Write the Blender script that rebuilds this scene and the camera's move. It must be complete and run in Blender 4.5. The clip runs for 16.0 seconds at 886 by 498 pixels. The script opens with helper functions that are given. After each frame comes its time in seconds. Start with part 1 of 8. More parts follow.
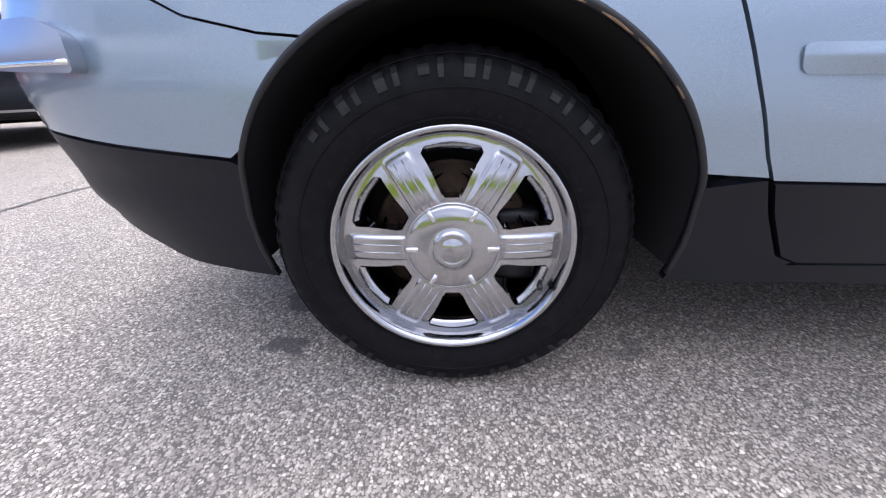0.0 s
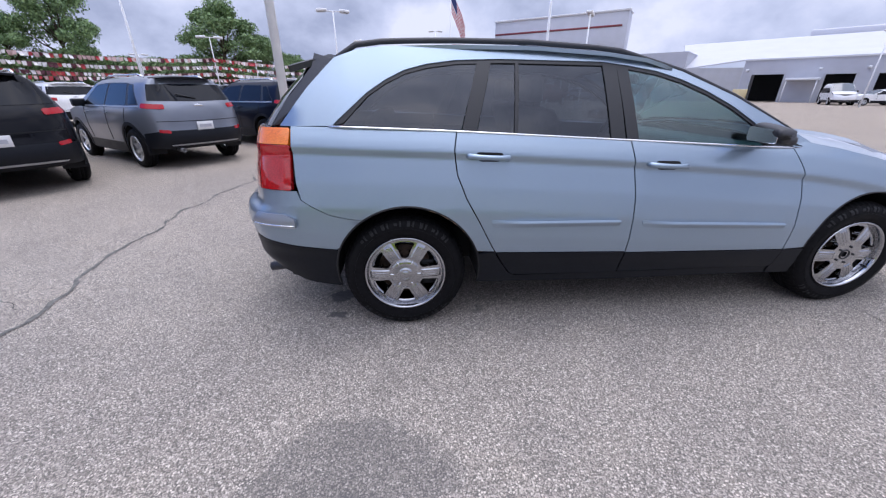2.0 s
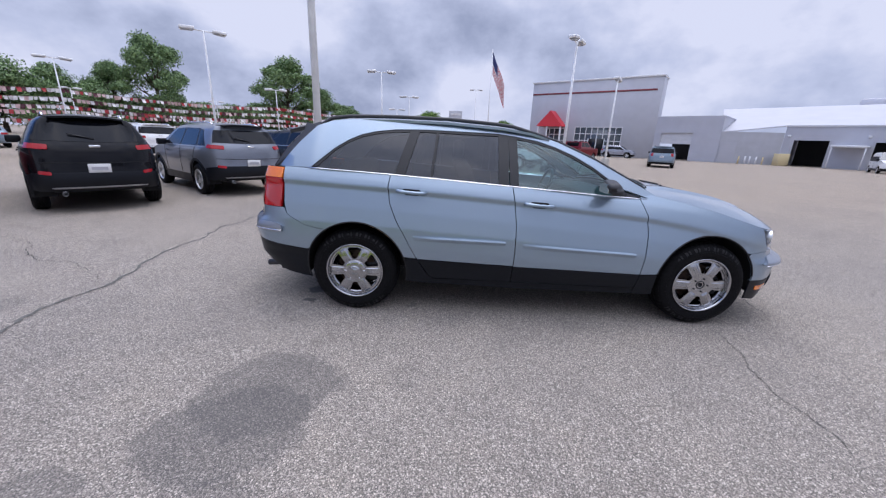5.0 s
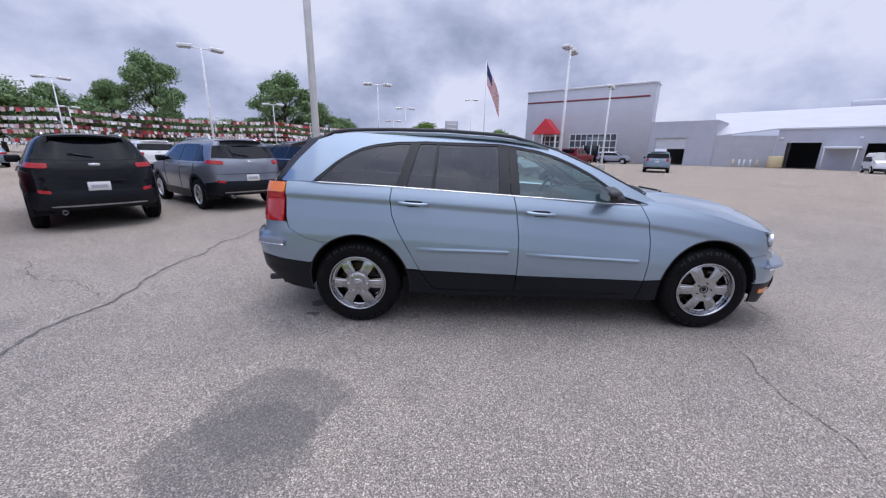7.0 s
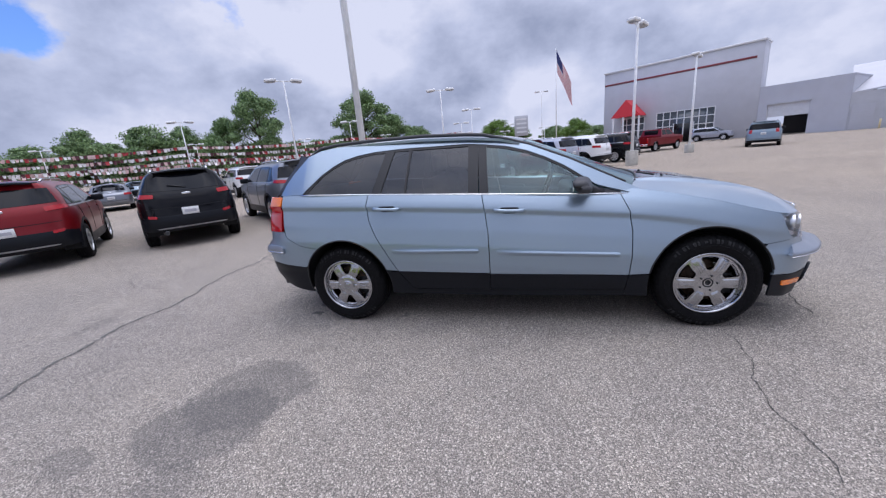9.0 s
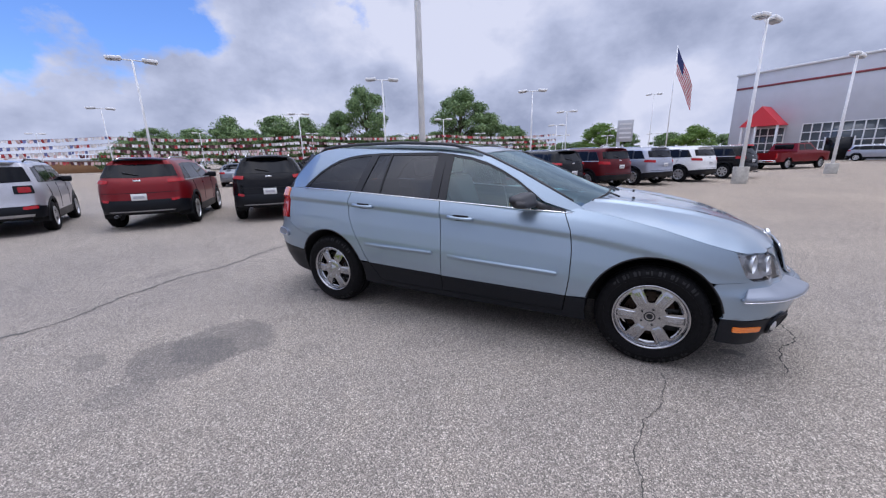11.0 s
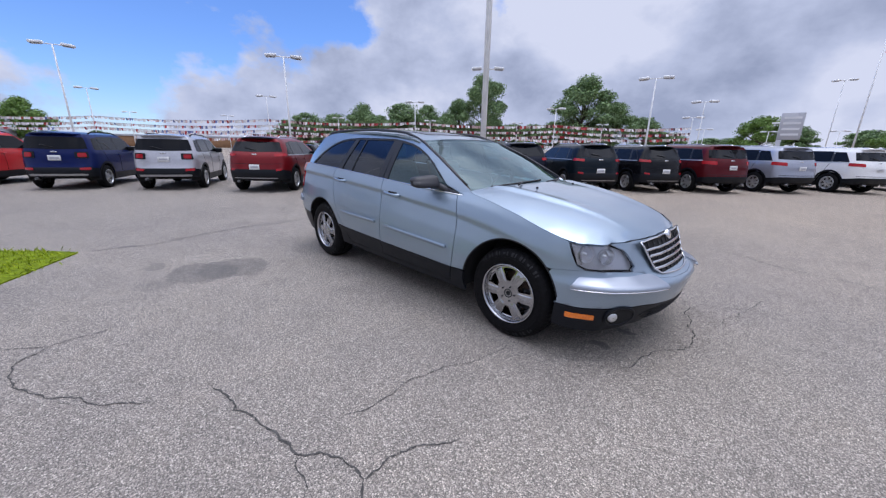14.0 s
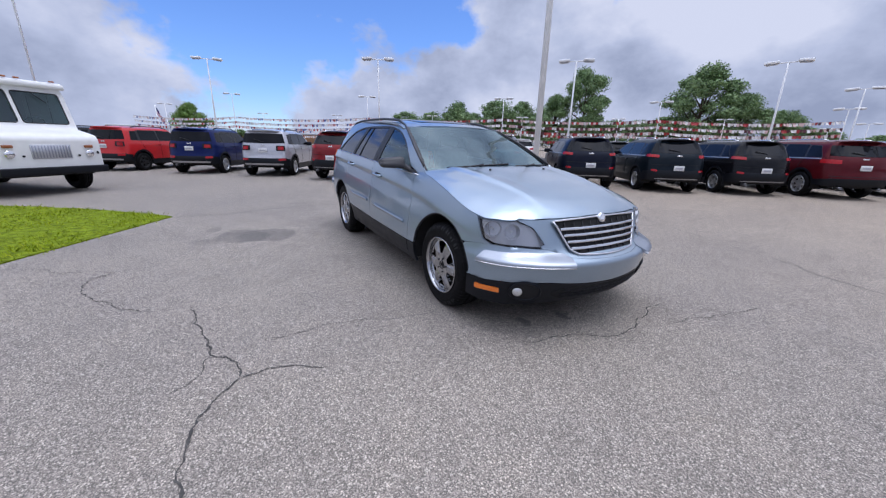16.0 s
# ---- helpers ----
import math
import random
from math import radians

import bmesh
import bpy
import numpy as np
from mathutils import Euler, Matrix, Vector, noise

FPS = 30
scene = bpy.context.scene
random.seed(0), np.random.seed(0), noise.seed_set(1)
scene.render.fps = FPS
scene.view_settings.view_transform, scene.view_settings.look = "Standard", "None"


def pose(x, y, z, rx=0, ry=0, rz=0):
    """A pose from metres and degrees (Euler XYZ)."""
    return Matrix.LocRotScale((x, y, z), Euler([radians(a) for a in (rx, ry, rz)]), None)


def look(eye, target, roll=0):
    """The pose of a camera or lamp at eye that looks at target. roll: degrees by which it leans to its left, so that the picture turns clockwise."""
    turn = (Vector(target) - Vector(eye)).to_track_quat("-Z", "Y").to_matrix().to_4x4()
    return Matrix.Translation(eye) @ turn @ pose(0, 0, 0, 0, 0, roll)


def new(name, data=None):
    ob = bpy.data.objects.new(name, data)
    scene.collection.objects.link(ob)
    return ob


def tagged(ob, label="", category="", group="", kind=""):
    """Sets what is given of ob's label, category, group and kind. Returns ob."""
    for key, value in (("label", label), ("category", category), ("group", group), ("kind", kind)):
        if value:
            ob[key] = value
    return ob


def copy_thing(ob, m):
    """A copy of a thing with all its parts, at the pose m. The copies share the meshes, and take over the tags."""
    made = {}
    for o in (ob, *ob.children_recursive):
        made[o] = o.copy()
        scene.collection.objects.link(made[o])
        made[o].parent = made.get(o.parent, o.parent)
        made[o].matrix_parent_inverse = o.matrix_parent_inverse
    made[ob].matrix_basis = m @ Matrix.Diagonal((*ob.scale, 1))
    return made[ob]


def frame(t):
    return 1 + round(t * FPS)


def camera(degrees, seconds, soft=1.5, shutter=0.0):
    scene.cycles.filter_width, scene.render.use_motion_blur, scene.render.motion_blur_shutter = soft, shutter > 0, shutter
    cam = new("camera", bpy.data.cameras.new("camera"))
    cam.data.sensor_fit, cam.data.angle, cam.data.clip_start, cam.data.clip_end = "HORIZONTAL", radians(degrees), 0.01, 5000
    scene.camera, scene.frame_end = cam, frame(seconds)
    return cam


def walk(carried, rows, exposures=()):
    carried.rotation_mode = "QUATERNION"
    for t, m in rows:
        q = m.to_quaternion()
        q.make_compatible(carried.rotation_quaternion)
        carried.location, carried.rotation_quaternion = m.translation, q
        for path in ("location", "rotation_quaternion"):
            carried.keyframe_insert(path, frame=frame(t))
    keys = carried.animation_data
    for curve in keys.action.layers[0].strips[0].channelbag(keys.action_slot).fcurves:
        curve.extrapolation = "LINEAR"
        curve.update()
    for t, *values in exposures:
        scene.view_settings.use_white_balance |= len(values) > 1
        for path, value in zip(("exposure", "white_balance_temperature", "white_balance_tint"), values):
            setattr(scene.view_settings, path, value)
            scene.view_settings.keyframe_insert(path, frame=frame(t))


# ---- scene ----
cam = camera(101.8, 16.0, soft=1.25)
# seconds, eye, a point two metres ahead, roll
PATH = [
    (0, (-0.001, -0.649, 0.663), (-0.052, 1.165, -0.176), -1.03),
    (0.5, (0.032, -0.755, 0.875), (0.024, 0.914, -0.227), -0.47),
    (1, (-0.021, -1.086, 1.064), (0.135, 0.654, 0.090), 2.59),
    (1.5, (0.059, -1.465, 1.224), (0.052, 0.303, 0.289), -0.31),
    (2, (0.053, -1.947, 1.378), (0.216, -0.124, 0.573), -0.08),
    (2.5, (0.142, -2.289, 1.400), (0.214, -0.436, 0.651), -0.01),
    (3, (0.357, -2.573, 1.429), (0.297, -0.710, 0.705), 1.50),
    (3.5, (0.463, -2.747, 1.430), (0.383, -0.866, 0.754), 1.84),
    (4, (0.605, -2.829, 1.438), (0.601, -0.934, 0.798), 2.82),
    (6.5, (0.825, -2.902, 1.469), (0.779, -0.972, 0.949), 1.36),
    (7, (0.745, -2.883, 1.467), (0.731, -0.954, 0.940), 1.00),
    (7.5, (0.846, -2.880, 1.468), (0.723, -0.958, 0.931), -0.19),
    (8, (1.095, -2.885, 1.481), (0.785, -0.980, 0.957), -0.72),
    (8.5, (1.368, -2.897, 1.470), (0.978, -1.004, 0.955), -3.31),
    (11, (2.753, -2.723, 1.485), (1.857, -1.005, 0.992), -1.44),
    (11.5, (3.048, -2.690, 1.509), (1.967, -1.069, 1.060), 1.23),
    (12, (3.296, -2.621, 1.466), (2.182, -1.030, 0.989), -2.46),
    (12.5, (3.562, -2.573, 1.476), (2.398, -1.027, 0.969), -2.25),
    (13, (3.840, -2.387, 1.455), (2.580, -0.920, 0.946), -1.41),
    (13.5, (4.140, -2.210, 1.450), (2.879, -0.744, 0.939), -0.63),
    (14, (4.454, -2.201, 1.455), (3.088, -0.846, 0.909), 1.17),
    (14.5, (4.742, -2.015, 1.442), (3.272, -0.770, 0.904), 0.13),
    (15, (5.028, -1.772, 1.425), (3.502, -0.622, 0.836), -1.03),
    (15.5, (5.328, -1.618, 1.388), (3.738, -0.554, 0.806), 0.05),
    (16, (5.462, -1.436, 1.355), (3.804, -0.471, 0.788), 1.44),
]
EXPOSURES = [(0.0, 1.16, 6090, 14), (0.5, 1.06, 6030, 14), (1.0, 0.84, 5930, 14.5), (1.5, 0.58, 5930, 15), (2.0, 0.46, 5900, 15), (3.0, 0.32, 5880, 15), (4.0, 0.26, 5890, 14.5), (11.0, 0.23, 5960, 14), (16.0, 0.17, 5870, 12.5)]
walk(cam, [(t, look(eye, ahead, roll)) for t, eye, ahead, roll in PATH], EXPOSURES)

# ---------------------------------------------------------------- sky and sun
SUN_EL, SUN_AZ = radians(79), radians(25)
world = bpy.data.worlds.new("sky")
scene.world = world
world.use_nodes = True
nt = world.node_tree
nt.nodes.clear()


def wnode(kind, **inputs):
    n = nt.nodes.new(kind)
    for key, value in inputs.items():
        n.inputs[key].default_value = value
    return n


w_out = nt.nodes.new("ShaderNodeOutputWorld")
w_bg = nt.nodes.new("ShaderNodeBackground")
w_sky = nt.nodes.new("ShaderNodeTexSky")
w_sky.sky_type, w_sky.sun_disc = "NISHITA", False
w_sky.sun_elevation, w_sky.sun_rotation = SUN_EL, SUN_AZ
w_sky.air_density, w_sky.dust_density, w_sky.ozone_density = 1.0, 0.2, 3.0
w_co = nt.nodes.new("ShaderNodeTexCoord")
w_map = nt.nodes.new("ShaderNodeMapping")
w_map.inputs["Scale"].default_value = (1.0, 1.0, 1.45)
w_map.inputs["Location"].default_value = (3.1, 0.6, 0.2)
w_n1 = wnode("ShaderNodeTexNoise", Scale=2.3, Detail=11.0, Roughness=0.56)
w_n2 = wnode("ShaderNodeTexNoise", Scale=2.6, Detail=10.0, Roughness=0.55)
w_n3 = wnode("ShaderNodeTexNoise", Scale=2.6, Detail=10.0, Roughness=0.55)
w_map2 = nt.nodes.new("ShaderNodeMapping")
w_map2.inputs["Scale"].default_value = (1.0, 1.0, 1.45)
w_map2.inputs["Location"].default_value = (3.16, 0.54, 0.33)
w_cov = nt.nodes.new("ShaderNodeValToRGB")
w_cov.color_ramp.elements[0].position, w_cov.color_ramp.elements[1].position = 0.40, 0.46
w_shade = nt.nodes.new("ShaderNodeValToRGB")
w_shade.color_ramp.elements[0].position, w_shade.color_ramp.elements[1].position = 0.30, 0.66
w_shade.color_ramp.elements[0].color = (2.9, 3.2, 4.2, 1)
w_shade.color_ramp.elements[1].color = (6.2, 6.3, 7.1, 1)
w_mid = w_shade.color_ramp.elements.new(0.50)
w_mid.color = (4.6, 4.9, 6.0, 1)
# a break in the clouds towards the west-north-west
w_gap = nt.nodes.new("ShaderNodeVectorMath")
w_gap.operation = "DOT_PRODUCT"
w_gap.inputs[1].default_value = Vector((-0.90, 0.12, 0.43)).normalized()
w_gapr = nt.nodes.new("ShaderNodeMapRange")
w_gapr.inputs["From Min"].default_value, w_gapr.inputs["From Max"].default_value = 0.85, 0.94
w_gapr.inputs["To Min"].default_value, w_gapr.inputs["To Max"].default_value = 0.10, -0.19
w_add = nt.nodes.new("ShaderNodeMath")
w_add.operation = "ADD"
w_mix = nt.nodes.new("ShaderNodeMix")
w_mix.data_type = "RGBA"
link = nt.links.new
link(w_co.outputs["Generated"], w_map.inputs["Vector"])
link(w_map.outputs[0], w_n1.inputs["Vector"])
link(w_map.outputs[0], w_n2.inputs["Vector"])
link(w_co.outputs["Generated"], w_gap.inputs[0])
link(w_gap.outputs["Value"], w_gapr.inputs["Value"])
link(w_n1.outputs["Fac"], w_add.inputs[0])
link(w_gapr.outputs[0], w_add.inputs[1])
w_xyz = nt.nodes.new("ShaderNodeSeparateXYZ")
link(w_co.outputs["Generated"], w_xyz.inputs[0])
w_low = nt.nodes.new("ShaderNodeMapRange")
w_low.inputs["From Min"].default_value, w_low.inputs["From Max"].default_value = 0.11, 0.25
w_low.inputs["To Min"].default_value, w_low.inputs["To Max"].default_value = 0.20, 0.0
link(w_xyz.outputs["Z"], w_low.inputs["Value"])
w_add2 = nt.nodes.new("ShaderNodeMath")
w_add2.operation = "ADD"
link(w_add.outputs[0], w_add2.inputs[0])
link(w_low.outputs[0], w_add2.inputs[1])
link(w_add2.outputs[0], w_cov.inputs["Fac"])
link(w_co.outputs["Generated"], w_map2.inputs["Vector"])
link(w_map2.outputs[0], w_n3.inputs["Vector"])
# billows: bright on their upper side, greyer below
w_tilt = nt.nodes.new("ShaderNodeMath")
w_tilt.operation = "SUBTRACT"
link(w_n2.outputs["Fac"], w_tilt.inputs[0])
link(w_n3.outputs["Fac"], w_tilt.inputs[1])
w_form = nt.nodes.new("ShaderNodeMath")
w_form.operation = "MULTIPLY_ADD"
w_form.inputs[1].default_value = 0.55
link(w_tilt.outputs[0], w_form.inputs[0])
link(w_n2.outputs["Fac"], w_form.inputs[2])
w_rimm = nt.nodes.new("ShaderNodeMapRange")
w_rimm.inputs["From Min"].default_value, w_rimm.inputs["From Max"].default_value = 0.43, 0.58
w_rimm.inputs["To Min"].default_value, w_rimm.inputs["To Max"].default_value = 0.10, 0.0
link(w_add2.outputs[0], w_rimm.inputs["Value"])
w_sum = nt.nodes.new("ShaderNodeMath")
w_sum.operation = "ADD"
w_warp = wnode("ShaderNodeTexNoise", Scale=5.0, Detail=5.0, Roughness=0.55)
link(w_map.outputs[0], w_warp.inputs["Vector"])
w_bend = nt.nodes.new("ShaderNodeVectorMath")
w_bend.operation = "MULTIPLY_ADD"
w_bend.inputs[1].default_value = (0.22, 0.22, 0.22)
link(w_warp.outputs["Color"], w_bend.inputs[0])
link(w_map.outputs[0], w_bend.inputs[2])
w_puff = wnode("ShaderNodeTexVoronoi", Scale=4.6, Detail=2.0, Roughness=0.42)
w_puff.feature, w_puff.normalize = "SMOOTH_F1", True
w_puff.inputs["Smoothness"].default_value = 1.0
link(w_bend.outputs[0], w_puff.inputs["Vector"])
w_heap = nt.nodes.new("ShaderNodeMath")
w_heap.operation = "MULTIPLY_ADD"
w_heap.inputs[1].default_value = -0.42
link(w_puff.outputs["Distance"], w_heap.inputs[0])
link(w_form.outputs[0], w_heap.inputs[2])
w_lift = nt.nodes.new("ShaderNodeMath")
w_lift.operation = "ADD"
w_lift.inputs[1].default_value = 0.120
link(w_heap.outputs[0], w_lift.inputs[0])
link(w_lift.outputs[0], w_sum.inputs[0])
link(w_rimm.outputs[0], w_sum.inputs[1])
link(w_sum.outputs[0], w_shade.inputs["Fac"])
link(w_cov.outputs["Color"], w_mix.inputs["Factor"])
w_blue = nt.nodes.new("ShaderNodeMix")
w_blue.data_type, w_blue.blend_type = "RGBA", "MULTIPLY"
w_blue.inputs["Factor"].default_value = 1.0
w_blue.inputs["B"].default_value = (0.95, 1.11, 1.50, 1)
link(w_sky.outputs[0], w_blue.inputs["A"])
link(w_blue.outputs["Result"], w_mix.inputs["A"])
link(w_shade.outputs["Color"], w_mix.inputs["B"])
# an overcast sky grows brighter towards the zenith
w_top = nt.nodes.new("ShaderNodeMapRange")
w_top.inputs["From Min"].default_value, w_top.inputs["From Max"].default_value = 0.52, 1.0
w_top.inputs["To Min"].default_value, w_top.inputs["To Max"].default_value = 0.0, 1.0
link(w_xyz.outputs["Z"], w_top.inputs["Value"])
w_pale = nt.nodes.new("ShaderNodeMix")
w_pale.data_type = "RGBA"
w_pale.inputs["A"].default_value, w_pale.inputs["B"].default_value = (1, 1, 1, 1), (3.9, 3.75, 3.4, 1)
link(w_top.outputs[0], w_pale.inputs["Factor"])
w_zen = nt.nodes.new("ShaderNodeVectorMath")
w_zen.operation = "MULTIPLY"
link(w_mix.outputs["Result"], w_zen.inputs[0])
link(w_pale.outputs["Result"], w_zen.inputs[1])
link(w_zen.outputs[0], w_bg.inputs["Color"])
w_bg.inputs["Strength"].default_value = 0.098
link(w_bg.outputs[0], w_out.inputs["Surface"])

sun = new("sun", bpy.data.lights.new("sun", "SUN"))
sun.data.energy, sun.data.angle, sun.data.color = 0.62, radians(30), (1.0, 0.95, 0.90)
sun.matrix_world = look((0, 0, 0), (-math.sin(SUN_AZ) * math.cos(SUN_EL), -math.cos(SUN_AZ) * math.cos(SUN_EL), -math.sin(SUN_EL)))

# ---------------------------------------------------------------- materials
class Mat:
    """A small builder round a Principled material."""

    def __init__(self, name, colour=(0.5, 0.5, 0.5), rough=0.5, metal=0.0, **more):
        self.m = bpy.data.materials.new(name)
        self.m.use_nodes = True
        self.t = self.m.node_tree
        self.b = self.t.nodes["Principled BSDF"]
        self.b.inputs["Base Color"].default_value = (*colour, 1)
        self.b.inputs["Roughness"].default_value, self.b.inputs["Metallic"].default_value = rough, metal
        for key, value in more.items():
            self.b.inputs[key.replace("_", " ")].default_value = value
        self.colour = colour
        self._co = None

    def node(self, kind, **inputs):
        n = self.t.nodes.new(kind)
        for key, value in inputs.items():
            n.inputs[key].default_value = value
        return n

    def link(self, a, b):
        self.t.links.new(a, b)

    def co(self, which="Object"):
        if self._co is None:
            self._co = self.t.nodes.new("ShaderNodeTexCoord")
        return self._co.outputs[which]

    def noise(self, scale, detail=4.0, rough=0.55, dist=0.0):
        n = self.node("ShaderNodeTexNoise", Scale=scale, Detail=detail, Roughness=rough, Distortion=dist)
        self.link(self.co(), n.inputs["Vector"])
        return n.outputs["Fac"]

    def ramp(self, fac, stops):
        r = self.node("ShaderNodeValToRGB")
        e = r.color_ramp.elements
        while len(e) < len(stops):
            e.new(0.5)
        for el, (p, c) in zip(e, stops):
            el.position, el.color = p, (*c, 1) if len(c) == 3 else c
        self.link(fac, r.inputs["Fac"])
        return r.outputs["Color"]

    def mix(self, fac, a, b, blend="MIX"):
        n = self.node("ShaderNodeMix")
        n.data_type, n.blend_type = "RGBA", blend
        for key, v in (("Factor", fac), ("A", a), ("B", b)):
            if hasattr(v, "links"):
                self.link(v, n.inputs[key])
            elif key == "Factor":
                n.inputs[0].default_value = v
            else:
                n.inputs[key].default_value = (*v, 1)
        return n.outputs["Result"]

    def math(self, op, a, b=0.0, c=0.0):
        n = self.node("ShaderNodeMath")
        n.operation = op
        for i, v in enumerate((a, b, c)):
            if hasattr(v, "links"):
                self.link(v, n.inputs[i])
            else:
                n.inputs[i].default_value = v
        return n.outputs[0]

    def grain(self, scale, amount=0.2, detail=5.0):
        """Varies the colour by a noise."""
        c = self.colour
        lo, hi = tuple(v * (1 - amount) for v in c), tuple(min(1, v * (1 + amount)) for v in c)
        col = self.ramp(self.noise(scale, detail), [(0.3, lo), (0.7, hi)])
        self.link(col, self.b.inputs["Base Color"])
        return self

    def scuff(self, scale, lo, hi):
        r = self.node("ShaderNodeMapRange")
        r.inputs["To Min"].default_value, r.inputs["To Max"].default_value = lo, hi
        self.link(self.noise(scale, 6.0), r.inputs["Value"])
        self.link(r.outputs[0], self.b.inputs["Roughness"])
        return self

    def bump(self, height, strength=0.3, dist=0.002):
        n = self.node("ShaderNodeBump", Strength=strength, Distance=dist)
        self.link(height, n.inputs["Height"])
        self.link(n.outputs[0], self.b.inputs["Normal"])
        return self

    def island(self, stops):
        """Colour by mesh island."""
        g = self.node("ShaderNodeNewGeometry")
        self.link(self.ramp(g.outputs["Random Per Island"], stops), self.b.inputs["Base Color"])
        return self


def paint(name, colour, metal=0.35, rough=0.32, coat=0.6):
    p = Mat(name, colour, rough, metal, Coat_Weight=coat, Coat_Roughness=0.06, Specular_IOR_Level=0.06 if max(colour) < 0.1 else 0.35)
    n = p.noise(900.0, 1.0)
    c = tuple(v * 0.88 for v in colour), tuple(min(1, v * 1.12) for v in colour)
    dust = p.noise(1.6, 5.0)
    col = p.mix(p.math("MULTIPLY", dust, 0.10), p.ramp(n, [(0.35, c[0]), (0.65, c[1])]), tuple(v * 0.8 + 0.03 for v in colour))
    p.link(col, p.b.inputs["Base Color"])
    return p.m


M_HERO = paint("steel_blue_paint", (0.292, 0.366, 0.448), 0.72, 0.36, 1.0)
M_BLACKCAR = paint("black_paint", (0.004, 0.004, 0.006), 0.0, 0.22, 0.40)
M_NAVYBLACK = paint("dark_navy_paint", (0.005, 0.007, 0.018), 0.2, 0.28, 0.25)
M_GREY = paint("grey_paint", (0.20, 0.215, 0.25), 0.55, 0.32)
M_SILVER = paint("silver_paint", (0.56, 0.56, 0.60), 0.5, 0.3)
M_LILAC = paint("light_grey_paint", (0.36, 0.38, 0.45), 0.5, 0.3)
M_MAROON = paint("dark_red_paint", (0.085, 0.006, 0.010), 0.2, 0.28, 0.3)
M_RED = paint("red_paint", (0.19, 0.006, 0.010), 0.3, 0.28, 0.22)
M_BRIGHTRED = paint("bright_red_paint", (0.55, 0.020, 0.022), 0.0, 0.28, 0.4)
M_BLUE = paint("deep_blue_paint", (0.010, 0.018, 0.095), 0.25, 0.28, 0.3)
M_TEAL = paint("dark_teal_paint", (0.006, 0.011, 0.017), 0.3, 0.28, 0.25)
M_MIST = paint("pale_blue_paint", (0.24, 0.31, 0.38), 0.5, 0.3)
M_WHITECAR = paint("white_paint", (0.80, 0.80, 0.80), 0.0, 0.3)
M_VAN = Mat("chalky_white_paint", (0.80, 0.80, 0.79), 0.42).grain(3.0, 0.06).m
M_CLAD = Mat("black_cladding", (0.0053, 0.0067, 0.0105), 0.5, Specular_IOR_Level=0.26).grain(60.0, 0.25).scuff(5.0, 0.32, 0.55).m
M_RUBBER = Mat("tyre_rubber", (0.006, 0.006, 0.007), 0.62, Specular_IOR_Level=0.11).grain(40.0, 0.35).scuff(18.0, 0.45, 0.75).m
M_RUBBER_LOGO = Mat("moulded_rubber_bars", (0.014, 0.014, 0.015), 0.55, Specular_IOR_Level=0.30).grain(70.0, 0.4).m
M_DARK = Mat("shadow_black", (0.006, 0.006, 0.007), 0.85).m
M_SEAL = Mat("window_seal", (0.008, 0.008, 0.010), 0.45).m
M_CHROME = Mat("chrome", (0.80, 0.81, 0.83), 0.06, 1.0).scuff(30.0, 0.03, 0.16).m
M_ALLOY = Mat("polished_alloy", (0.70, 0.71, 0.74), 0.14, 1.0).scuff(22.0, 0.08, 0.28).m
M_WORN = Mat("worn_wheel_chrome", (0.43, 0.435, 0.455), 0.12, 1.0).scuff(35.0, 0.05, 0.20).m
M_ALLOYDARK = Mat("painted_alloy", (0.66, 0.67, 0.69), 0.28, 0.85).m
M_STEELW = Mat("black_steel_wheel", (0.02, 0.02, 0.022), 0.45, 0.3).m
_brake = Mat("rusty_brake_disc", (0.055, 0.034, 0.022), 0.65, 0.5)
M_RUST = _brake.grain(30.0, 0.6).m
M_EDGE_RUST = Mat("rusty_edge", (0.20, 0.13, 0.075), 0.85).grain(60.0, 0.6).m
M_PLATE = Mat("plate_card", (0.72, 0.72, 0.72), 0.5).m
M_PLATEBAR = Mat("plate_bars", (0.42, 0.42, 0.46), 0.5).m
M_TAIL = Mat("red_lamp_lens", (0.42, 0.010, 0.012), 0.08, Coat_Weight=1.0).grain(120.0, 0.25).m
M_TAILDARK = Mat("dark_red_lamp_lens", (0.36, 0.008, 0.014), 0.12, Specular_IOR_Level=0.3, Coat_Weight=0.3).m
M_AMBER = Mat("amber_lens", (0.85, 0.20, 0.015), 0.12, Coat_Weight=1.0).grain(150.0, 0.25).m
M_AMBERDARK = Mat("dull_amber_lens", (0.30, 0.10, 0.03), 0.3).m
M_LAMPWHITE = Mat("clear_lamp_lens", (0.75, 0.76, 0.78), 0.1, 0.3, Coat_Weight=1.0).m
M_BULB = Mat("lamp_reflector", (0.88, 0.88, 0.90), 0.08, 1.0).m
M_SMOKE = Mat("smoked_exhaust_steel", (0.22, 0.22, 0.23), 0.35, 0.9).m
M_SATIN = Mat("satin_silver_trim", (0.42, 0.42, 0.43), 0.38, 0.7).m
M_HOUSING = Mat("lamp_housing", (0.48, 0.49, 0.52), 0.30, 0.4).m
M_STRIP = Mat("satin_bumper_strip", (0.36, 0.39, 0.445), 0.30, 0.8).scuff(14.0, 0.24, 0.4).m
M_TURN = Mat("turn_lamp_lens", (0.42, 0.42, 0.43), 0.2, 0.4).m
M_PLASTIC = Mat("grey_plastic", (0.032, 0.032, 0.037), 0.5).grain(90.0, 0.2).m
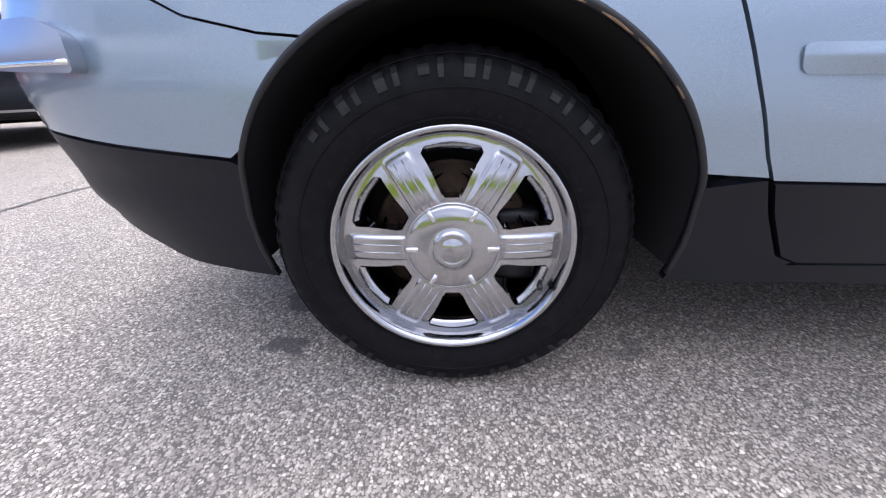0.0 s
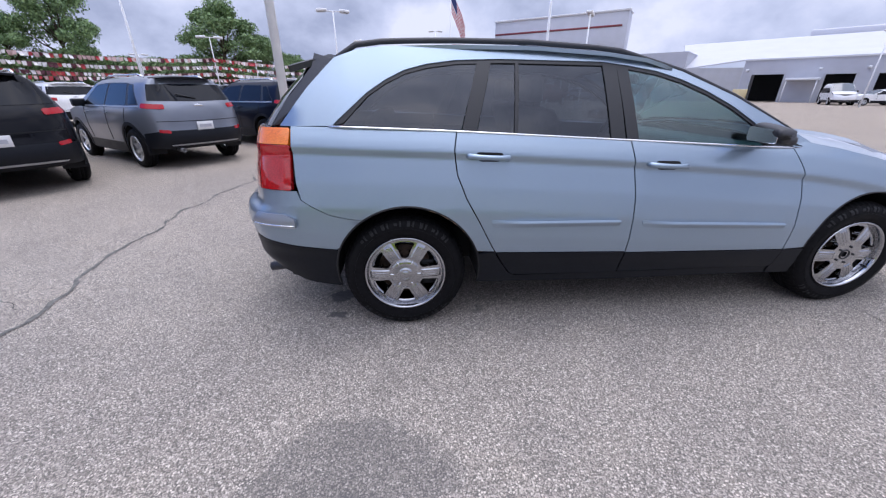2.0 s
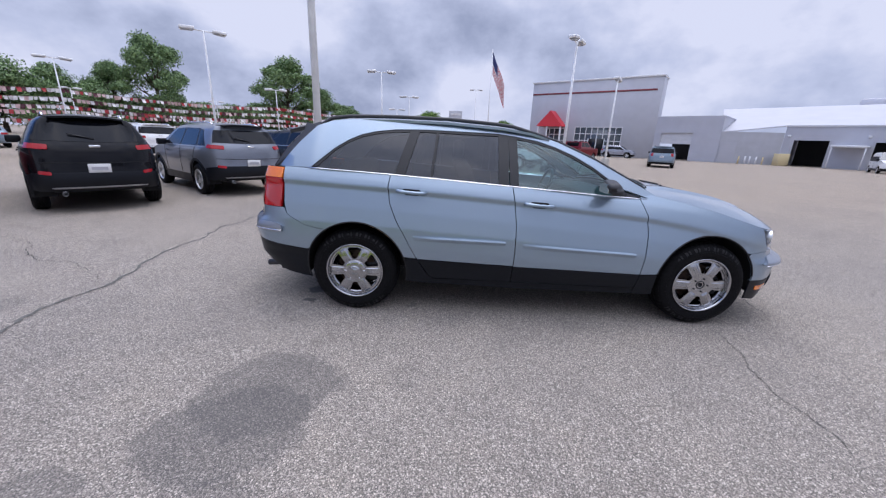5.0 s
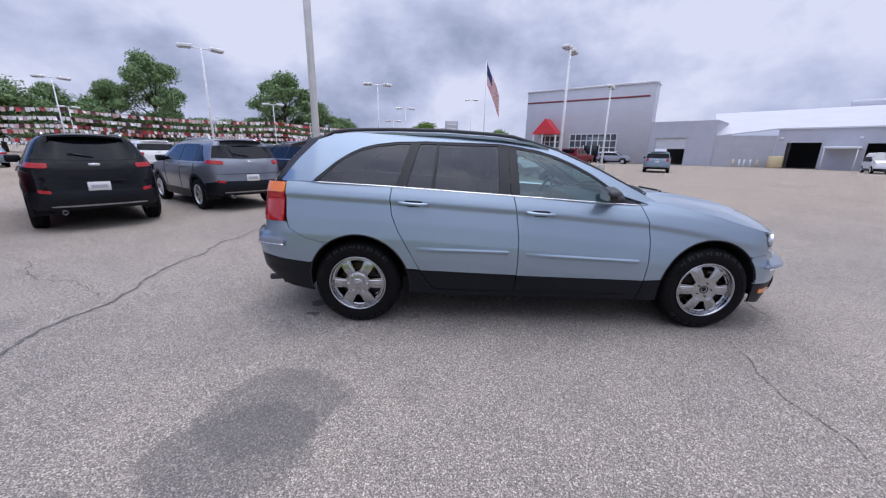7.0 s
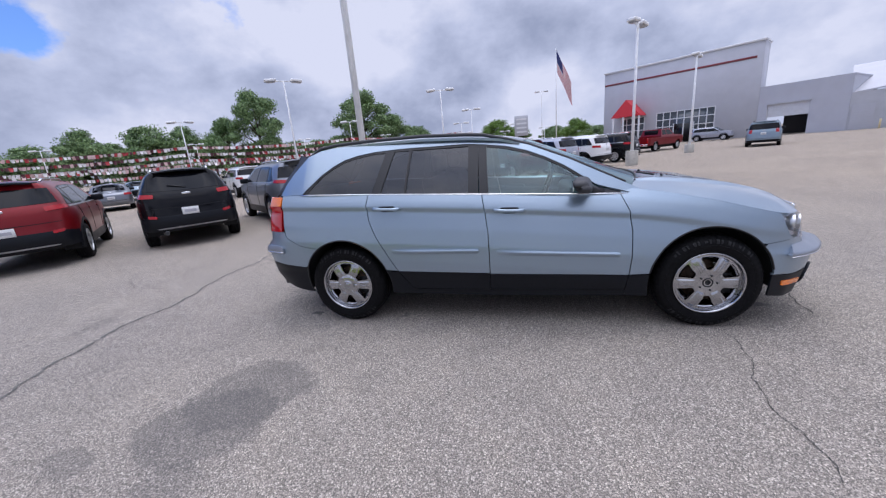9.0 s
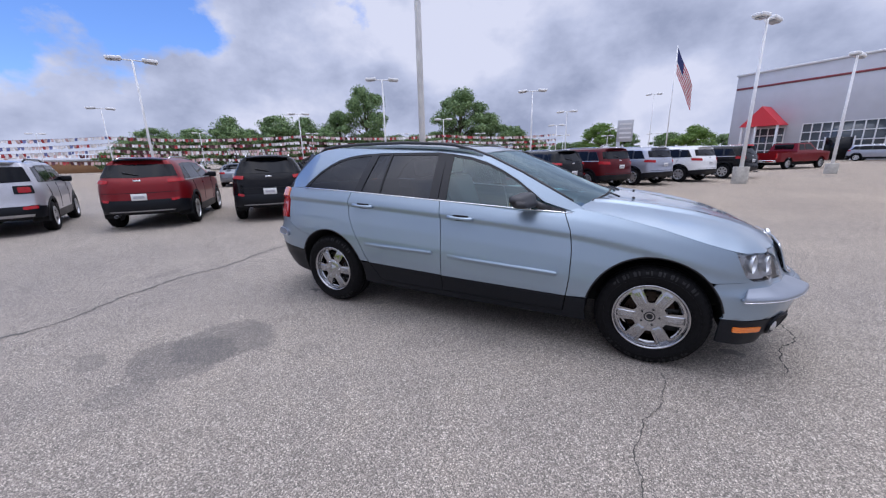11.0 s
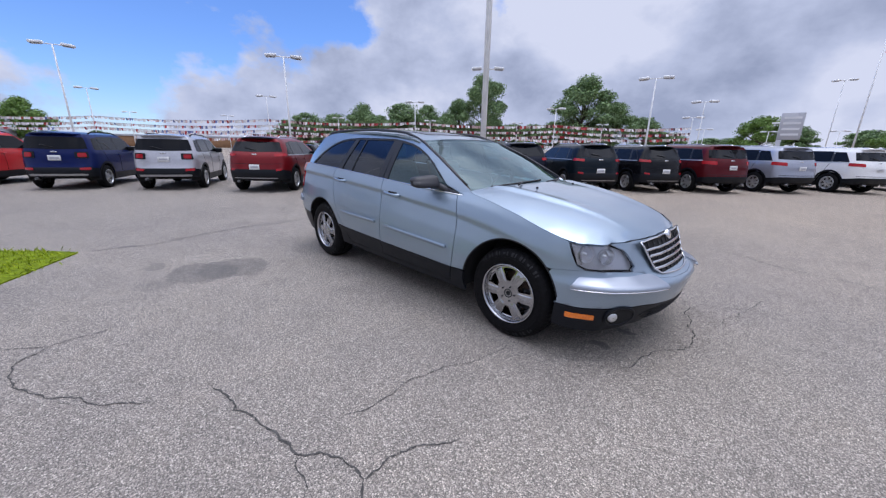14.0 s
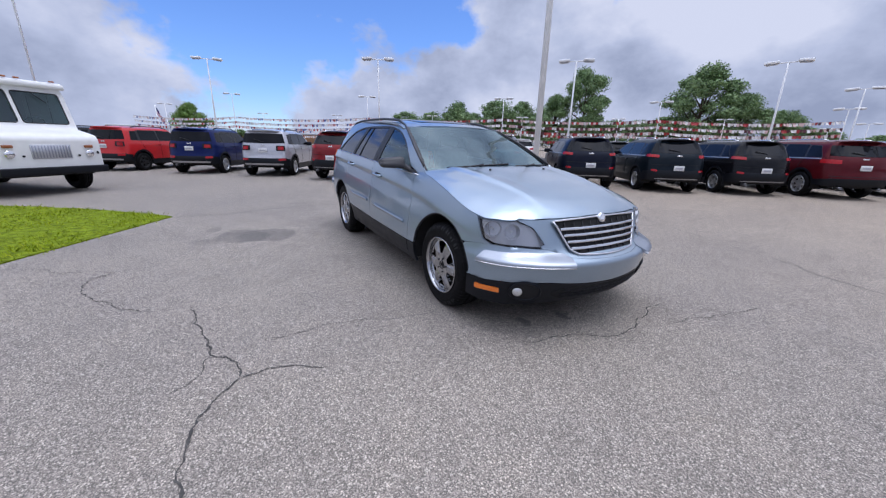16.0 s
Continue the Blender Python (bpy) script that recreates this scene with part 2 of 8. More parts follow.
M_SEAT = Mat("grey_seat_cloth", (0.36, 0.37, 0.37), 0.8).grain(50.0, 0.2).m
M_DASH = Mat("dark_dashboard", (0.10, 0.10, 0.105), 0.6).m
M_CREAM = Mat("light_headliner", (0.6, 0.6, 0.6), 0.9).m


def glass(name, tint, gloss=0.09, sheen=(0.9, 0.93, 1.0)):
    """Thin tinted car glass: see-through by tint, with a plain gloss."""
    g = Mat(name)
    t = g.t
    tr = t.nodes.new("ShaderNodeBsdfTransparent")
    tr.inputs[0].default_value = (*tint, 1)
    gl = t.nodes.new("ShaderNodeBsdfGlossy")
    gl.inputs["Roughness"].default_value = 0.02
    gl.inputs["Color"].default_value = (*sheen, 1)
    lw = t.nodes.new("ShaderNodeLayerWeight")
    lw.inputs["Blend"].default_value = 0.5
    fr = t.nodes.new("ShaderNodeMapRange")
    pw = t.nodes.new("ShaderNodeMath")
    pw.operation = "POWER"
    pw.inputs[1].default_value = 4.4
    g.link(lw.outputs["Facing"], pw.inputs[0])
    g.link(pw.outputs[0], fr.inputs["Value"])
    fr.inputs["To Min"].default_value, fr.inputs["To Max"].default_value = gloss, 1.0
    mx = t.nodes.new("ShaderNodeMixShader")
    g.link(fr.outputs[0], mx.inputs[0])
    g.link(tr.outputs[0], mx.inputs[1])
    g.link(gl.outputs[0], mx.inputs[2])
    g.link(mx.outputs[0], t.nodes["Material Output"].inputs["Surface"])
    t.nodes.remove(g.b)
    return g.m


M_GLASS = glass("green_tinted_glass", (0.50, 0.66, 0.67), 0.10, (0.80, 0.93, 0.95))
M_PRIVACY = glass("privacy_glass", (0.085, 0.088, 0.105), 0.060)
M_SCREEN = glass("windscreen_glass", (0.20, 0.36, 0.38), 0.17, (0.72, 0.90, 0.94))
M_LENS = glass("clear_lens", (0.90, 0.91, 0.93), 0.06)
M_DARKGLASS = Mat("dark_car_glass", (0.006, 0.007, 0.010), 0.03, Specular_IOR_Level=0.22).m
M_MIDGLASS = Mat("grey_car_glass", (0.07, 0.085, 0.10), 0.04, Specular_IOR_Level=0.6).m

# ---------------------------------------------------------------- mesh tools
def part(name, bm, material, parent=None, label="", smooth=True):
    """Links a bmesh as one mesh object under a thing."""
    me = bpy.data.meshes.new(name)
    if smooth:
        for f in bm.faces:
            f.smooth = True
    bm.to_mesh(me)
    bm.free()
    ob = new(name, me)
    if material:
        me.materials.append(material)
    ob.parent = parent
    if label:
        tagged(ob, label)
    return ob


def thing(name, m, label, category, group="", kind=""):
    ob = new(name)
    ob.empty_display_size = 0.2
    ob.matrix_basis = m
    return tagged(ob, label, category, group, kind)


def lerp(table, x):
    return float(np.interp(x, [p[0] for p in table], [p[1] for p in table]))


def soft(table, n=200, blur=5):
    """A table of (x, value) smoothed into a dense one."""
    xs = np.linspace(table[0][0], table[-1][0], n)
    ys = np.interp(xs, [p[0] for p in table], [p[1] for p in table])
    k = np.ones(2 * blur + 1) / (2 * blur + 1)
    ys = np.convolve(np.pad(ys, blur, mode="reflect", reflect_type="odd"), k, "valid")
    return xs, ys


def clip(poly, axis, value, above):
    out = []
    for i, q in enumerate(poly):
        p = poly[i - 1]
        pin, qin = (p[axis] >= value) == above or p[axis] == value, (q[axis] >= value) == above or q[axis] == value
        if pin != qin:
            k = (value - p[axis]) / (q[axis] - p[axis])
            r = [p[0] + k * (q[0] - p[0]), p[1] + k * (q[1] - p[1])]
            r[axis] = value
            out.append(tuple(r))
        if qin:
            out.append(q)
    return out


def rounded(poly, r, steps=3):
    """The polygon with its corners cut round."""
    out = []
    for i, q in enumerate(poly):
        p, s = Vector(poly[i - 1]), Vector(poly[(i + 1) % len(poly)])
        c = Vector(q)
        d = min(r, (p - c).length * 0.45, (s - c).length * 0.45)
        a, b = c + (p - c).normalized() * d, c + (s - c).normalized() * d
        for k in range(steps + 1):
            t = k / steps
            out.append(tuple((1 - t) ** 2 * a + 2 * t * (1 - t) * c + t * t * b))
    return out


def patch(bm, poly, fn, cell, thick=0.012, lift=0.0, side=1, centre=None, fold=True):
    """Lays a polygon over the surface fn(a, b), in cells, with turned-in edges. side: -1 mirrors it in y."""
    made, faces = {}, []
    a_lo, a_hi = min(p[0] for p in poly), max(p[0] for p in poly)
    ca, cb = cell if isinstance(cell, tuple) else (cell, cell)

    def vert(p):
        key = (round(p[0], 5), round(p[1], 5))
        if key not in made:
            v = Vector(fn(*key))
            if side < 0:
                v.y = -v.y
            made[key] = bm.verts.new(v)
        return made[key]

    for i in range(math.floor(a_lo / ca), math.ceil(a_hi / ca)):
        strip = clip(clip(poly, 0, i * ca, True), 0, (i + 1) * ca, False)
        if len(strip) < 3:
            continue
        b_lo, b_hi = min(p[1] for p in strip), max(p[1] for p in strip)
        for j in range(math.floor(b_lo / cb), math.ceil(b_hi / cb)):
            piece = clip(clip(strip, 1, j * cb, True), 1, (j + 1) * cb, False)
            vs = []
            for p in piece:
                v = vert(p)
                if v not in vs:
                    vs.append(v)
            if len(vs) < 3:
                continue
            area = sum(piece[k - 1][0] * piece[k][1] - piece[k][0] * piece[k - 1][1] for k in range(len(piece)))
            if abs(area) < 1e-7:
                continue
            try:
                faces.append(bm.faces.new(vs))
            except ValueError:
                pass
    bmesh.ops.recalc_face_normals(bm, faces=faces)
    total = 0.0
    for f in faces:
        c = f.calc_center_median()
        ref = c - centre if centre is not None else Vector((0, c.y, 0))
        total += f.normal.dot(ref) * f.calc_area()
    if total < 0:
        bmesh.ops.reverse_faces(bm, faces=faces)
    vs = list(made.values())
    for v in vs:
        v.normal_update()
    if lift:
        for v, n in [(v, v.normal.copy()) for v in vs]:
            v.co += n * lift
    if thick:
        mine = set(faces)
        rim = [e for e in {e for f in faces for e in f.edges} if sum(f in mine for f in e.link_faces) == 1]
        for e in rim:
            e.smooth = False
        normals = {v: v.normal.copy() for e in rim for v in e.verts}
        if fold:
            pairs = {}
            for v, n in normals.items():
                pairs[v] = bm.verts.new(v.co - n * thick)
            for e in rim:
                f = e.link_faces[0]
                a, b = e.verts
                for lp in f.loops:
                    if lp.vert in (a, b) and lp.link_loop_next.vert in (a, b):
                        a, b = lp.vert, lp.link_loop_next.vert
                        break
                try:
                    bm.faces.new((b, a, pairs[a], pairs[b]))
                except ValueError:
                    pass
    return faces


def box(bm, lo, hi, m=None, bevel=0.0, segments=2):
    """An axis-aligned box, bevelled."""
    lo, hi = Vector(lo), Vector(hi)
    got = bmesh.ops.create_cube(bm, size=1.0)["verts"]
    for v in got:
        v.co = Vector([lo[k] + (v.co[k] + 0.5) * (hi[k] - lo[k]) for k in range(3)])
    if bevel:
        edges = list({e for v in got for e in v.link_edges})
        out = bmesh.ops.bevel(bm, geom=edges, offset=bevel, segments=segments, affect="EDGES", profile=0.6)
        got = list({v for f in out["faces"] for v in f.verts} | {v for v in got if v.is_valid})
    if m is not None:
        bmesh.ops.transform(bm, matrix=m, verts=got)
    return got


def tube(bm, points, radius, segs=8, close=False):
    """A round bar along a line of points. radius: a number, or one for each point."""
    pts = [Vector(p) for p in points]
    rings = []
    for i, p in enumerate(pts):
        a, b = pts[max(i - 1, 0)], pts[min(i + 1, len(pts) - 1)]
        if close:
            a, b = pts[i - 1], pts[(i + 1) % len(pts)]
        d = (b - a).normalized()
        x = d.cross(Vector((0, 0, 1)))
        x = x.normalized() if x.length > 1e-3 else Vector((1, 0, 0))
        y = d.cross(x)
        r = radius[i] if isinstance(radius, (list, tuple)) else radius
        rings.append([bm.verts.new(p + (x * math.cos(t) + y * math.sin(t)) * r) for t in [2 * math.pi * k / segs for k in range(segs)]])
    n = len(rings)
    for i in range(n if close else n - 1):
        r, s = rings[i], rings[(i + 1) % n]
        for k in range(segs):
            bm.faces.new((r[k], r[(k + 1) % segs], s[(k + 1) % segs], s[k]))
    if not close:
        bm.faces.new(rings[0])
        bm.faces.new(rings[-1][::-1])
    bmesh.ops.recalc_face_normals(bm, faces=bm.faces[:])


def lathe(bm, profile, segs=48, axis="y", wobble=None):
    """Turns a profile of (radius, depth) about an axis."""
    rings = []
    for i, (r, d) in enumerate(profile):
        ring = []
        for k in range(segs):
            t = 2 * math.pi * k / segs
            rr = r + (wobble(i, k) if wobble else 0.0)
            c, s = rr * math.cos(t), rr * math.sin(t)
            ring.append(bm.verts.new((c, d, s) if axis == "y" else (c, s, d)))
        rings.append(ring)
    faces = []
    for a, b in zip(rings, rings[1:]):
        for k in range(segs):
            faces.append(bm.faces.new((a[k], a[(k + 1) % segs], b[(k + 1) % segs], b[k])))
    bmesh.ops.recalc_face_normals(bm, faces=faces)
    return rings


def disc(bm, r, depth, segs=32, axis="y"):
    ring = []
    for k in range(segs):
        t = 2 * math.pi * k / segs
        ring.append(bm.verts.new((r * math.cos(t), depth, r * math.sin(t)) if axis == "y" else (r * math.cos(t), r * math.sin(t), depth)))
    return bm.faces.new(ring)


# ---------------------------------------------------------------- wheels
def tyre_bm(R, rim, half, segs=72, tread=True):
    """A tyre about the y axis; its outer wall looks to -y."""
    w = half
    prof = [(rim - 0.012, -w + 0.012), (rim + 0.004, -w + 0.002), (rim + 0.02, -w - 0.004), (rim + (R - rim) * 0.45, -w - 0.012), (rim + (R - rim) * 0.72, -w - 0.006),
            (R - 0.020, -w + 0.010), (R - 0.008, -w + 0.022), (R, -w + 0.048)]
    lanes = [(-w + 0.075, 0), (-w + 0.078, -1), (-w + 0.088, -1), (-w + 0.091, 0), (-0.008, 0), (-0.005, -1), (0.005, -1), (0.008, 0)]
    prof += [(R + 0.001 - (0.008 if g else 0), d) for d, g in lanes]
    full = prof + [(r, -d) for r, d in prof[::-1]]
    n = len(full)

    def wob(i, k):
        if not tread:
            return 0.0
        j = min(i, n - 1 - i)
        if j in (5, 6, 7, 8) and k % 3 == 0:
            return -0.006
        return 0.0

    bm = bmesh.new()
    lathe(bm, full, segs, wobble=wob)
    return bm


def spoke_rim(bm, r_out, spokes, hole, depth, cells=(3.0, 0.012), ridge=0.004, rail=0.027):
    """A cast wheel face about the y axis. hole: (outer radius, inner radius, outer half angle, inner half angle) of the openings."""
    step = 360.0 / spokes
    h, (ho, hi, ao, ai) = step / 2, hole
    left = [(h, ho), (h - ao * 0.86, ho - 0.002), (h - ao, ho - 0.012), (h - ai, hi + 0.012), (h - ai * 0.7, hi + 0.001), (h, hi)]
    poly = [(-h, r_out), (h, r_out)] + left + [(h, 0.02), (-h, 0.02)] + [(-a, r) for a, r in left[::-1]]
    for k in range(spokes):
        turn = radians(k * step)

        def fn(a, r):
            d = abs(r * math.sin(radians(a)))
            y = depth(r)
            if hi * 0.8 < r < ho + 0.004:
                y -= ridge * min(1.0, max(0.0, (rail - d) / 0.0045)) * min(1, (r - hi * 0.8) / 0.02) * min(1, (ho + 0.004 - r) / 0.012)
            t = radians(a) + turn
            return (r * math.cos(t), y, r * math.sin(t))

        patch(bm, poly, fn, cells, thick=0.035, centre=Vector((0, 5, 0)))
    bmesh.ops.remove_doubles(bm, verts=bm.verts[:], dist=0.0004)


def add_wheel(parent, x, y, R, rim, half, side, kind="alloy", segs=60, worn=False):
    """A wheel with its tyre and rim under a car. side: -1 for the right-hand wheel."""
    bm = tyre_bm(R, rim, half, segs, tread=True)
    wheel = part("wheel", bm, M_RUBBER, parent, "black rubber tyre on its wheel")
    wheel.matrix_basis = pose(x, y, R - 0.008) @ (pose(0, 0, 0, 0, 0, 180) if side > 0 else pose(0, 0, 0))
    bm = bmesh.new()
    if kind == "steel":
        lathe(bm, [(rim + 0.006, -half + 0.004), (rim - 0.012, -half + 0.004), (rim - 0.03, -half + 0.03), (rim * 0.72, -half + 0.055), (rim * 0.5, -half + 0.03), (rim * 0.3, -half + 0.035), (rim * 0.27, -half - 0.01), (0.02, -half - 0.012)], 40)
        mat = M_STEELW
    else:
        lathe(bm, [(rim + 0.004, -half + 0.01), (rim + 0.004, -half - 0.002), (rim - 0.006, -half - 0.004), (rim - 0.014, -half + 0.006), (rim - 0.022, -half + 0.04), (rim - 0.03, 0.03), (rim - 0.03, half - 0.02)], 48)
        spoke_rim(bm, rim - 0.014, 5 if kind == "five" else 7, (rim - 0.035, rim * 0.42, 20 if kind == "five" else 14, 16 if kind == "five" else 11), lambda r: -half + 0.012 + 0.02 * math.sin(min(1, r / rim) * math.pi), (9.0, 0.05))
        mat = M_ALLOYDARK
    part("rim", bm, mat, wheel, "steel wheel" if kind == "steel" else "cast alloy rim")
    bm = bmesh.new()
    disc(bm, rim - 0.03, -half + 0.075, 24)
    part("brake_disc", bm, M_DARK, wheel)
    return wheel


# ---------------------------------------------------------------- car bodies
class Shape:
    """A car's outer surface. The plan runs from the middle of the tail to the middle of the nose as (x, half width);
    profiles give how far the skin lies inside that plan at each height, at the flank, nose and tail."""

    def __init__(self, plan, flank, nose, tail, crease, anchor=1.0, blur=4, lean=((-9, 1), (9, 1))):
        pts = np.array(plan, float)
        s = np.r_[0, np.cumsum(np.hypot(*np.diff(pts, axis=0).T))]
        fine = np.linspace(0, s[-1], 500)
        x, w = np.interp(fine, s, pts[:, 0]), np.interp(fine, s, pts[:, 1])
        k = np.ones(2 * blur + 1) / (2 * blur + 1)

        def sm(v, odd):
            lo = v[1 : blur + 1][::-1]
            hi = v[-blur - 1 : -1][::-1]
            return np.convolve(np.r_[-lo if odd else lo, v, -hi if odd else hi], k, "valid")

        for _ in range(2):
            x, w = sm(x, False), sm(w, True)
        self.x, self.w = x, w
        self.s = np.r_[0, np.cumsum(np.hypot(np.diff(x), np.diff(w)))]
        mid = np.argmax(x > anchor)
        self.s -= self.s[mid] - anchor
        dx, dw = np.gradient(x, self.s), np.gradient(w, self.s)
        n = np.hypot(dx, dw)
        self.nx, self.nw = -dw / n, dx / n
        self.flank, self.nose, self.tail = soft(flank, 300, 3), soft(nose, 300, 4), soft(tail, 300, 4)
        self.crease = soft(crease, 200, 6)
        self.u0, self.u1 = self.s[0], self.s[-1]
        self.lean = np.array(lean, float).T

    def u(self, x, front=True):
        """The length along the plan at which it passes x."""
        half = len(self.x) // 2
        if front:
            return float(np.interp(x, self.x[half:], self.s[half:]))
        return float(np.interp(x, self.x[:half], self.s[:half]))

    def at(self, u, z, out=0.0):
        x, w = np.interp(u, self.s, self.x), np.interp(u, self.s, self.w)
        nx, nw = np.interp(u, self.s, self.nx), np.interp(u, self.s, self.nw)
        zz = z - np.interp(x, *self.crease)
        a, b, c = nw * nw, max(nx, 0) ** 2, max(-nx, 0) ** 2
        side = np.interp(zz, *self.flank) * (np.interp(x, *self.lean) if zz > -0.3 else 1.0)
        inset = (a * side + b * np.interp(z, *self.nose) + c * np.interp(z, *self.tail)) / (a + b + c)
        inset -= out
        return (x - nx * inset, -max(w - nw * inset, 0.0), z)

# ---------------------------------------------------------------- the steel-blue car
HERO = Shape(
    plan=[(-1.05, 0.0), (-1.04, 0.30), (-0.99, 0.56), (-0.91, 0.74), (-0.80, 0.875), (-0.62, 0.945), (-0.30, 0.975), (0.2, 0.985), (1.4, 0.992), (2.4, 0.985),
          (3.0, 0.975), (3.3, 0.945), (3.5, 0.885), (3.66, 0.78), (3.80, 0.60), (3.89, 0.40), (3.94, 0.20), (3.95, 0.0)],
    flank=[(-0.85, 0.09), (-0.72, 0.06), (-0.60, 0.035), (-0.54, 0.012), (-0.44, 0.0), (-0.30, 0.0), (-0.16, 0.022), (-0.04, 0.052), (-0.010, 0.062), (0.004, 0.044), (0.06, 0.068),
           (0.12, 0.10), (0.20, 0.165), (0.26, 0.24), (0.30, 0.31)],
    nose=[(0.18, 0.24), (0.24, 0.15), (0.32, 0.085), (0.40, 0.045), (0.46, 0.025), (0.52, 0.01), (0.572, 0.0), (0.592, 0.045), (0.612, 0.105), (0.65, 0.138), (0.70, 0.158), (0.80, 0.20), (0.86, 0.23), (0.95, 0.33), (1.1, 0.5)],
    tail=[(0.22, 0.40), (0.30, 0.24), (0.36, 0.12), (0.45, 0.03), (0.58, 0.02), (0.66, 0.0), (0.72, 0.0), (0.77, 0.02), (0.80, 0.09), (0.9, 0.10), (1.05, 0.12), (1.2, 0.16), (1.3, 0.24), (1.5, 0.40), (1.6, 0.52)],
    crease=[(-1.05, 1.11), (-0.55, 1.10), (0.29, 1.062), (1.29, 1.0), (2.41, 0.905), (2.81, 0.845), (3.16, 0.76), (3.4, 0.70), (3.95, 0.66)],
    lean=[(-2, 1), (2.3, 1), (2.6, 0.85), (3.0, 0.6), (3.3, 0.32), (3.45, 0.14), (5, 0.14)],
)
BELT = [(-1.1, 1.215), (-0.63, 1.215), (-0.33, 1.21), (0.28, 1.182), (1.30, 1.123), (2.37, 1.062), (2.6, 1.05)]
hero = thing("estate_car", pose(0, 0.93, 0), "steel-blue metallic crossover car with chrome wheels parked on asphalt", "car")
MID = Vector((1.4, 0, 0.7))
RX, FX = 0.0, 2.954


def arch(cx, r, z0, n=110, flat=0.0, cz=0.37):
    """Points of a wheel arch from its rear foot over the top to its front foot."""
    a0 = math.asin((z0 - cz) / r)
    out = []
    for k in range(n + 1):
        t = math.pi - a0 - (math.pi - 2 * a0) * k / n
        out.append((cx + r * math.cos(t) * (1 + flat), cz + r * math.sin(t)))
    return out


ARCH_R, ARCH_F = arch(0.015, 0.425, 0.25), arch(2.945, 0.425, 0.25)
G = 0.0035
rear_seam = [(0.300, 1.175), (0.285, 1.09), (0.300, 0.96), (0.352, 0.83), (0.425, 0.70), (0.505, 0.545), (0.575, 0.43), (0.63, 0.345), (0.68, 0.325)]
b_seam = [(1.285, 1.123), (1.310, 0.98), (1.330, 0.81), (1.333, 0.58), (1.325, 0.30)]
f_seam = [(2.330, 1.064), (2.385, 0.94), (2.405, 0.79), (2.402, 0.60), (2.385, 0.46), (2.36, 0.30)]


def cut(line, z_lo, z_hi, dx=0.0):
    """The stretch of a seam between two heights, from the top down, moved by dx."""
    zs = [p[1] for p in line][::-1]
    xs = [p[0] for p in line][::-1]
    inner = [(x + dx, z) for x, z in line if z_lo < z < z_hi]
    return [(float(np.interp(z_hi, zs, xs)) + dx, z_hi)] + inner + [(float(np.interp(z_lo, zs, xs)) + dx, z_lo)]


def clad_top(x):
    return lerp([(-1.3, 0.60), (-0.76, 0.585), (-0.37, 0.545), (0.41, 0.505), (1.30, 0.48), (2.37, 0.452), (2.6, 0.45)], x)


def skin(name, poly, mat, both=False, thick=0.014, lift=0.0, cell=(0.06, 0.0145), label="", parent=None, surf=None):
    """A body panel on each side of the car, or one across the car."""
    fn = surf or (lambda u, z: HERO.at(u, z))
    made = []
    for side in ((1,) if both else (1, -1)):
        bm = bmesh.new()
        patch(bm, poly, fn, cell, thick, lift, side, MID)
        if both:
            patch(bm, poly, fn, cell, thick, lift, -1, MID)
            bmesh.ops.remove_doubles(bm, verts=bm.verts[:], dist=0.0006)
        made.append(part(name, bm, mat, parent or hero, label))
    return made


uT, uH = HERO.u(-0.60, False), HERO.u(3.40)
belt = lambda x: lerp(BELT, x)
# quarter panel, from the tail lamp to the rear door, over the wheel arch
q_right = [(x - G, z) for x, z in cut(rear_seam, clad_top(0.41) + 0.005, belt(0.29) - 0.006)]
arch_r_fwd = [p for p in ARCH_R[::-1] if p[1] > clad_top(0.41) + 0.006]
quarter = [(uT + 0.03, belt(-0.6) - 0.004), (-0.33, belt(-0.33) - 0.005)] + q_right + [p for p in arch_r_fwd if p[0] > -0.208] + [(-0.214, 0.7285), (-0.29, 0.7355), (-0.40, 0.76), (uT + 0.13, 0.80), (uT + 0.065, 0.84), (uT + 0.045, 0.92)]
skin("quarter_panel", quarter, M_HERO)
# bumper cover at the tail
bump_r = [(HERO.u0, 0.62), (uT - 0.2, 0.595), (-0.39, 0.55)] + [p for p in ARCH_R if 0.56 < p[1] < 0.720 and p[0] < -0.2] + [(-0.2175, 0.7245), (-0.29, 0.7315), (-0.40, 0.756), (uT + 0.126, 0.797), (uT + 0.061, 0.839), (uT + 0.041, 0.888), (HERO.u0, 0.888)]
skin("rear_bumper", bump_r, M_HERO, both=True)
low_r = [(HERO.u0, 0.613), (uT - 0.2, 0.588), (-0.395, 0.543)] + [p for p in ARCH_R[::-1] if 0.275 < p[1] < 0.54 and p[0] < 0] + [(-0.46, 0.285), (uT - 0.05, 0.32), (uT - 0.20, 0.40), (HERO.u0, 0.40)]
skin("rear_bumper_skirt", low_r, M_CLAD, both=True, label="black plastic bumper skirt")
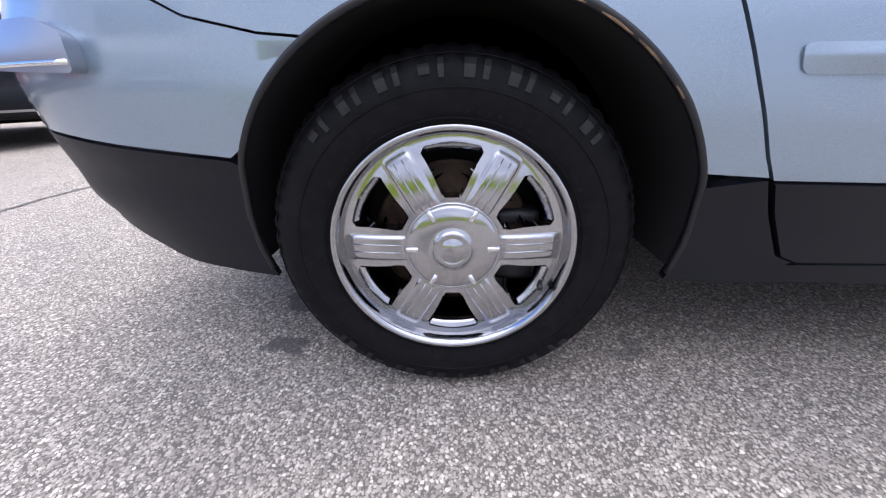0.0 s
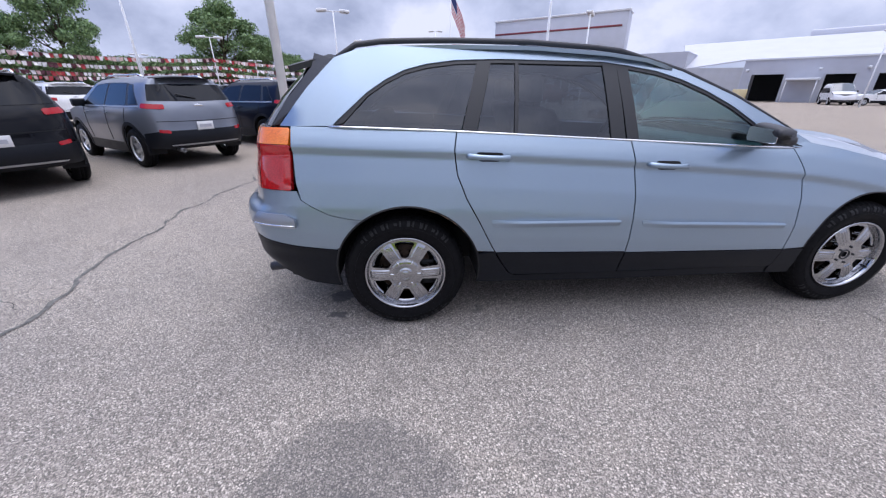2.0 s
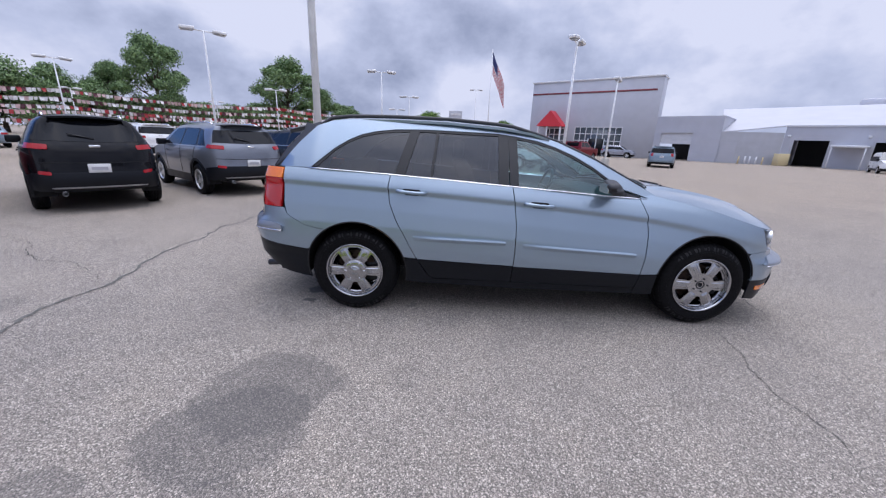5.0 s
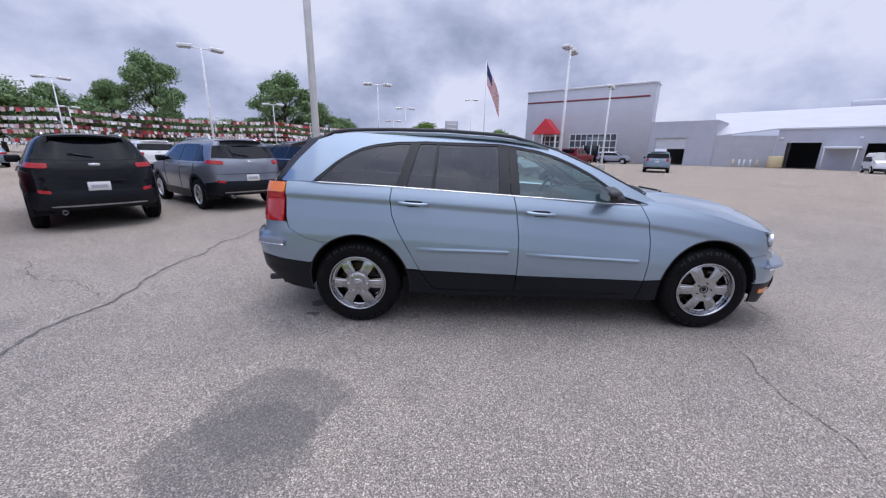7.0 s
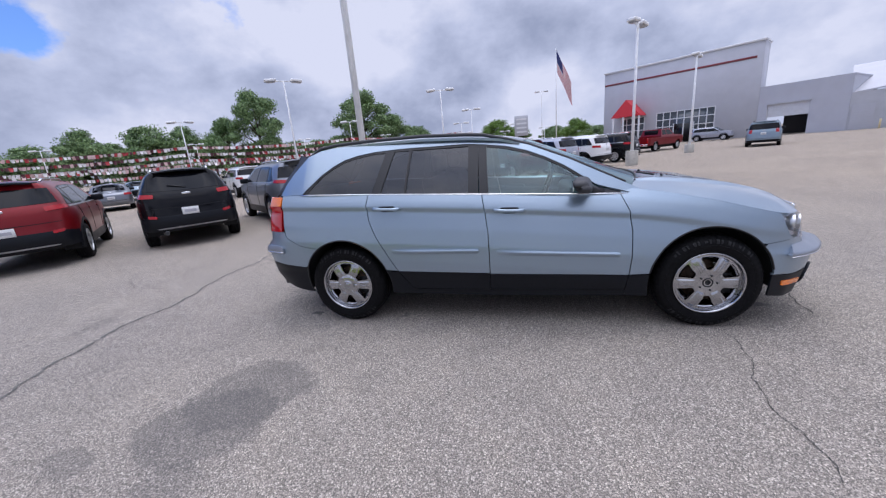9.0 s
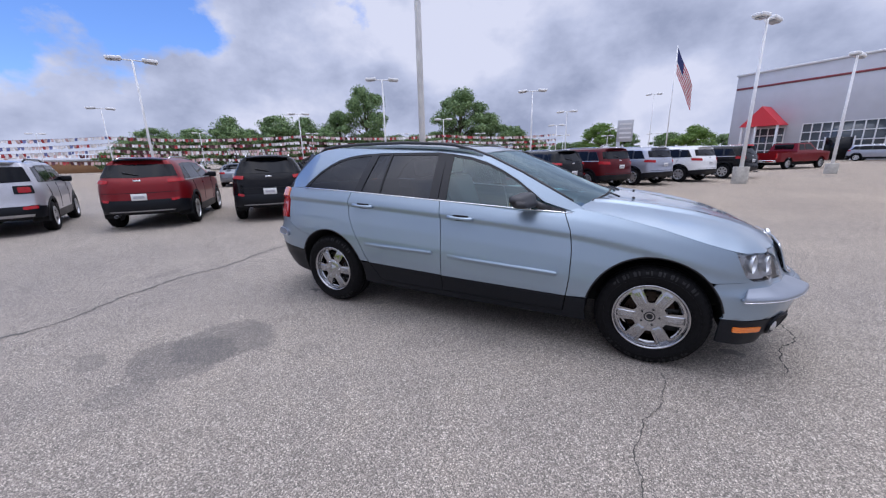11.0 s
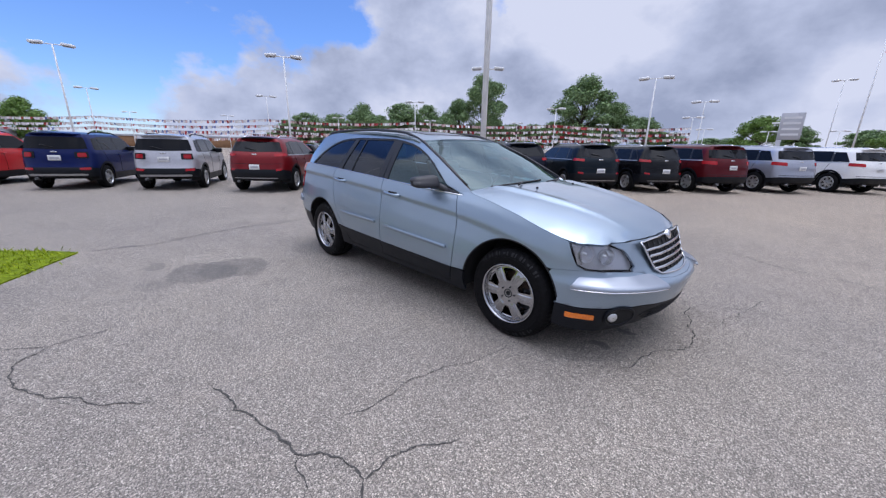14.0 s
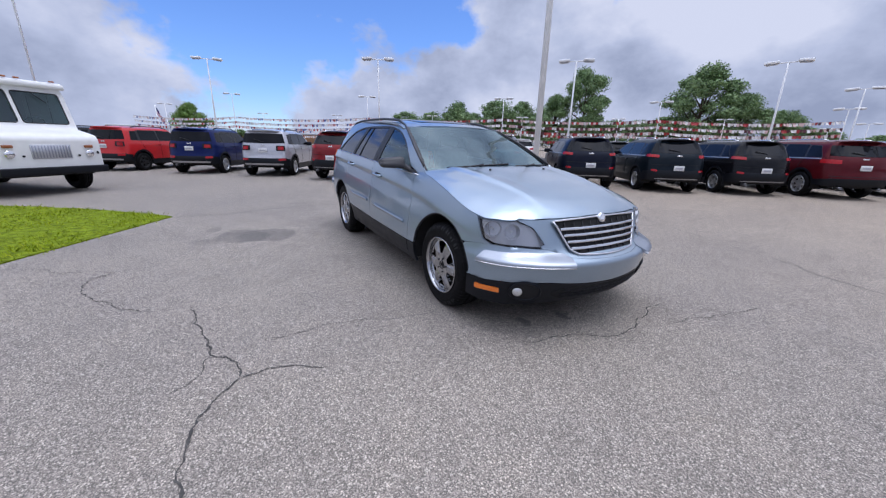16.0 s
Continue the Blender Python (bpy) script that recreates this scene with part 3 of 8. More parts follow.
for name, l_seam, r_seam, x0, x1 in (("rear_door", rear_seam, b_seam, 0.29, 1.29), ("front_door", b_seam, f_seam, 1.29, 2.33)):
    left = [(x + G, z) for x, z in cut(l_seam, clad_top(x0 + 0.2) + 0.002, belt(x0) - 0.006)]
    right = [(x - G, z) for x, z in cut(r_seam, clad_top(x1) + 0.002, belt(x1) - 0.006)]
    doors = skin(name, right + left[::-1], M_HERO)
    low_l = [(x + G, z) for x, z in cut(l_seam, 0.33, clad_top(x0 + 0.2) - 0.004)]
    low_rt = [(x - G, z) for x, z in cut(r_seam, 0.325, clad_top(x1) - 0.004)]
    for door, side in zip(doors, (1, -1)):
        bm = bmesh.new()
        patch(bm, low_rt + low_l[::-1], lambda u, z: HERO.at(u, z, 0.004), (0.06, 0.04), 0.012, 0, side, MID)
        part("door_cladding", bm, M_CLAD, door, "black plastic lower door cladding")
        # moulding strip with a bright upper edge
        m0, m1 = (0.49, 1.25) if name == "rear_door" else (1.39, 2.315)
        zm = lambda x: lerp([(0.49, 0.695), (1.25, 0.685), (1.39, 0.668), (2.31, 0.628)], x)
        bm = bmesh.new()
        patch(bm, rounded([(m0, zm(m0) + 0.012), (m1, zm(m1) + 0.010), (m1, zm(m1) - 0.028), (m0 + 0.012, zm(m0) - 0.030)], 0.015), lambda u, z: HERO.at(u, z, (0.024 - abs(z - zm(u) + 0.004) * 0.5) * min(1.0, 0.15 + (u - m0) / 0.22)), (0.03, 0.004), 0.012, 0, side, MID)
        part("side_moulding", bm, M_HERO, door, "body-coloured side moulding strip")
        # handle: a bridge over a near-black patch, the cup's shade put into colour
        hx, hz = (0.47, 1.052) if name == "rear_door" else (1.50, 0.990)
        bm = bmesh.new()
        pts = [HERO.at(hx + d, hz - 0.05 * d, o) for d, o in ((-0.115, -0.006), (-0.105, 0.016), (-0.06, 0.030), (0, 0.034), (0.06, 0.032), (0.105, 0.018), (0.118, -0.006))]
        tube(bm, [(x, y * side, z) for x, y, z in pts], [0.012, 0.017, 0.015, 0.013, 0.014, 0.017, 0.013], 8)
        handle = part("door_handle", bm, M_HERO, door, "body-coloured pull handle")
        bm = bmesh.new()
        patch(bm, rounded([(hx - 0.075, hz + 0.026), (hx + 0.085, hz + 0.020), (hx + 0.07, hz - 0.028), (hx - 0.055, hz - 0.026)], 0.03), lambda u, z: HERO.at(u, z, 0.0025), 0.02, 0.004, 0, side, MID)
        part("handle_recess", bm, M_DARK, handle)
# front wing, up to the bonnet's edge
hood_edge = [(2.42, 1.095), (2.69, 1.045), (2.97, 0.980), (3.20, 0.912), (HERO.u(3.36), 0.870)]
f_left = [(x + G, z) for x, z in cut(f_seam, clad_top(2.4) + 0.004, 1.05)]
front_arch = [p for p in ARCH_F if p[1] > clad_top(2.5)]
wing = [(2.335, 1.075)] + hood_edge + [(HERO.u(3.394), 0.858), (HERO.u(3.423), 0.78), (HERO.u(3.462), 0.702), (HERO.u(3.52), 0.672), (HERO.u(3.43), 0.668), (3.30, 0.655)] + [p for p in front_arch[::-1] if p[1] < 0.70 and p[0] > 2.9][::-1][:0] + [p for p in front_arch[::-1] if p[1] > 0.655 or p[0] < 2.9] + f_left[::-1]
skin("front_wing", wing, M_HERO)
# nose: bumper cover with strip, black lower part
uF = HERO.u1
bump_f = [(3.305, 0.6525), (HERO.u(3.43), 0.6655), (HERO.u(3.50), 0.671), (HERO.u(3.70), 0.658), (HERO.u(3.80), 0.650), (HERO.u(3.83), 0.642), (uF - 0.42, 0.602), (uF - 0.25, 0.59), (uF, 0.585), (uF, 0.40), (uF - 0.33, 0.415), (uF - 0.55, 0.43), (HERO.u(3.72), 0.425), (HERO.u(3.5), 0.415), (3.345, 0.425)] + [p for p in ARCH_F if 0.43 < p[1] < 0.64 and p[0] > 3.1][::-1]
skin("front_bumper", bump_f, M_HERO, both=True, cell=(0.035, 0.02))
low_f = [(3.35, 0.418), (HERO.u(3.5), 0.408), (HERO.u(3.72), 0.418), (uF - 0.55, 0.423), (uF - 0.33, 0.408), (uF, 0.393), (uF, 0.24), (HERO.u(3.7), 0.22), (HERO.u(3.5), 0.235), (3.34, 0.26)]
skin("front_bumper_skirt", low_f, M_CLAD, both=True, label="black plastic lower bumper with air intake", cell=(0.04, 0.03))
# air intake: near-black sheet on the skirt, its opening's shade put into colour
bm = bmesh.new()
for side in (1, -1):
    patch(bm, rounded([(uF + 0.01, 0.378), (uF - 0.33, 0.390), (uF - 0.46, 0.375), (uF - 0.54, 0.330), (uF - 0.46, 0.285), (uF + 0.01, 0.270)], 0.02), lambda u, z: HERO.at(min(u, uF), z, 0.004), (0.05, 0.02), 0.006, 0, side, MID)
part("lower_intake", bm, M_DARK, hero)
for k in range(3):
    bm = bmesh.new()
    line = [HERO.at(u, 0.300 + 0.028 * k, 0.009) for u in np.linspace(uF - 0.46, uF, 10)]
    tube(bm, line + [(x, -y, z) for x, y, z in line[::-1][1:]], 0.004, 6)
    part("intake_bar", bm, M_CLAD, hero)
for name, u0, u1, z0, z1, tip in (("front_bumper_strip", HERO.u(3.435), uF - 0.40, 0.545, 0.628, 0.02), ("rear_bumper_strip", uT - 0.27, uT + 0.02, 0.685, 0.765, 0.012)):
    for side in (1, -1):
        bm = bmesh.new()
        patch(bm, rounded([(u0, z0 + 0.012), (u1, z0), (u1, z1 - 0.024), (u1 - 0.06, z1), (u0 + 0.05, z1)], 0.014), lambda u, z: HERO.at(u, z, min(0.034, 0.003 + (z1 - z) * 0.62) if name[0] == "f" else 0.024 - 0.2 * max(0.0, z - (z0 + z1) / 2)), (0.03, 0.012), 0.030, 0, side, MID)
        part(name, bm, M_STRIP, hero, "bright satin bumper strip")
        bm = bmesh.new()
        pts = [HERO.at(u, z0 + 0.006 + (0.01 if name[0] == "r" else 0.0), 0.033 if name[0] == "f" else 0.023) for u in np.linspace(u0 + 0.01, u1 - 0.004, 12)]
        tube(bm, [(x, y * side, z) for x, y, z in pts], 0.0045, 6)
        part("strip_trim", bm, M_CHROME, hero, "thin chrome trim line")
# sill under the doors, and the cladding between rear arch and door
for side in (1, -1):
    bm = bmesh.new()
    patch(bm, [(0.60, 0.318), (2.37, 0.318), (2.37, 0.268), (1.3, 0.262), (0.60, 0.275)], lambda u, z: HERO.at(u, z, -0.006), (0.08, 0.05), 0.05, 0, side, MID)
    part("sill", bm, M_CLAD, hero, "black plastic sill")
    bm = bmesh.new()
    fore = [(x - 2 * G, z) for x, z in cut(rear_seam, 0.33, clad_top(0.41))]
    patch(bm, fore + [(0.60, 0.275), (0.43, 0.285)] + [p for p in ARCH_R[::-1] if 0.29 < p[1] < clad_top(0.41) - 0.002 and p[0] > 0.2], lambda u, z: HERO.at(u, z, 0.002), (0.08, 0.05), 0.02, 0, side, MID)
    part("rear_cladding", bm, M_CLAD, hero, "black plastic panel ahead of the rear wheel")
    bm = bmesh.new()
    aft = [(x + G, z) for x, z in cut(f_seam, 0.31, clad_top(2.4))]
    patch(bm, aft[::-1] + [p for p in ARCH_F if 0.27 < p[1] < clad_top(2.5) - 0.002 and p[0] < 2.7][::-1] + [(2.525, 0.268), (2.37, 0.268)], lambda u, z: HERO.at(u, z, 0.002), (0.08, 0.05), 0.02, 0, side, MID)
    part("front_cladding", bm, M_CLAD, hero, "black plastic panel behind the front wheel")


# --- greenhouse
def gh_w(x, z):
    """Half width of the cabin above the belt."""
    b = lerp(BELT, x)
    base = 0.885 - max(0.0, -0.30 - x) * 0.22 - max(0.0, -0.55 - x) * 0.5 - max(0.0, x - 2.0) * 0.08
    d = max(z - b, -0.05)
    return base - 0.50 * d - 0.28 * d * d


gh = lambda x, z: (x, -gh_w(x, z), z)
TOP = [(2.47, 1.092), (2.23, 1.215), (1.97, 1.348), (1.67, 1.478), (1.45, 1.545), (1.2, 1.578), (0.75, 1.605), (0.29, 1.608), (-0.05, 1.60), (-0.20, 1.585), (-0.33, 1.54), (-0.47, 1.40), (-0.57, 1.28), (-0.64, 1.212)]
DLO = [(-0.345, 1.213), (-0.16, 1.372), (-0.06, 1.435), (0.04, 1.482), (0.16, 1.512), (0.32, 1.532), (0.57, 1.540), (1.17, 1.530), (1.32, 1.512), (1.50, 1.482), (1.65, 1.438), (1.80, 1.375), (1.94, 1.300), (2.08, 1.205), (2.18, 1.130), (2.40, 1.062)]
side_poly = [(-0.64, 1.207)] + TOP[::-1][1:] + [(2.44, 1.062)] + DLO[::-1]
skin("roof_side", side_poly, M_HERO, surf=gh, thick=0.02, cell=(0.06, 0.03))
dlo_top = lambda x: lerp(DLO, x)


def window(name, x0, x1, mat, slant0=0.0, slant1=0.0, inset=0.014, label=""):
    """A side window between two pillars, closed above by the roof's side and below by the belt."""
    def edge(x, slant):
        return [(x + slant * k / 6, belt(x) + 0.004 + (dlo_top(x + slant) - 0.022 - belt(x)) * k / 6) for k in range(7)]
    a, b = edge(x0, slant0), edge(x1, slant1)
    top = [(x, dlo_top(x) - 0.022) for x in np.linspace(a[-1][0], b[-1][0], 9)[1:-1]]
    poly = a[:-1] + [(a[-1][0], a[-1][1])] + top + [b[-1]] + b[::-1][1:]
    return skin(name, poly, mat, surf=lambda x, z: (x, -(gh_w(x, z) - inset), z), thick=0.004, cell=(0.10, 0.06), label=label)


seal_poly = [(DLO[0][0] + 0.005, DLO[0][1])] + [(x, z - 0.001) for x, z in DLO[1:-1]] + [(2.40, 1.064)] + [(x, z - 0.021 if k else z) for k, (x, z) in enumerate(DLO[::-1][1:-1])] + [(DLO[0][0] + 0.06, DLO[0][1] + 0.012)]
skin("window_seal", seal_poly, M_SEAL, surf=lambda x, z: (x, -(gh_w(x, z) - 0.006), z), thick=0.014, cell=(0.06, 0.03))
quarter_glass = [(-0.29, belt(-0.29) + 0.006), (-0.15, 1.352), (-0.05, 1.415), (0.04, 1.462), (0.16, 1.491), (0.36, 1.512), (0.44, 1.514), (0.33, belt(0.33) + 0.004)]
skin("quarter_window", quarter_glass, M_PRIVACY, surf=lambda x, z: (x, -(gh_w(x, z) - 0.012), z), thick=0.004, cell=(0.1, 0.06), label="dark privacy glass")
window("door_window", 0.42, 0.62, M_PRIVACY, 0.10, 0.035, label="dark privacy glass")
window("door_window", 0.645, 1.175, M_PRIVACY, 0.035, 0.0, label="dark privacy glass")
front_glass = [(1.345, belt(1.345) + 0.004), (1.325, 1.49), (1.50, 1.460), (1.65, 1.416), (1.80, 1.353), (1.94, 1.278), (2.08, 1.183), (2.14, 1.12), (2.15, belt(2.15) + 0.004)]
skin("door_window", front_glass, M_GLASS, surf=lambda x, z: (x, -(gh_w(x, z) - 0.012), z), thick=0.004, cell=(0.1, 0.06), label="clear green-tinted glass")
for x0, x1, s in ((0.335, 0.415, 0.105), (0.622, 0.642, 0.035), (1.178, 1.262, -0.005), (1.272, 1.342, -0.015)):
    poly = [(x0, belt(x0) + 0.003), (x0 + s, dlo_top(x0 + s) - 0.010), (x1 + s, dlo_top(x1 + s) - 0.010), (x1, belt(x1) + 0.003)]
    skin("pillar_trim", poly, M_SEAL, surf=lambda x, z: (x, -(gh_w(x, z) - 0.005), z), thick=0.012, cell=(0.1, 0.06), label="black door pillar trim")
skin("mirror_sail", [(2.155, belt(2.155) + 0.003), (2.145, 1.125), (2.18, 1.115), (2.38, 1.066)], M_PLASTIC, surf=lambda x, z: (x, -(gh_w(x, z) - 0.004), z), thick=0.012, cell=(0.1, 0.06))
for side in (1, -1):
    bm = bmesh.new()
    pts = [(x, -(gh_w(x, belt(x)) + 0.002) * side, belt(x) - 0.001) for x in np.linspace(-0.36, 2.39, 30)]
    tube(bm, pts, 0.0060, 6)
    part("belt_trim", bm, M_CHROME, hero, "chrome strip along the window sills")
    # roof rail
    bm = bmesh.new()
    zr = lambda x: lerp(TOP[::-1], x)
    pts = [(x, -(gh_w(x, zr(x)) - (0.03 if x < 1.6 else 0.012)) * side, zr(x) + h) for x, h in [(-0.38, 0.012)] + [(x, 0.026) for x in np.linspace(-0.22, 1.30, 12)] + [(1.5, 0.010), (1.67, 0.007), (1.82, 0.006), (1.97, 0.006), (2.1, 0.005), (2.23, 0.005), (2.38, 0.004)]]
    tube(bm, pts, [0.012] + [0.015] * 12 + [0.012, 0.012, 0.012, 0.012, 0.012, 0.011, 0.010], 8)
    part("roof_rail", bm, M_PLASTIC, hero, "dark grey roof rail")

roof_z = lambda x: lerp([(-0.5, 1.53), (-0.33, 1.585), (-0.15, 1.622), (0.3, 1.645), (0.75, 1.642), (1.2, 1.615), (1.5, 1.575), (1.70, 1.53)], x)


def roof(x, w):
    e = gh_w(x, lerp(TOP[::-1], x))
    k = min(1.0, abs(w) / e)
    return (x, w, roof_z(x) - (roof_z(x) - lerp(TOP[::-1], x)) * k ** 3)


roof_poly = [(-0.47, -0.66), (-0.47, 0.66), (0.0, 0.635), (1.2, 0.645), (1.60, 0.66), (1.66, 0.35), (1.68, 0.0), (1.66, -0.35), (1.60, -0.66), (1.2, -0.645), (0.0, -0.635)]
bm = bmesh.new()
patch(bm, roof_poly, roof, (0.08, 0.06), 0.02, 0, 1, MID)
part("roof", bm, M_HERO, hero)
bm = bmesh.new()
patch(bm, rounded([(0.75, -0.40), (0.75, 0.40), (1.45, 0.40), (1.45, -0.40)], 0.05), lambda x, w: roof(x, w)[:2] + (roof(x, w)[2] + 0.004,), (0.1, 0.08), 0.01, 0, 1, MID)
part("sunroof", bm, M_DARKGLASS, hero, "dark glass sunroof")


def screen(s, v, push=0.0):
    """The windscreen: s across from -1 to 1, v from its foot to its top."""
    x_e, z_e = lerp([(0, 2.40), (0.25, 2.21), (0.55, 1.965), (0.85, 1.70), (1, 1.60)], v), lerp([(0, 1.100), (0.25, 1.216), (0.55, 1.345), (0.85, 1.464), (1, 1.512)], v)
    w = lerp([(0, 0.825), (1, 0.63)], v)
    bulge = (1 - s * s)
    return (x_e + bulge * lerp([(0, 0.25), (0.2, 0.16), (0.5, 0.10), (1, 0.08)], v) + push, -s * w, z_e + bulge * (0.035 - 0.018 * v))


bm = bmesh.new()
patch(bm, [(-0.97, 0.0), (0.97, 0.0), (0.97, 1.0), (-0.97, 1.0)], screen, (0.08, 0.07), 0.004, 0, 1, MID)
part("windscreen", bm, M_SCREEN, hero, "clear windscreen reflecting the clouds")
for v0, v1, s0, s1 in ((-0.02, 0.03, -1, 1), (0.97, 1.02, -1, 1)):
    bm = bmesh.new()
    patch(bm, [(s0, v0), (s1, v0), (s1, v1), (s0, v1)], lambda s, v: screen(s, v, -0.006), (0.08, 0.05), 0.006, 0.002, 1, MID)
    part("windscreen_edge", bm, M_SEAL, hero)
for side in (1, -1):
    bm = bmesh.new()
    patch(bm, [(0.955, -0.02), (1.005, -0.02), (1.005, 1.02), (0.955, 1.02)], lambda s, v: screen(s, v, 0.003), (0.05, 0.07), 0.012, 0, side, MID)
    part("pillar_edge", bm, M_SEAL, hero)
for s0, s1, vv in ((0.75, -0.05, 0.03), (-0.12, -0.86, 0.03)):
    bm = bmesh.new()
    pts = [screen(s, vv + 0.035 * k / 8, 0.012) for k, s in enumerate(np.linspace(s0, s1, 9))]
    tube(bm, pts, 0.008, 6)
    wip = part("wiper", bm, M_SEAL, hero, "black windscreen wiper")
    bm = bmesh.new()
    mid = pts[4]
    tube(bm, [(mid[0] + 0.02, mid[1], mid[2] + 0.012), (mid[0] + 0.10, mid[1] - 0.18, mid[2] + 0.0)], 0.008, 6)
    part("wiper_arm", bm, M_SEAL, wip)

# bonnet: its rim follows the wings, the tops of the headlamps and the nose
rim_uz = hood_edge + [(HERO.u(3.40), 0.862), (HERO.u(3.46), 0.850), (HERO.u(3.655), 0.839), (HERO.u(3.69), 0.847), (HERO.u1 - 0.3, 0.853), (HERO.u1, 0.853)]
rim_line = [HERO.at(u0 + (u1 - u0) * k / 5, z0 + (z1 - z0) * k / 5) for (u0, z0), (u1, z1) in zip(rim_uz, rim_uz[1:]) for k in range(5)] + [(HERO.at(HERO.u1, 0.853)[0], 0.0, 0.853)]
rim_line = [(x, -y, z) for x, y, z in rim_line]
hood_plan = [(x - (0.004 if x > 3.4 else 0.0), max(0.0, w - 0.0035)) for x, w, z in rim_line]
rim_line = sorted(rim_line)
edge_z = [(x, z) for x, w, z in rim_line]
edge_w = [(x, w) for x, w, z in rim_line]


def bonnet(x, w):
    a = abs(w)
    top = lerp([(2.40, 1.15), (2.63, 1.147), (2.9, 1.112), (3.2, 1.058), (3.4, 1.008), (3.55, 0.954), (3.65, 0.905), (3.70, 0.876), (3.73, 0.856)], x)
    ridge = lerp([(2.4, 0.60), (3.1, 0.50), (3.6, 0.42)], x)
    k = min(1.0, a / max(lerp(edge_w, x), 0.02))
    fade = min(1.0, max(0.0, (3.62 - x) / 0.5)) * min(1.0, max(0.0, (x - 2.35) / 0.3))
    crest = max(0.0, 1 - abs(a - ridge) / (0.05 if a > ridge else 0.13))
    low = lerp(edge_z, x)
    z = low + max(0.0, top - low) * (1 - k ** 3.2) + 0.021 * crest ** 1.3 * fade
    return (x, w, z)


hood_poly = [(x, -w) for x, w in hood_plan] + [(x, w) for x, w in hood_plan[::-1][1:]] + [(2.50, 0.55), (2.60, 0.28), (2.63, 0.0), (2.60, -0.28), (2.50, -0.55)]
bm = bmesh.new()
patch(bm, hood_poly, bonnet, (0.045, 0.017), 0.02, 0.0, 1, MID)
part("bonnet", bm, M_HERO, hero)
bm = bmesh.new()
patch(bm, [(2.36, -0.80), (2.42, -0.80), (2.50, -0.55), (2.60, -0.28), (2.63, 0.0), (2.60, 0.28), (2.50, 0.55), (2.42, 0.80), (2.36, 0.80)] , lambda x, w: (x, w, 1.085 + 0.045 * (1 - (w / 0.8) ** 2)), (0.1, 0.1), 0.01, 0, 1, MID)
part("cowl", bm, M_CLAD, hero, "black scuttle panel")
for w in (-0.33, 0.33):
    bm = bmesh.new()
    bmesh.ops.create_uvsphere(bm, u_segments=8, v_segments=6, radius=0.012)
    n = part("washer_nozzle", bm, M_SEAL, hero)
    n.location = (2.78, w, bonnet(2.78, w)[2] + 0.004)

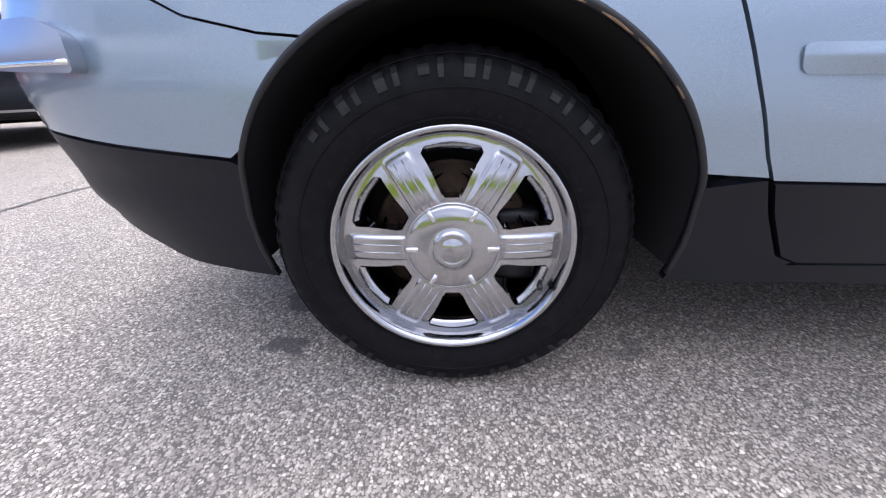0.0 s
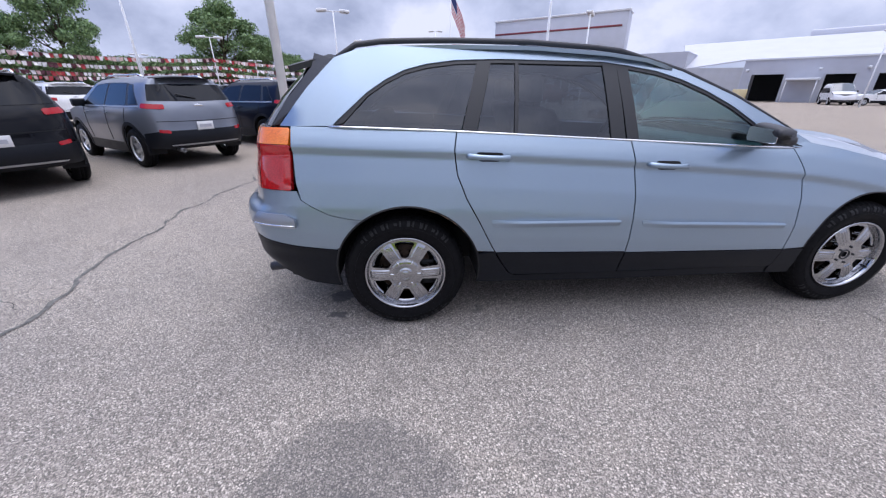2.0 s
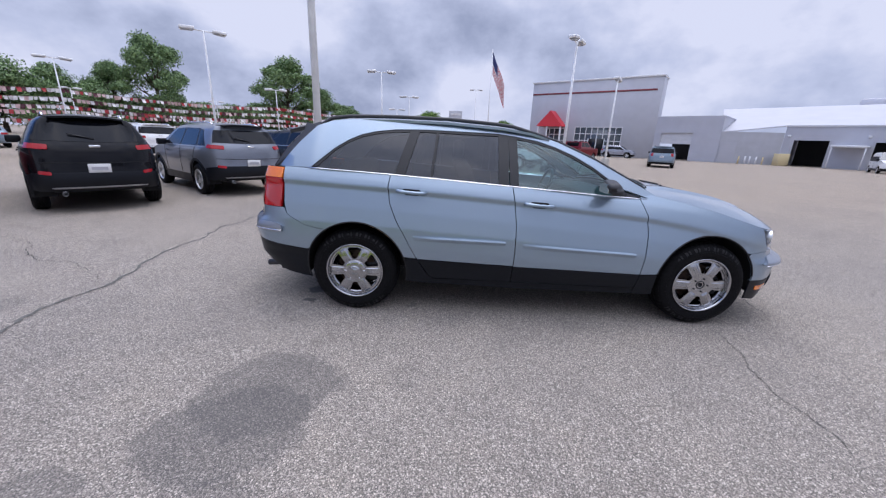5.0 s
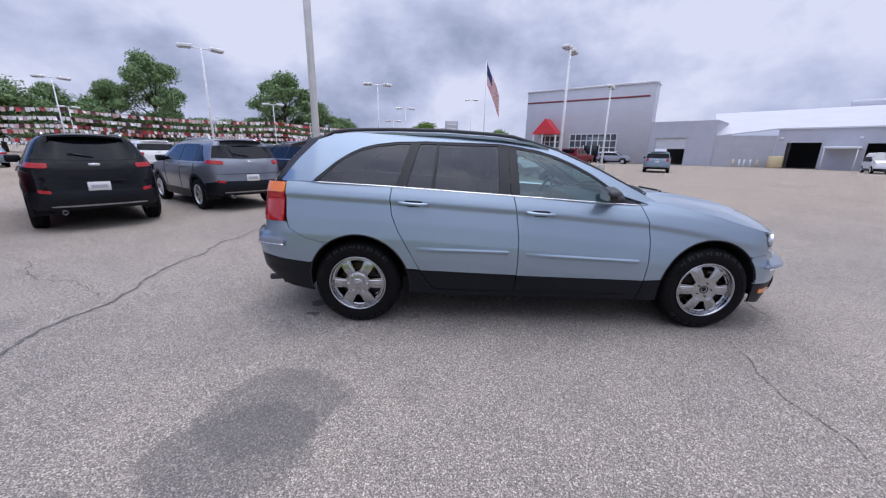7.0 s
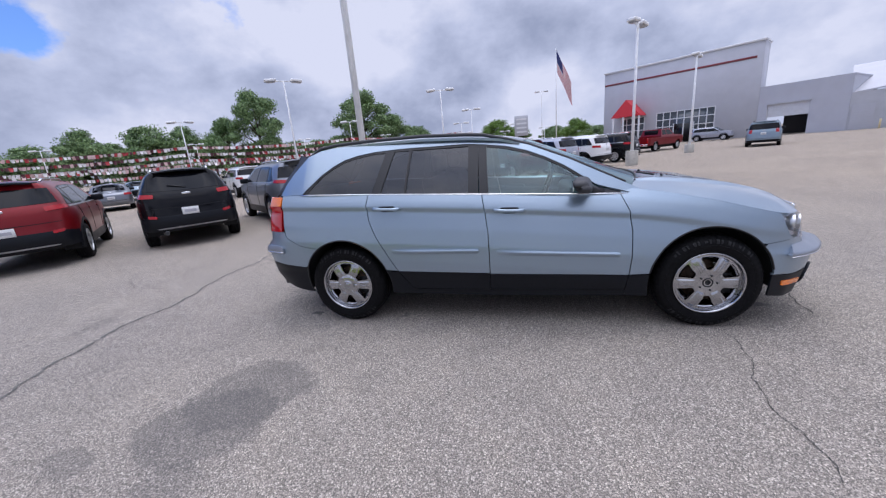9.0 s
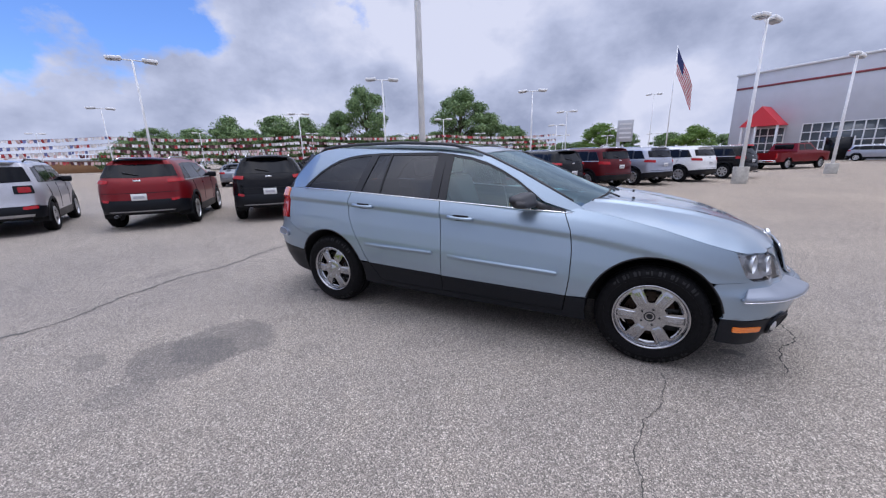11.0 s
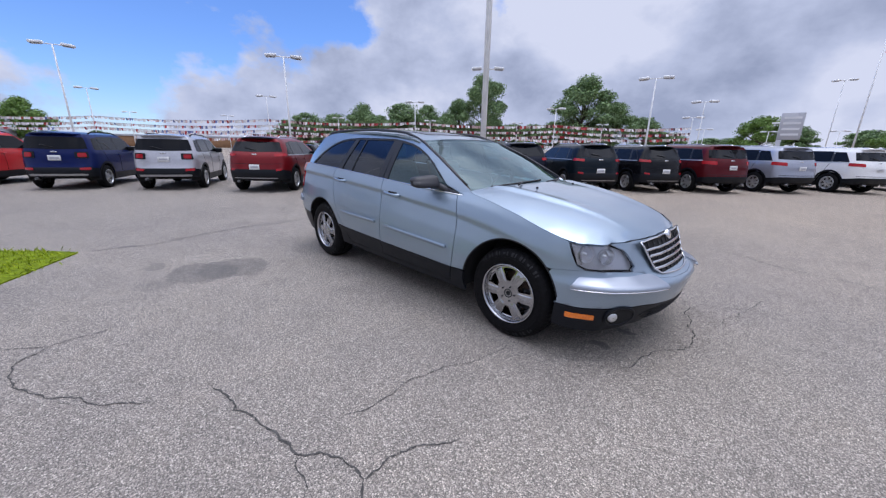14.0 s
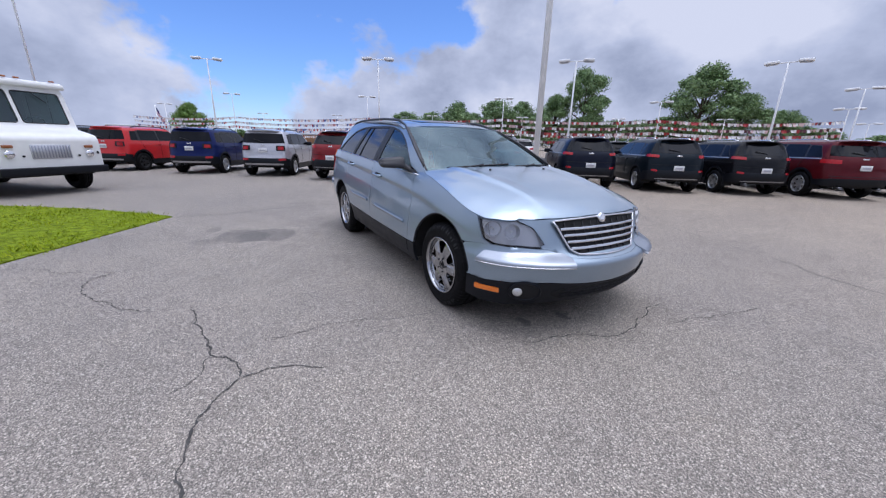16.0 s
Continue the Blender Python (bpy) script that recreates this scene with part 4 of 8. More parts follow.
# headlamps
for side in (1, -1):
    lamp_poly = rounded([(HERO.u(3.40), 0.856), (HERO.u(3.46), 0.845), (HERO.u(3.655), 0.834), (HERO.u(3.742), 0.792), (HERO.u(3.816), 0.688), (HERO.u(3.802), 0.655), (HERO.u(3.53), 0.673), (HERO.u(3.47), 0.70)], 0.016)
    bm = bmesh.new()
    patch(bm, lamp_poly, lambda u, z: HERO.at(u, z, -0.040), 0.05, 0.0, 0, side, MID)
    lampbody = part("headlamp", bm, M_HOUSING, hero, "headlamp with a clear lens and twin reflectors")
    bm = bmesh.new()
    patch(bm, lamp_poly, lambda u, z: HERO.at(u, z, 0.004), 0.03, 0.012, 0, side, MID)
    part("lens", bm, M_LENS, lampbody, "clear polycarbonate lens")
    for uu, zz, r in ((HERO.u(3.515), 0.780, 0.060), (HERO.u(3.64), 0.765, 0.056)):
        c = Vector(HERO.at(uu, zz, -0.014))
        d = (Vector(HERO.at(uu, zz, 0.2)) - c).normalized()
        bm = bmesh.new()
        lathe(bm, [(r, -0.012), (r * 0.97, 0.0), (r * 0.85, 0.02), (r * 0.6, 0.04), (r * 0.3, 0.05), (0.012, 0.05), (0.010, 0.0), (0.001, -0.002)], 24)
        ob = part("reflector", bm, M_ALLOYDARK, lampbody, "chrome lamp reflector")
        aim = Vector((0.9, -0.42, 0.02)).normalized()
        c.y, aim.y = c.y * side, aim.y * side
        ob.matrix_basis = Matrix.Translation(c) @ aim.to_track_quat("-Y", "Z").to_matrix().to_4x4()
    bm = bmesh.new()
    patch(bm, rounded([(HERO.u(3.42), 0.825), (HERO.u(3.47), 0.82), (HERO.u(3.50), 0.70), (HERO.u(3.465), 0.70)], 0.01), lambda u, z: HERO.at(u, z, -0.030), 0.03, 0.01, 0, side, MID)
    part("turn_lamp", bm, M_TURN, lampbody)
    # marker lamp and fog lamp in the black skirt
    bm = bmesh.new()
    patch(bm, rounded([(HERO.u(3.425), 0.37), (HERO.u(3.60), 0.362), (HERO.u(3.60), 0.325), (HERO.u(3.425), 0.333)], 0.006), lambda u, z: HERO.at(u, z, 0.006), 0.03, 0.014, 0, side, MID)
    part("marker_lamp", bm, M_AMBER, hero, "amber side marker lamp")
    fog_u, fog_z = HERO.u(3.70) + 0.055, 0.350
    oval = lambda ru, rz: [(fog_u + ru * math.cos(t), fog_z + rz * math.sin(t)) for t in np.linspace(0, 2 * math.pi, 33)[:-1]]
    bm = bmesh.new()
    patch(bm, oval(0.122, 0.083), lambda u, z: HERO.at(u, z, 0.007), 0.02, 0.016, 0, side, MID)
    fog_bezel = part("fog_lamp_bezel", bm, M_CLAD, hero, "black plastic fog lamp bezel")
    # no hollow here: the recess's shade is put into this near-black oval
    bm = bmesh.new()
    patch(bm, oval(0.104, 0.066), lambda u, z: HERO.at(u, z, 0.010), 0.02, 0.006, 0, side, MID)
    part("fog_lamp_recess", bm, M_DARK, fog_bezel)
    bm = bmesh.new()
    edge = [HERO.at(u, z, 0.008) for u, z in oval(0.113, 0.075)]
    tube(bm, [(x, y * side, z) for x, y, z in edge], 0.010, 6, close=True)
    part("bezel_lip", bm, M_CLAD, fog_bezel)
    bm = bmesh.new()
    lathe(bm, [(0.036, 0.03), (0.036, -0.010), (0.032, -0.016), (0.018, -0.021), (0.002, -0.023)], 24)
    fog = part("fog_lamp", bm, M_ALLOYDARK, fog_bezel, "round fog lamp")
    aim = Vector((0.80, -0.6 * side, 0.0)).normalized()
    c = Vector(HERO.at(fog_u - 0.055, fog_z, 0.002))
    fog.matrix_basis = Matrix.Translation((c.x, c.y * side, c.z)) @ aim.to_track_quat("-Y", "Z").to_matrix().to_4x4()
    # tail lamp: amber above, red below
    for nm, z0, z1, mat in (("tail_lamp_amber", 1.125, 1.205, M_AMBER), ("tail_lamp", 0.893, 1.122, M_TAIL)):
        l0 = lerp([(0.89, uT - 0.24), (1.2, uT - 0.22)], z0)
        poly = rounded([(uT - 0.30, z1), (uT - 0.30, z0), (uT + 0.022 - (1.125 - z0) * 0.02, z0), (uT + 0.026, z1)], 0.01)
        bm = bmesh.new()
        patch(bm, poly, lambda u, z: HERO.at(u, z, 0.008), (0.03, 0.03), 0.03, 0, side, MID)
        part(nm, bm, mat, hero, "amber tail lamp lens" if mat is M_AMBER else "red tail lamp lens")

# panel between the headlamps, round the grille
nose_panel = [(HERO.u(3.672), 0.845), (HERO.u(3.752), 0.797), (HERO.u(3.812), 0.684), (HERO.u(3.795), 0.668), (HERO.u(3.800), 0.6515), (HERO.u(3.83), 0.6435), (uF - 0.42, 0.603), (uF - 0.25, 0.591), (uF, 0.586), (uF, 0.852), (uF - 0.3, 0.852)]
skin("nose_panel", nose_panel, M_HERO, both=True, cell=(0.04, 0.03))
# grille: bright frame, four bars, dark mesh and a winged badge
gz0, gz1 = 0.618, 0.842
gw = lambda z: lerp([(gz0, 0.300), (0.64, 0.345), (0.75, 0.405), (gz1, 0.450)], z)
gx = lambda y, z: HERO.at(uF - abs(y) * 1.06, z, 0.006)[0]
grille = part("grille", (lambda b: (patch(b, [(-gw(gz0), gz0), (gw(gz0), gz0), (gw(0.64), 0.64), (gw(0.75), 0.75), (gw(gz1), gz1), (-gw(gz1), gz1), (-gw(0.75), 0.75), (-gw(0.64), 0.64)], lambda y, z: (gx(y, z) + 0.0, y, z), 0.06, 0.0, 0, 1, MID), b)[1])(bmesh.new()), M_DARK, hero, "chrome grille with horizontal bars")
for k in range(4):
    z = 0.656 + 0.044 * k
    bm = bmesh.new()
    w = gw(z) - 0.012
    patch(bm, [(-w, z - 0.0085), (w, z - 0.0085), (w, z + 0.0085), (-w, z + 0.0085)], lambda y, zz: (gx(y, zz) + 0.022 - abs(zz - z) * 0.5, y, zz), (0.05, 0.0085), 0.03, 0, 1, MID)
    part("grille_bar", bm, M_ALLOY, grille, "bright horizontal grille bar")
for y in np.linspace(-0.36, 0.36, 10):
    bm = bmesh.new()
    zt = 0.83
    zb = 0.625 if abs(y) < 0.28 else 0.65 if abs(y) < 0.35 else 0.70
    tube(bm, [(gx(y, zb) + 0.006, y, zb), (gx(y, zt) + 0.006, y, zt)], 0.0045, 6)
    part("grille_rib", bm, M_CLAD, grille)
ring = [(-gw(z), z) for z in np.linspace(gz0, gz1, 8)] + [(y, gz1 + 0.012 * (1 - (y / 0.45) ** 2)) for y in np.linspace(-0.42, 0.42, 9)] + [(gw(z), z) for z in np.linspace(gz1, gz0, 8)] + [(y, gz0 - 0.012 * (1 - (y / 0.30) ** 2)) for y in np.linspace(0.25, -0.25, 6)]
bm = bmesh.new()
tube(bm, [(gx(y, z) + 0.010, y, z) for y, z in ring], 0.008, 8, close=True)
part("grille_frame", bm, M_CHROME, grille, "chrome grille surround")
bm = bmesh.new()
lathe(bm, [(0.038, 0.01), (0.038, -0.006), (0.030, -0.012), (0.015, -0.014), (0.001, -0.014)], 24)
badge = part("badge", bm, M_CHROME, grille, "chrome badge")
badge.matrix_basis = Matrix.Translation((gx(0, 0.83) + 0.012, 0, 0.845)) @ pose(0, 0, 0, 0, 0, 90) @ pose(0, 0, 0, -20, 0, 0)

# door mirrors
for side in (1, -1):
    bm = bmesh.new()
    got = box(bm, (1.985, -1.105, 1.10), (2.10, -0.87, 1.215), None, 0.045, 4)
    for v in bm.verts:
        k = (v.co.y + 1.105) / 0.23
        v.co.x += 0.05 * (k - 0.3) - 0.02 * (v.co.z - 1.15) / 0.06
        v.co.z += -0.02 * (1 - k) * (1 if v.co.z > 1.15 else -0.3)
        v.co.y *= side
    if side < 0:
        bmesh.ops.reverse_faces(bm, faces=bm.faces[:])
    mir = part("door_mirror", bm, M_PLASTIC, hero, "dark grey door mirror")
    bm = bmesh.new()
    tube(bm, [(2.10, -0.885 * side, 1.125), (2.16, -0.85 * side, 1.10), (2.22, -0.83 * side, 1.075)], [0.03, 0.026, 0.03], 8)
    part("mirror_arm", bm, M_PLASTIC, mir)
    bm = bmesh.new()
    patch(bm, rounded([(-1.085, 1.115), (-0.89, 1.118), (-0.89, 1.195), (-1.08, 1.185)], 0.02), lambda y, z: (1.975 + 0.05 * (y + 1.0), y, z), 0.05, 0.003, 0, side, Vector((3, 0, 1.1)))
    part("mirror_glass", bm, M_BULB, mir)

# dark underbody and inner arches
for name, lo, hi in (("rear_underbody", (-0.75, -0.70, 0.26), (-0.46, 0.70, 0.80)), ("underbody", (0.56, -0.86, 0.27), (2.44, 0.86, 0.46)), ("front_underbody", (3.40, -0.62, 0.26), (3.60, 0.62, 0.60)),
                     ("rear_floor_pan", (-0.5, -0.60, 0.50), (0.6, 0.60, 0.84)), ("engine_bay", (2.4, -0.64, 0.40), (3.5, 0.64, 0.80))):
    bm = bmesh.new()
    box(bm, lo, hi, None, 0.03)
    part(name, bm, M_DARK, hero)
for cx in (0.015, 2.945):
    for side in (1, -1):
        bm = bmesh.new()
        arc = arch(cx, 0.432, 0.31, 84)
        rows_ = [[bm.verts.new((x, HERO.at(x, z, -0.012)[1] * side, z)) for x, z in arc], [bm.verts.new((x, -0.60 * side, z)) for x, z in arc]]
        for k in range(len(arc) - 1):
            bm.faces.new((rows_[0][k], rows_[0][k + 1], rows_[1][k + 1], rows_[1][k]))
        bm.faces.new([bm.verts.new(v.co) for v in rows_[1]])
        part("wheel_arch_liner", bm, M_DARK, hero)
        bm = bmesh.new()
        pts = [HERO.at(u, z, -0.004) for u, z in arch(cx, 0.427, 0.30 if cx < 1 else 0.46, 90)]
        tube(bm, [(x, y * side, z) for x, y, z in pts], 0.007, 6)
        part("arch_lip", bm, M_SEAL if cx > 1 else M_SEAL, hero)
        if cx < 1 and side > 0:
            bm = bmesh.new()
            pts = [HERO.at(u, z, -0.001) for u, z in arch(cx, 0.424, 0.30, 40)[23:33]]
            tube(bm, pts, [0.001, 0.003, 0.0015, 0.0032, 0.002, 0.003, 0.0012, 0.0026, 0.0014, 0.001], 6)
            part("rusty_arch_edge", bm, M_EDGE_RUST, hero, "flaking rusty edge of the wheel arch")
bm = bmesh.new()
tube(bm, [(-0.50, -0.55, 0.30), (-0.80, -0.56, 0.285), (-0.92, -0.56, 0.275)], 0.03, 12)
part("exhaust_tail", bm, M_PLASTIC, hero)

# tailgate: dark glass, black upper trim with a spoiler lip
def gate(y, z):
    x = lerp([(0.88, -0.945), (1.0, -0.93), (1.2, -0.885), (1.35, -0.76), (1.5, -0.60), (1.6, -0.46)], z)
    return (x + 0.22 * (abs(y) / 0.8) ** 2.2, y, z)


bm = bmesh.new()
patch(bm, [(-0.70, 0.88), (0.70, 0.88), (0.74, 1.20), (-0.74, 1.20)], gate, 0.08, 0.02, 0, 1, MID)
part("tailgate", bm, M_HERO, hero)
bm = bmesh.new()
patch(bm, [(-0.76, 1.205), (0.76, 1.205), (0.72, 1.32), (0.655, 1.52), (-0.655, 1.52), (-0.72, 1.32)], gate, 0.08, 0.01, 0, 1, MID)
part("rear_window", bm, M_DARKGLASS, hero, "dark rear window")
for side in (1, -1):
    bm = bmesh.new()
    a = [gate(-0.77, 1.208), gate(-0.72, 1.33), gate(-0.665, 1.50), (-0.44, -0.63, 1.565)]
    b = [(x, -gh_w(x, z) + 0.004, z) for x, z in ((-0.645, 1.212), (-0.565, 1.285), (-0.445, 1.425), (-0.34, 1.535))]
    va, vb = [bm.verts.new((x, y * side, z)) for x, y, z in a], [bm.verts.new((x, y * side, z)) for x, y, z in b]
    for k in range(3):
        bm.faces.new((va[k], va[k + 1], vb[k + 1], vb[k]))
    part("tailgate_side_trim", bm, M_PLASTIC, hero, "black trim beside the rear window")
bm = bmesh.new()
patch(bm, [(-0.62, -0.66), (-0.62, 0.66), (-0.42, 0.65), (-0.42, -0.65)], lambda x, w: (x + 0.04 * (abs(w) / 0.66) ** 2, w, 1.548 + 0.30 * (x + 0.62) * 0.8 - 0.05 * (abs(w) / 0.66) ** 2), 0.06, 0.03, 0, 1, MID)
part("roof_spoiler", bm, M_PLASTIC, hero, "black roof spoiler")

# cabin
bm = bmesh.new()
box(bm, (0.62, -0.82, 0.46), (2.4, 0.82, 0.50))
part("cabin_floor", bm, M_DASH, hero)
bm = bmesh.new()
box(bm, (2.02, -0.78, 0.62), (2.42, 0.78, 1.06), None, 0.08, 3)
part("dashboard", bm, M_DASH, hero)
for y in (-0.38, 0.38):
    bm = bmesh.new()
    box(bm, (1.02, y - 0.25, 0.62), (1.56, y + 0.25, 0.80), None, 0.06, 3)
    seat = part("front_seat", bm, M_SEAT, hero, "grey cloth front seat")
    bm = bmesh.new()
    box(bm, (0.98, y - 0.25, 0.74), (1.14, y + 0.25, 1.28), pose(0, 0, 0), 0.06, 3)
    for v in bm.verts:
        v.co.x -= (v.co.z - 0.74) * 0.35
    part("seat_back", bm, M_SEAT, seat)
    bm = bmesh.new()
    box(bm, (0.80, y - 0.13, 1.31), (0.90, y + 0.13, 1.47), None, 0.045, 3)
    part("head_restraint", bm, M_SEAT, seat)
bm = bmesh.new()
box(bm, (-0.1, -0.54, 0.66), (0.45, 0.54, 0.84), None, 0.06, 3)
bench = part("rear_bench", bm, M_SEAT, hero)
bm = bmesh.new()
box(bm, (-0.22, -0.54, 0.80), (-0.06, 0.54, 1.24), None, 0.06, 3)
part("bench_back", bm, M_SEAT, bench)
bm = bmesh.new()
tube(bm, [(1.86 + 0.19 * math.sin(t) * 0.35, 0.38 + 0.19 * math.cos(t), 1.0 + 0.19 * math.sin(t)) for t in np.linspace(0, 2 * math.pi, 25)[:-1]], 0.016, 8, close=True)
tube(bm, [(1.86, 0.19, 1.0), (1.88, 0.38, 0.99), (1.86, 0.57, 1.0)], 0.016, 6)
part("steering_wheel", bm, M_DASH, hero)
bm = bmesh.new()
patch(bm, [(-0.3, -0.60), (-0.3, 0.60), (1.55, 0.60), (1.55, -0.60)], lambda x, w: roof(x, w)[:2] + (roof(x, w)[2] - 0.05,), 0.15, 0.01, 0, 1, MID)
part("headliner", bm, M_CREAM, hero)
bm = bmesh.new()
box(bm, (1.70, -0.11, 1.42), (1.74, 0.11, 1.49), None, 0.015)
part("rear_view_mirror", bm, M_SEAL, hero)

# hero wheels
R_T, R_RIM = 0.369, 0.232


def hero_wheel(x, side, cap=True):
    y = -0.812 * side
    bm = tyre_bm(R_T, R_RIM + 0.006, 0.118, 186)
    wh = part("wheel", bm, M_RUBBER, hero, "black rubber tyre with moulded sidewall")
    wh.matrix_basis = pose(x, y, 0.361) @ (pose(0, 0, 0) if side > 0 else pose(0, 0, 0, 0, 0, 180))
    wh.scale = (1, 1, 0.985)
    # raised letter-like bars on the wall
    wall_y = lambda r: float(np.interp(r, [0.242, 0.258, 0.298, 0.334, 0.349, 0.361], [-0.120, -0.122, -0.130, -0.124, -0.108, -0.096]))
    for start in (142, -38):
        for k in range(8):
            t = radians(start - 104 * (k + 0.5) / 8)
            for d, wd, r0, r1 in ((-3.4, 0.9, 0.315, 0.345), (1.4, 1.6, 0.315, 0.345) if k % 3 else (1.4, 1.6, 0.322, 0.338)):
                bm = bmesh.new()
                rows_ = [[bm.verts.new((r * math.cos(t + radians(d + q)), wall_y(r) - 0.0022, r * math.sin(t + radians(d + q)))) for q in (-wd, wd)] for r in np.linspace(r0, r1, 4)]
                back = [[bm.verts.new((v.co.x, v.co.y + 0.004, v.co.z)) for v in pair] for pair in rows_]
                for j in range(3):
                    bm.faces.new((rows_[j][0], rows_[j][1], rows_[j + 1][1], rows_[j + 1][0]))
                    bm.faces.new((rows_[j][0], rows_[j + 1][0], back[j + 1][0], back[j][0]))
                    bm.faces.new((rows_[j][1], back[j][1], back[j + 1][1], rows_[j + 1][1]))
                part("sidewall_bar", bm, M_RUBBER_LOGO, wh, smooth=False)
    bm = bmesh.new()
    for k in range(90):
        if k % 15 > 9:
            continue
        t = 2 * math.pi * k / 90
        m = Matrix.Rotation(-t, 4, "Y") @ Matrix.Translation((0.264, -0.1232, 0))
        box(bm, (-0.0035, -0.0008, -0.0030), (0.0035, 0.001, 0.0022), m)
    tagged(part("sidewall_marking", bm, M_RUBBER, wh, smooth=False), kind="stuff")
    for rr in (0.252, 0.300, 0.352):
        bm = bmesh.new()
        tube(bm, [(rr * math.cos(t), wall_y(rr) - 0.0004, rr * math.sin(t)) for t in np.linspace(0, 2 * math.pi, 73)[:-1]], 0.0016, 5, close=True)
        part("sidewall_ridge", bm, M_RUBBER, wh)
    bm = bmesh.new()
    lathe(bm, [(0.243, -0.100), (0.243, -0.122), (0.240, -0.126), (0.234, -0.126), (0.230, -0.122), (0.226, -0.112), (0.222, -0.100), (0.2215, -0.06), (0.212, -0.04), (0.205, 0.02), (0.205, 0.10)], 96)
    rim = part("rim", bm, M_WORN, wh, "chrome-clad six-spoke alloy rim")
    bm = bmesh.new()
    spoke_rim(bm, 0.2215, 6, (0.209, 0.106, 17.0, 11.0), lambda r: -0.097 - 0.012 * math.sin(min(1.0, r / 0.215) * math.pi), (1.0, 0.006), 0.0055)
    part("spokes", bm, M_WORN, rim, "chrome spokes in six pairs")
    for k in range(6):
        for d in (-0.0085, 0.0085):
            bm = bmesh.new()
            m = Matrix.Rotation(-radians(60 * k), 4, "Y")
            line = [m @ Vector((r, -0.0975 - 0.012 * math.sin(min(1.0, r / 0.215) * math.pi) - 0.0055 * min(1.0, (0.214 - r) / 0.012), d)) for r in (0.100, 0.125, 0.150, 0.175, 0.200)]
            tube(bm, line, [0.0008, 0.0016, 0.0018, 0.0018, 0.0010], 6)
            part("spoke_line", bm, M_WORN, rim)
    # bright ledge at the outer end of each opening, and a bevel along the spokes
    for k in range(6):
        bm = bmesh.new()
        a0 = radians(30 + 60 * k)
        rows_ = [[bm.verts.new((r * math.cos(a0 + radians(d)), y, r * math.sin(a0 + radians(d)))) for d in np.linspace(-half, half, 13)] for r, y, half in ((0.2095, -0.096, 16.0), (0.204, -0.0915, 15.0), (0.196, -0.090, 14.0), (0.1945, -0.080, 13.5))]
        for ra, rb in zip(rows_, rows_[1:]):
            for q in range(12):
                bm.faces.new((ra[q], ra[q + 1], rb[q + 1], rb[q]))
        bmesh.ops.recalc_face_normals(bm, faces=bm.faces[:])
        part("spoke_ledge", bm, M_WORN, rim)
    bm = bmesh.new()
    lathe(bm, [(0.098, -0.080), (0.098, -0.108), (0.0965, -0.1125), (0.094, -0.1135), (0.092, -0.1115), (0.090, -0.1145), (0.084, -0.117), (0.050, -0.1195), (0.040, -0.1195), (0.0385, -0.123), (0.033, -0.1255), (0.029, -0.1225), (0.025, -0.1225), (0.022, -0.125), (0.001, -0.126)] if cap else [(0.038, -0.096), (0.036, -0.106), (0.030, -0.108), (0.027, -0.10), (0.025, -0.080), (0.001, -0.078)], 48)
    hub = part("centre_cap" if cap else "open_hub", bm, M_WORN if cap else M_STEELW, rim, "dull chrome centre cap" if cap else "bare hub with its cap missing")
    for k in range(6):
        a0 = radians(60 * k)
        bm = bmesh.new()
        if cap:
            box(bm, (0.068, -0.1205, -0.005), (0.094, -0.108, 0.005), Matrix.Rotation(-a0, 4, "Y"), 0.002, 1)
            part("cap_notch", bm, M_CHROME, hub)
        elif k != 5:
            tube(bm, [(0.060 * math.cos(radians(72 * k)), -0.09, 0.060 * math.sin(radians(72 * k))), (0.060 * math.cos(radians(72 * k)), -0.1135, 0.060 * math.sin(radians(72 * k)))], 0.0075, 6)
            part("wheel_nut", bm, M_STEELW, hub)
    bm = bmesh.new()
    lathe(bm, [(0.165, -0.035), (0.165, -0.012), (0.155, -0.037), (0.095, -0.037), (0.092, -0.055), (0.01, -0.056)], 40)
    part("brake_disc", bm, M_RUST, wh, "rusty brake disc")
    bm = bmesh.new()
    box(bm, (0.085, -0.050, -0.11), (0.185, 0.03, 0.06), None, 0.015)
    part("brake_caliper", bm, M_STEELW, wh)
    bm = bmesh.new()
    lathe(bm, [(0.20, 0.06), (0.01, 0.062)], 24)
    part("backing_plate", bm, M_DARK, wh)
    bm = bmesh.new()
    tube(bm, [(0.205 * math.cos(radians(-26)), -0.10, 0.205 * math.sin(radians(-26))), (0.198 * math.cos(radians(-26)), -0.125, 0.198 * math.sin(radians(-26)))], 0.006, 8)
    part("valve", bm, M_SEAL, rim)


for side in (1, -1):
    hero_wheel(RX, side, True)
    hero_wheel(FX, side, False)

# ---------------------------------------------------------------- parked cars
def number_plate(parent, x, y, z, m=None, w=0.30, h=0.15):
    bm = bmesh.new()
    box(bm, (-0.004, -w / 2, -h / 2), (0.004, w / 2, h / 2), None, 0.003, 1)
    plate = part("licence_plate", bm, M_PLATE, parent, "white card plate")
    plate.matrix_basis = pose(x, y, z) if m is None else m
    bm = bmesh.new()
    box(bm, (-0.007, -w * 0.36, -h * 0.2), (-0.0045, w * 0.36, h * 0.16))
    part("plate_bar", bm, M_PLATEBAR, plate, smooth=False)
    return plate


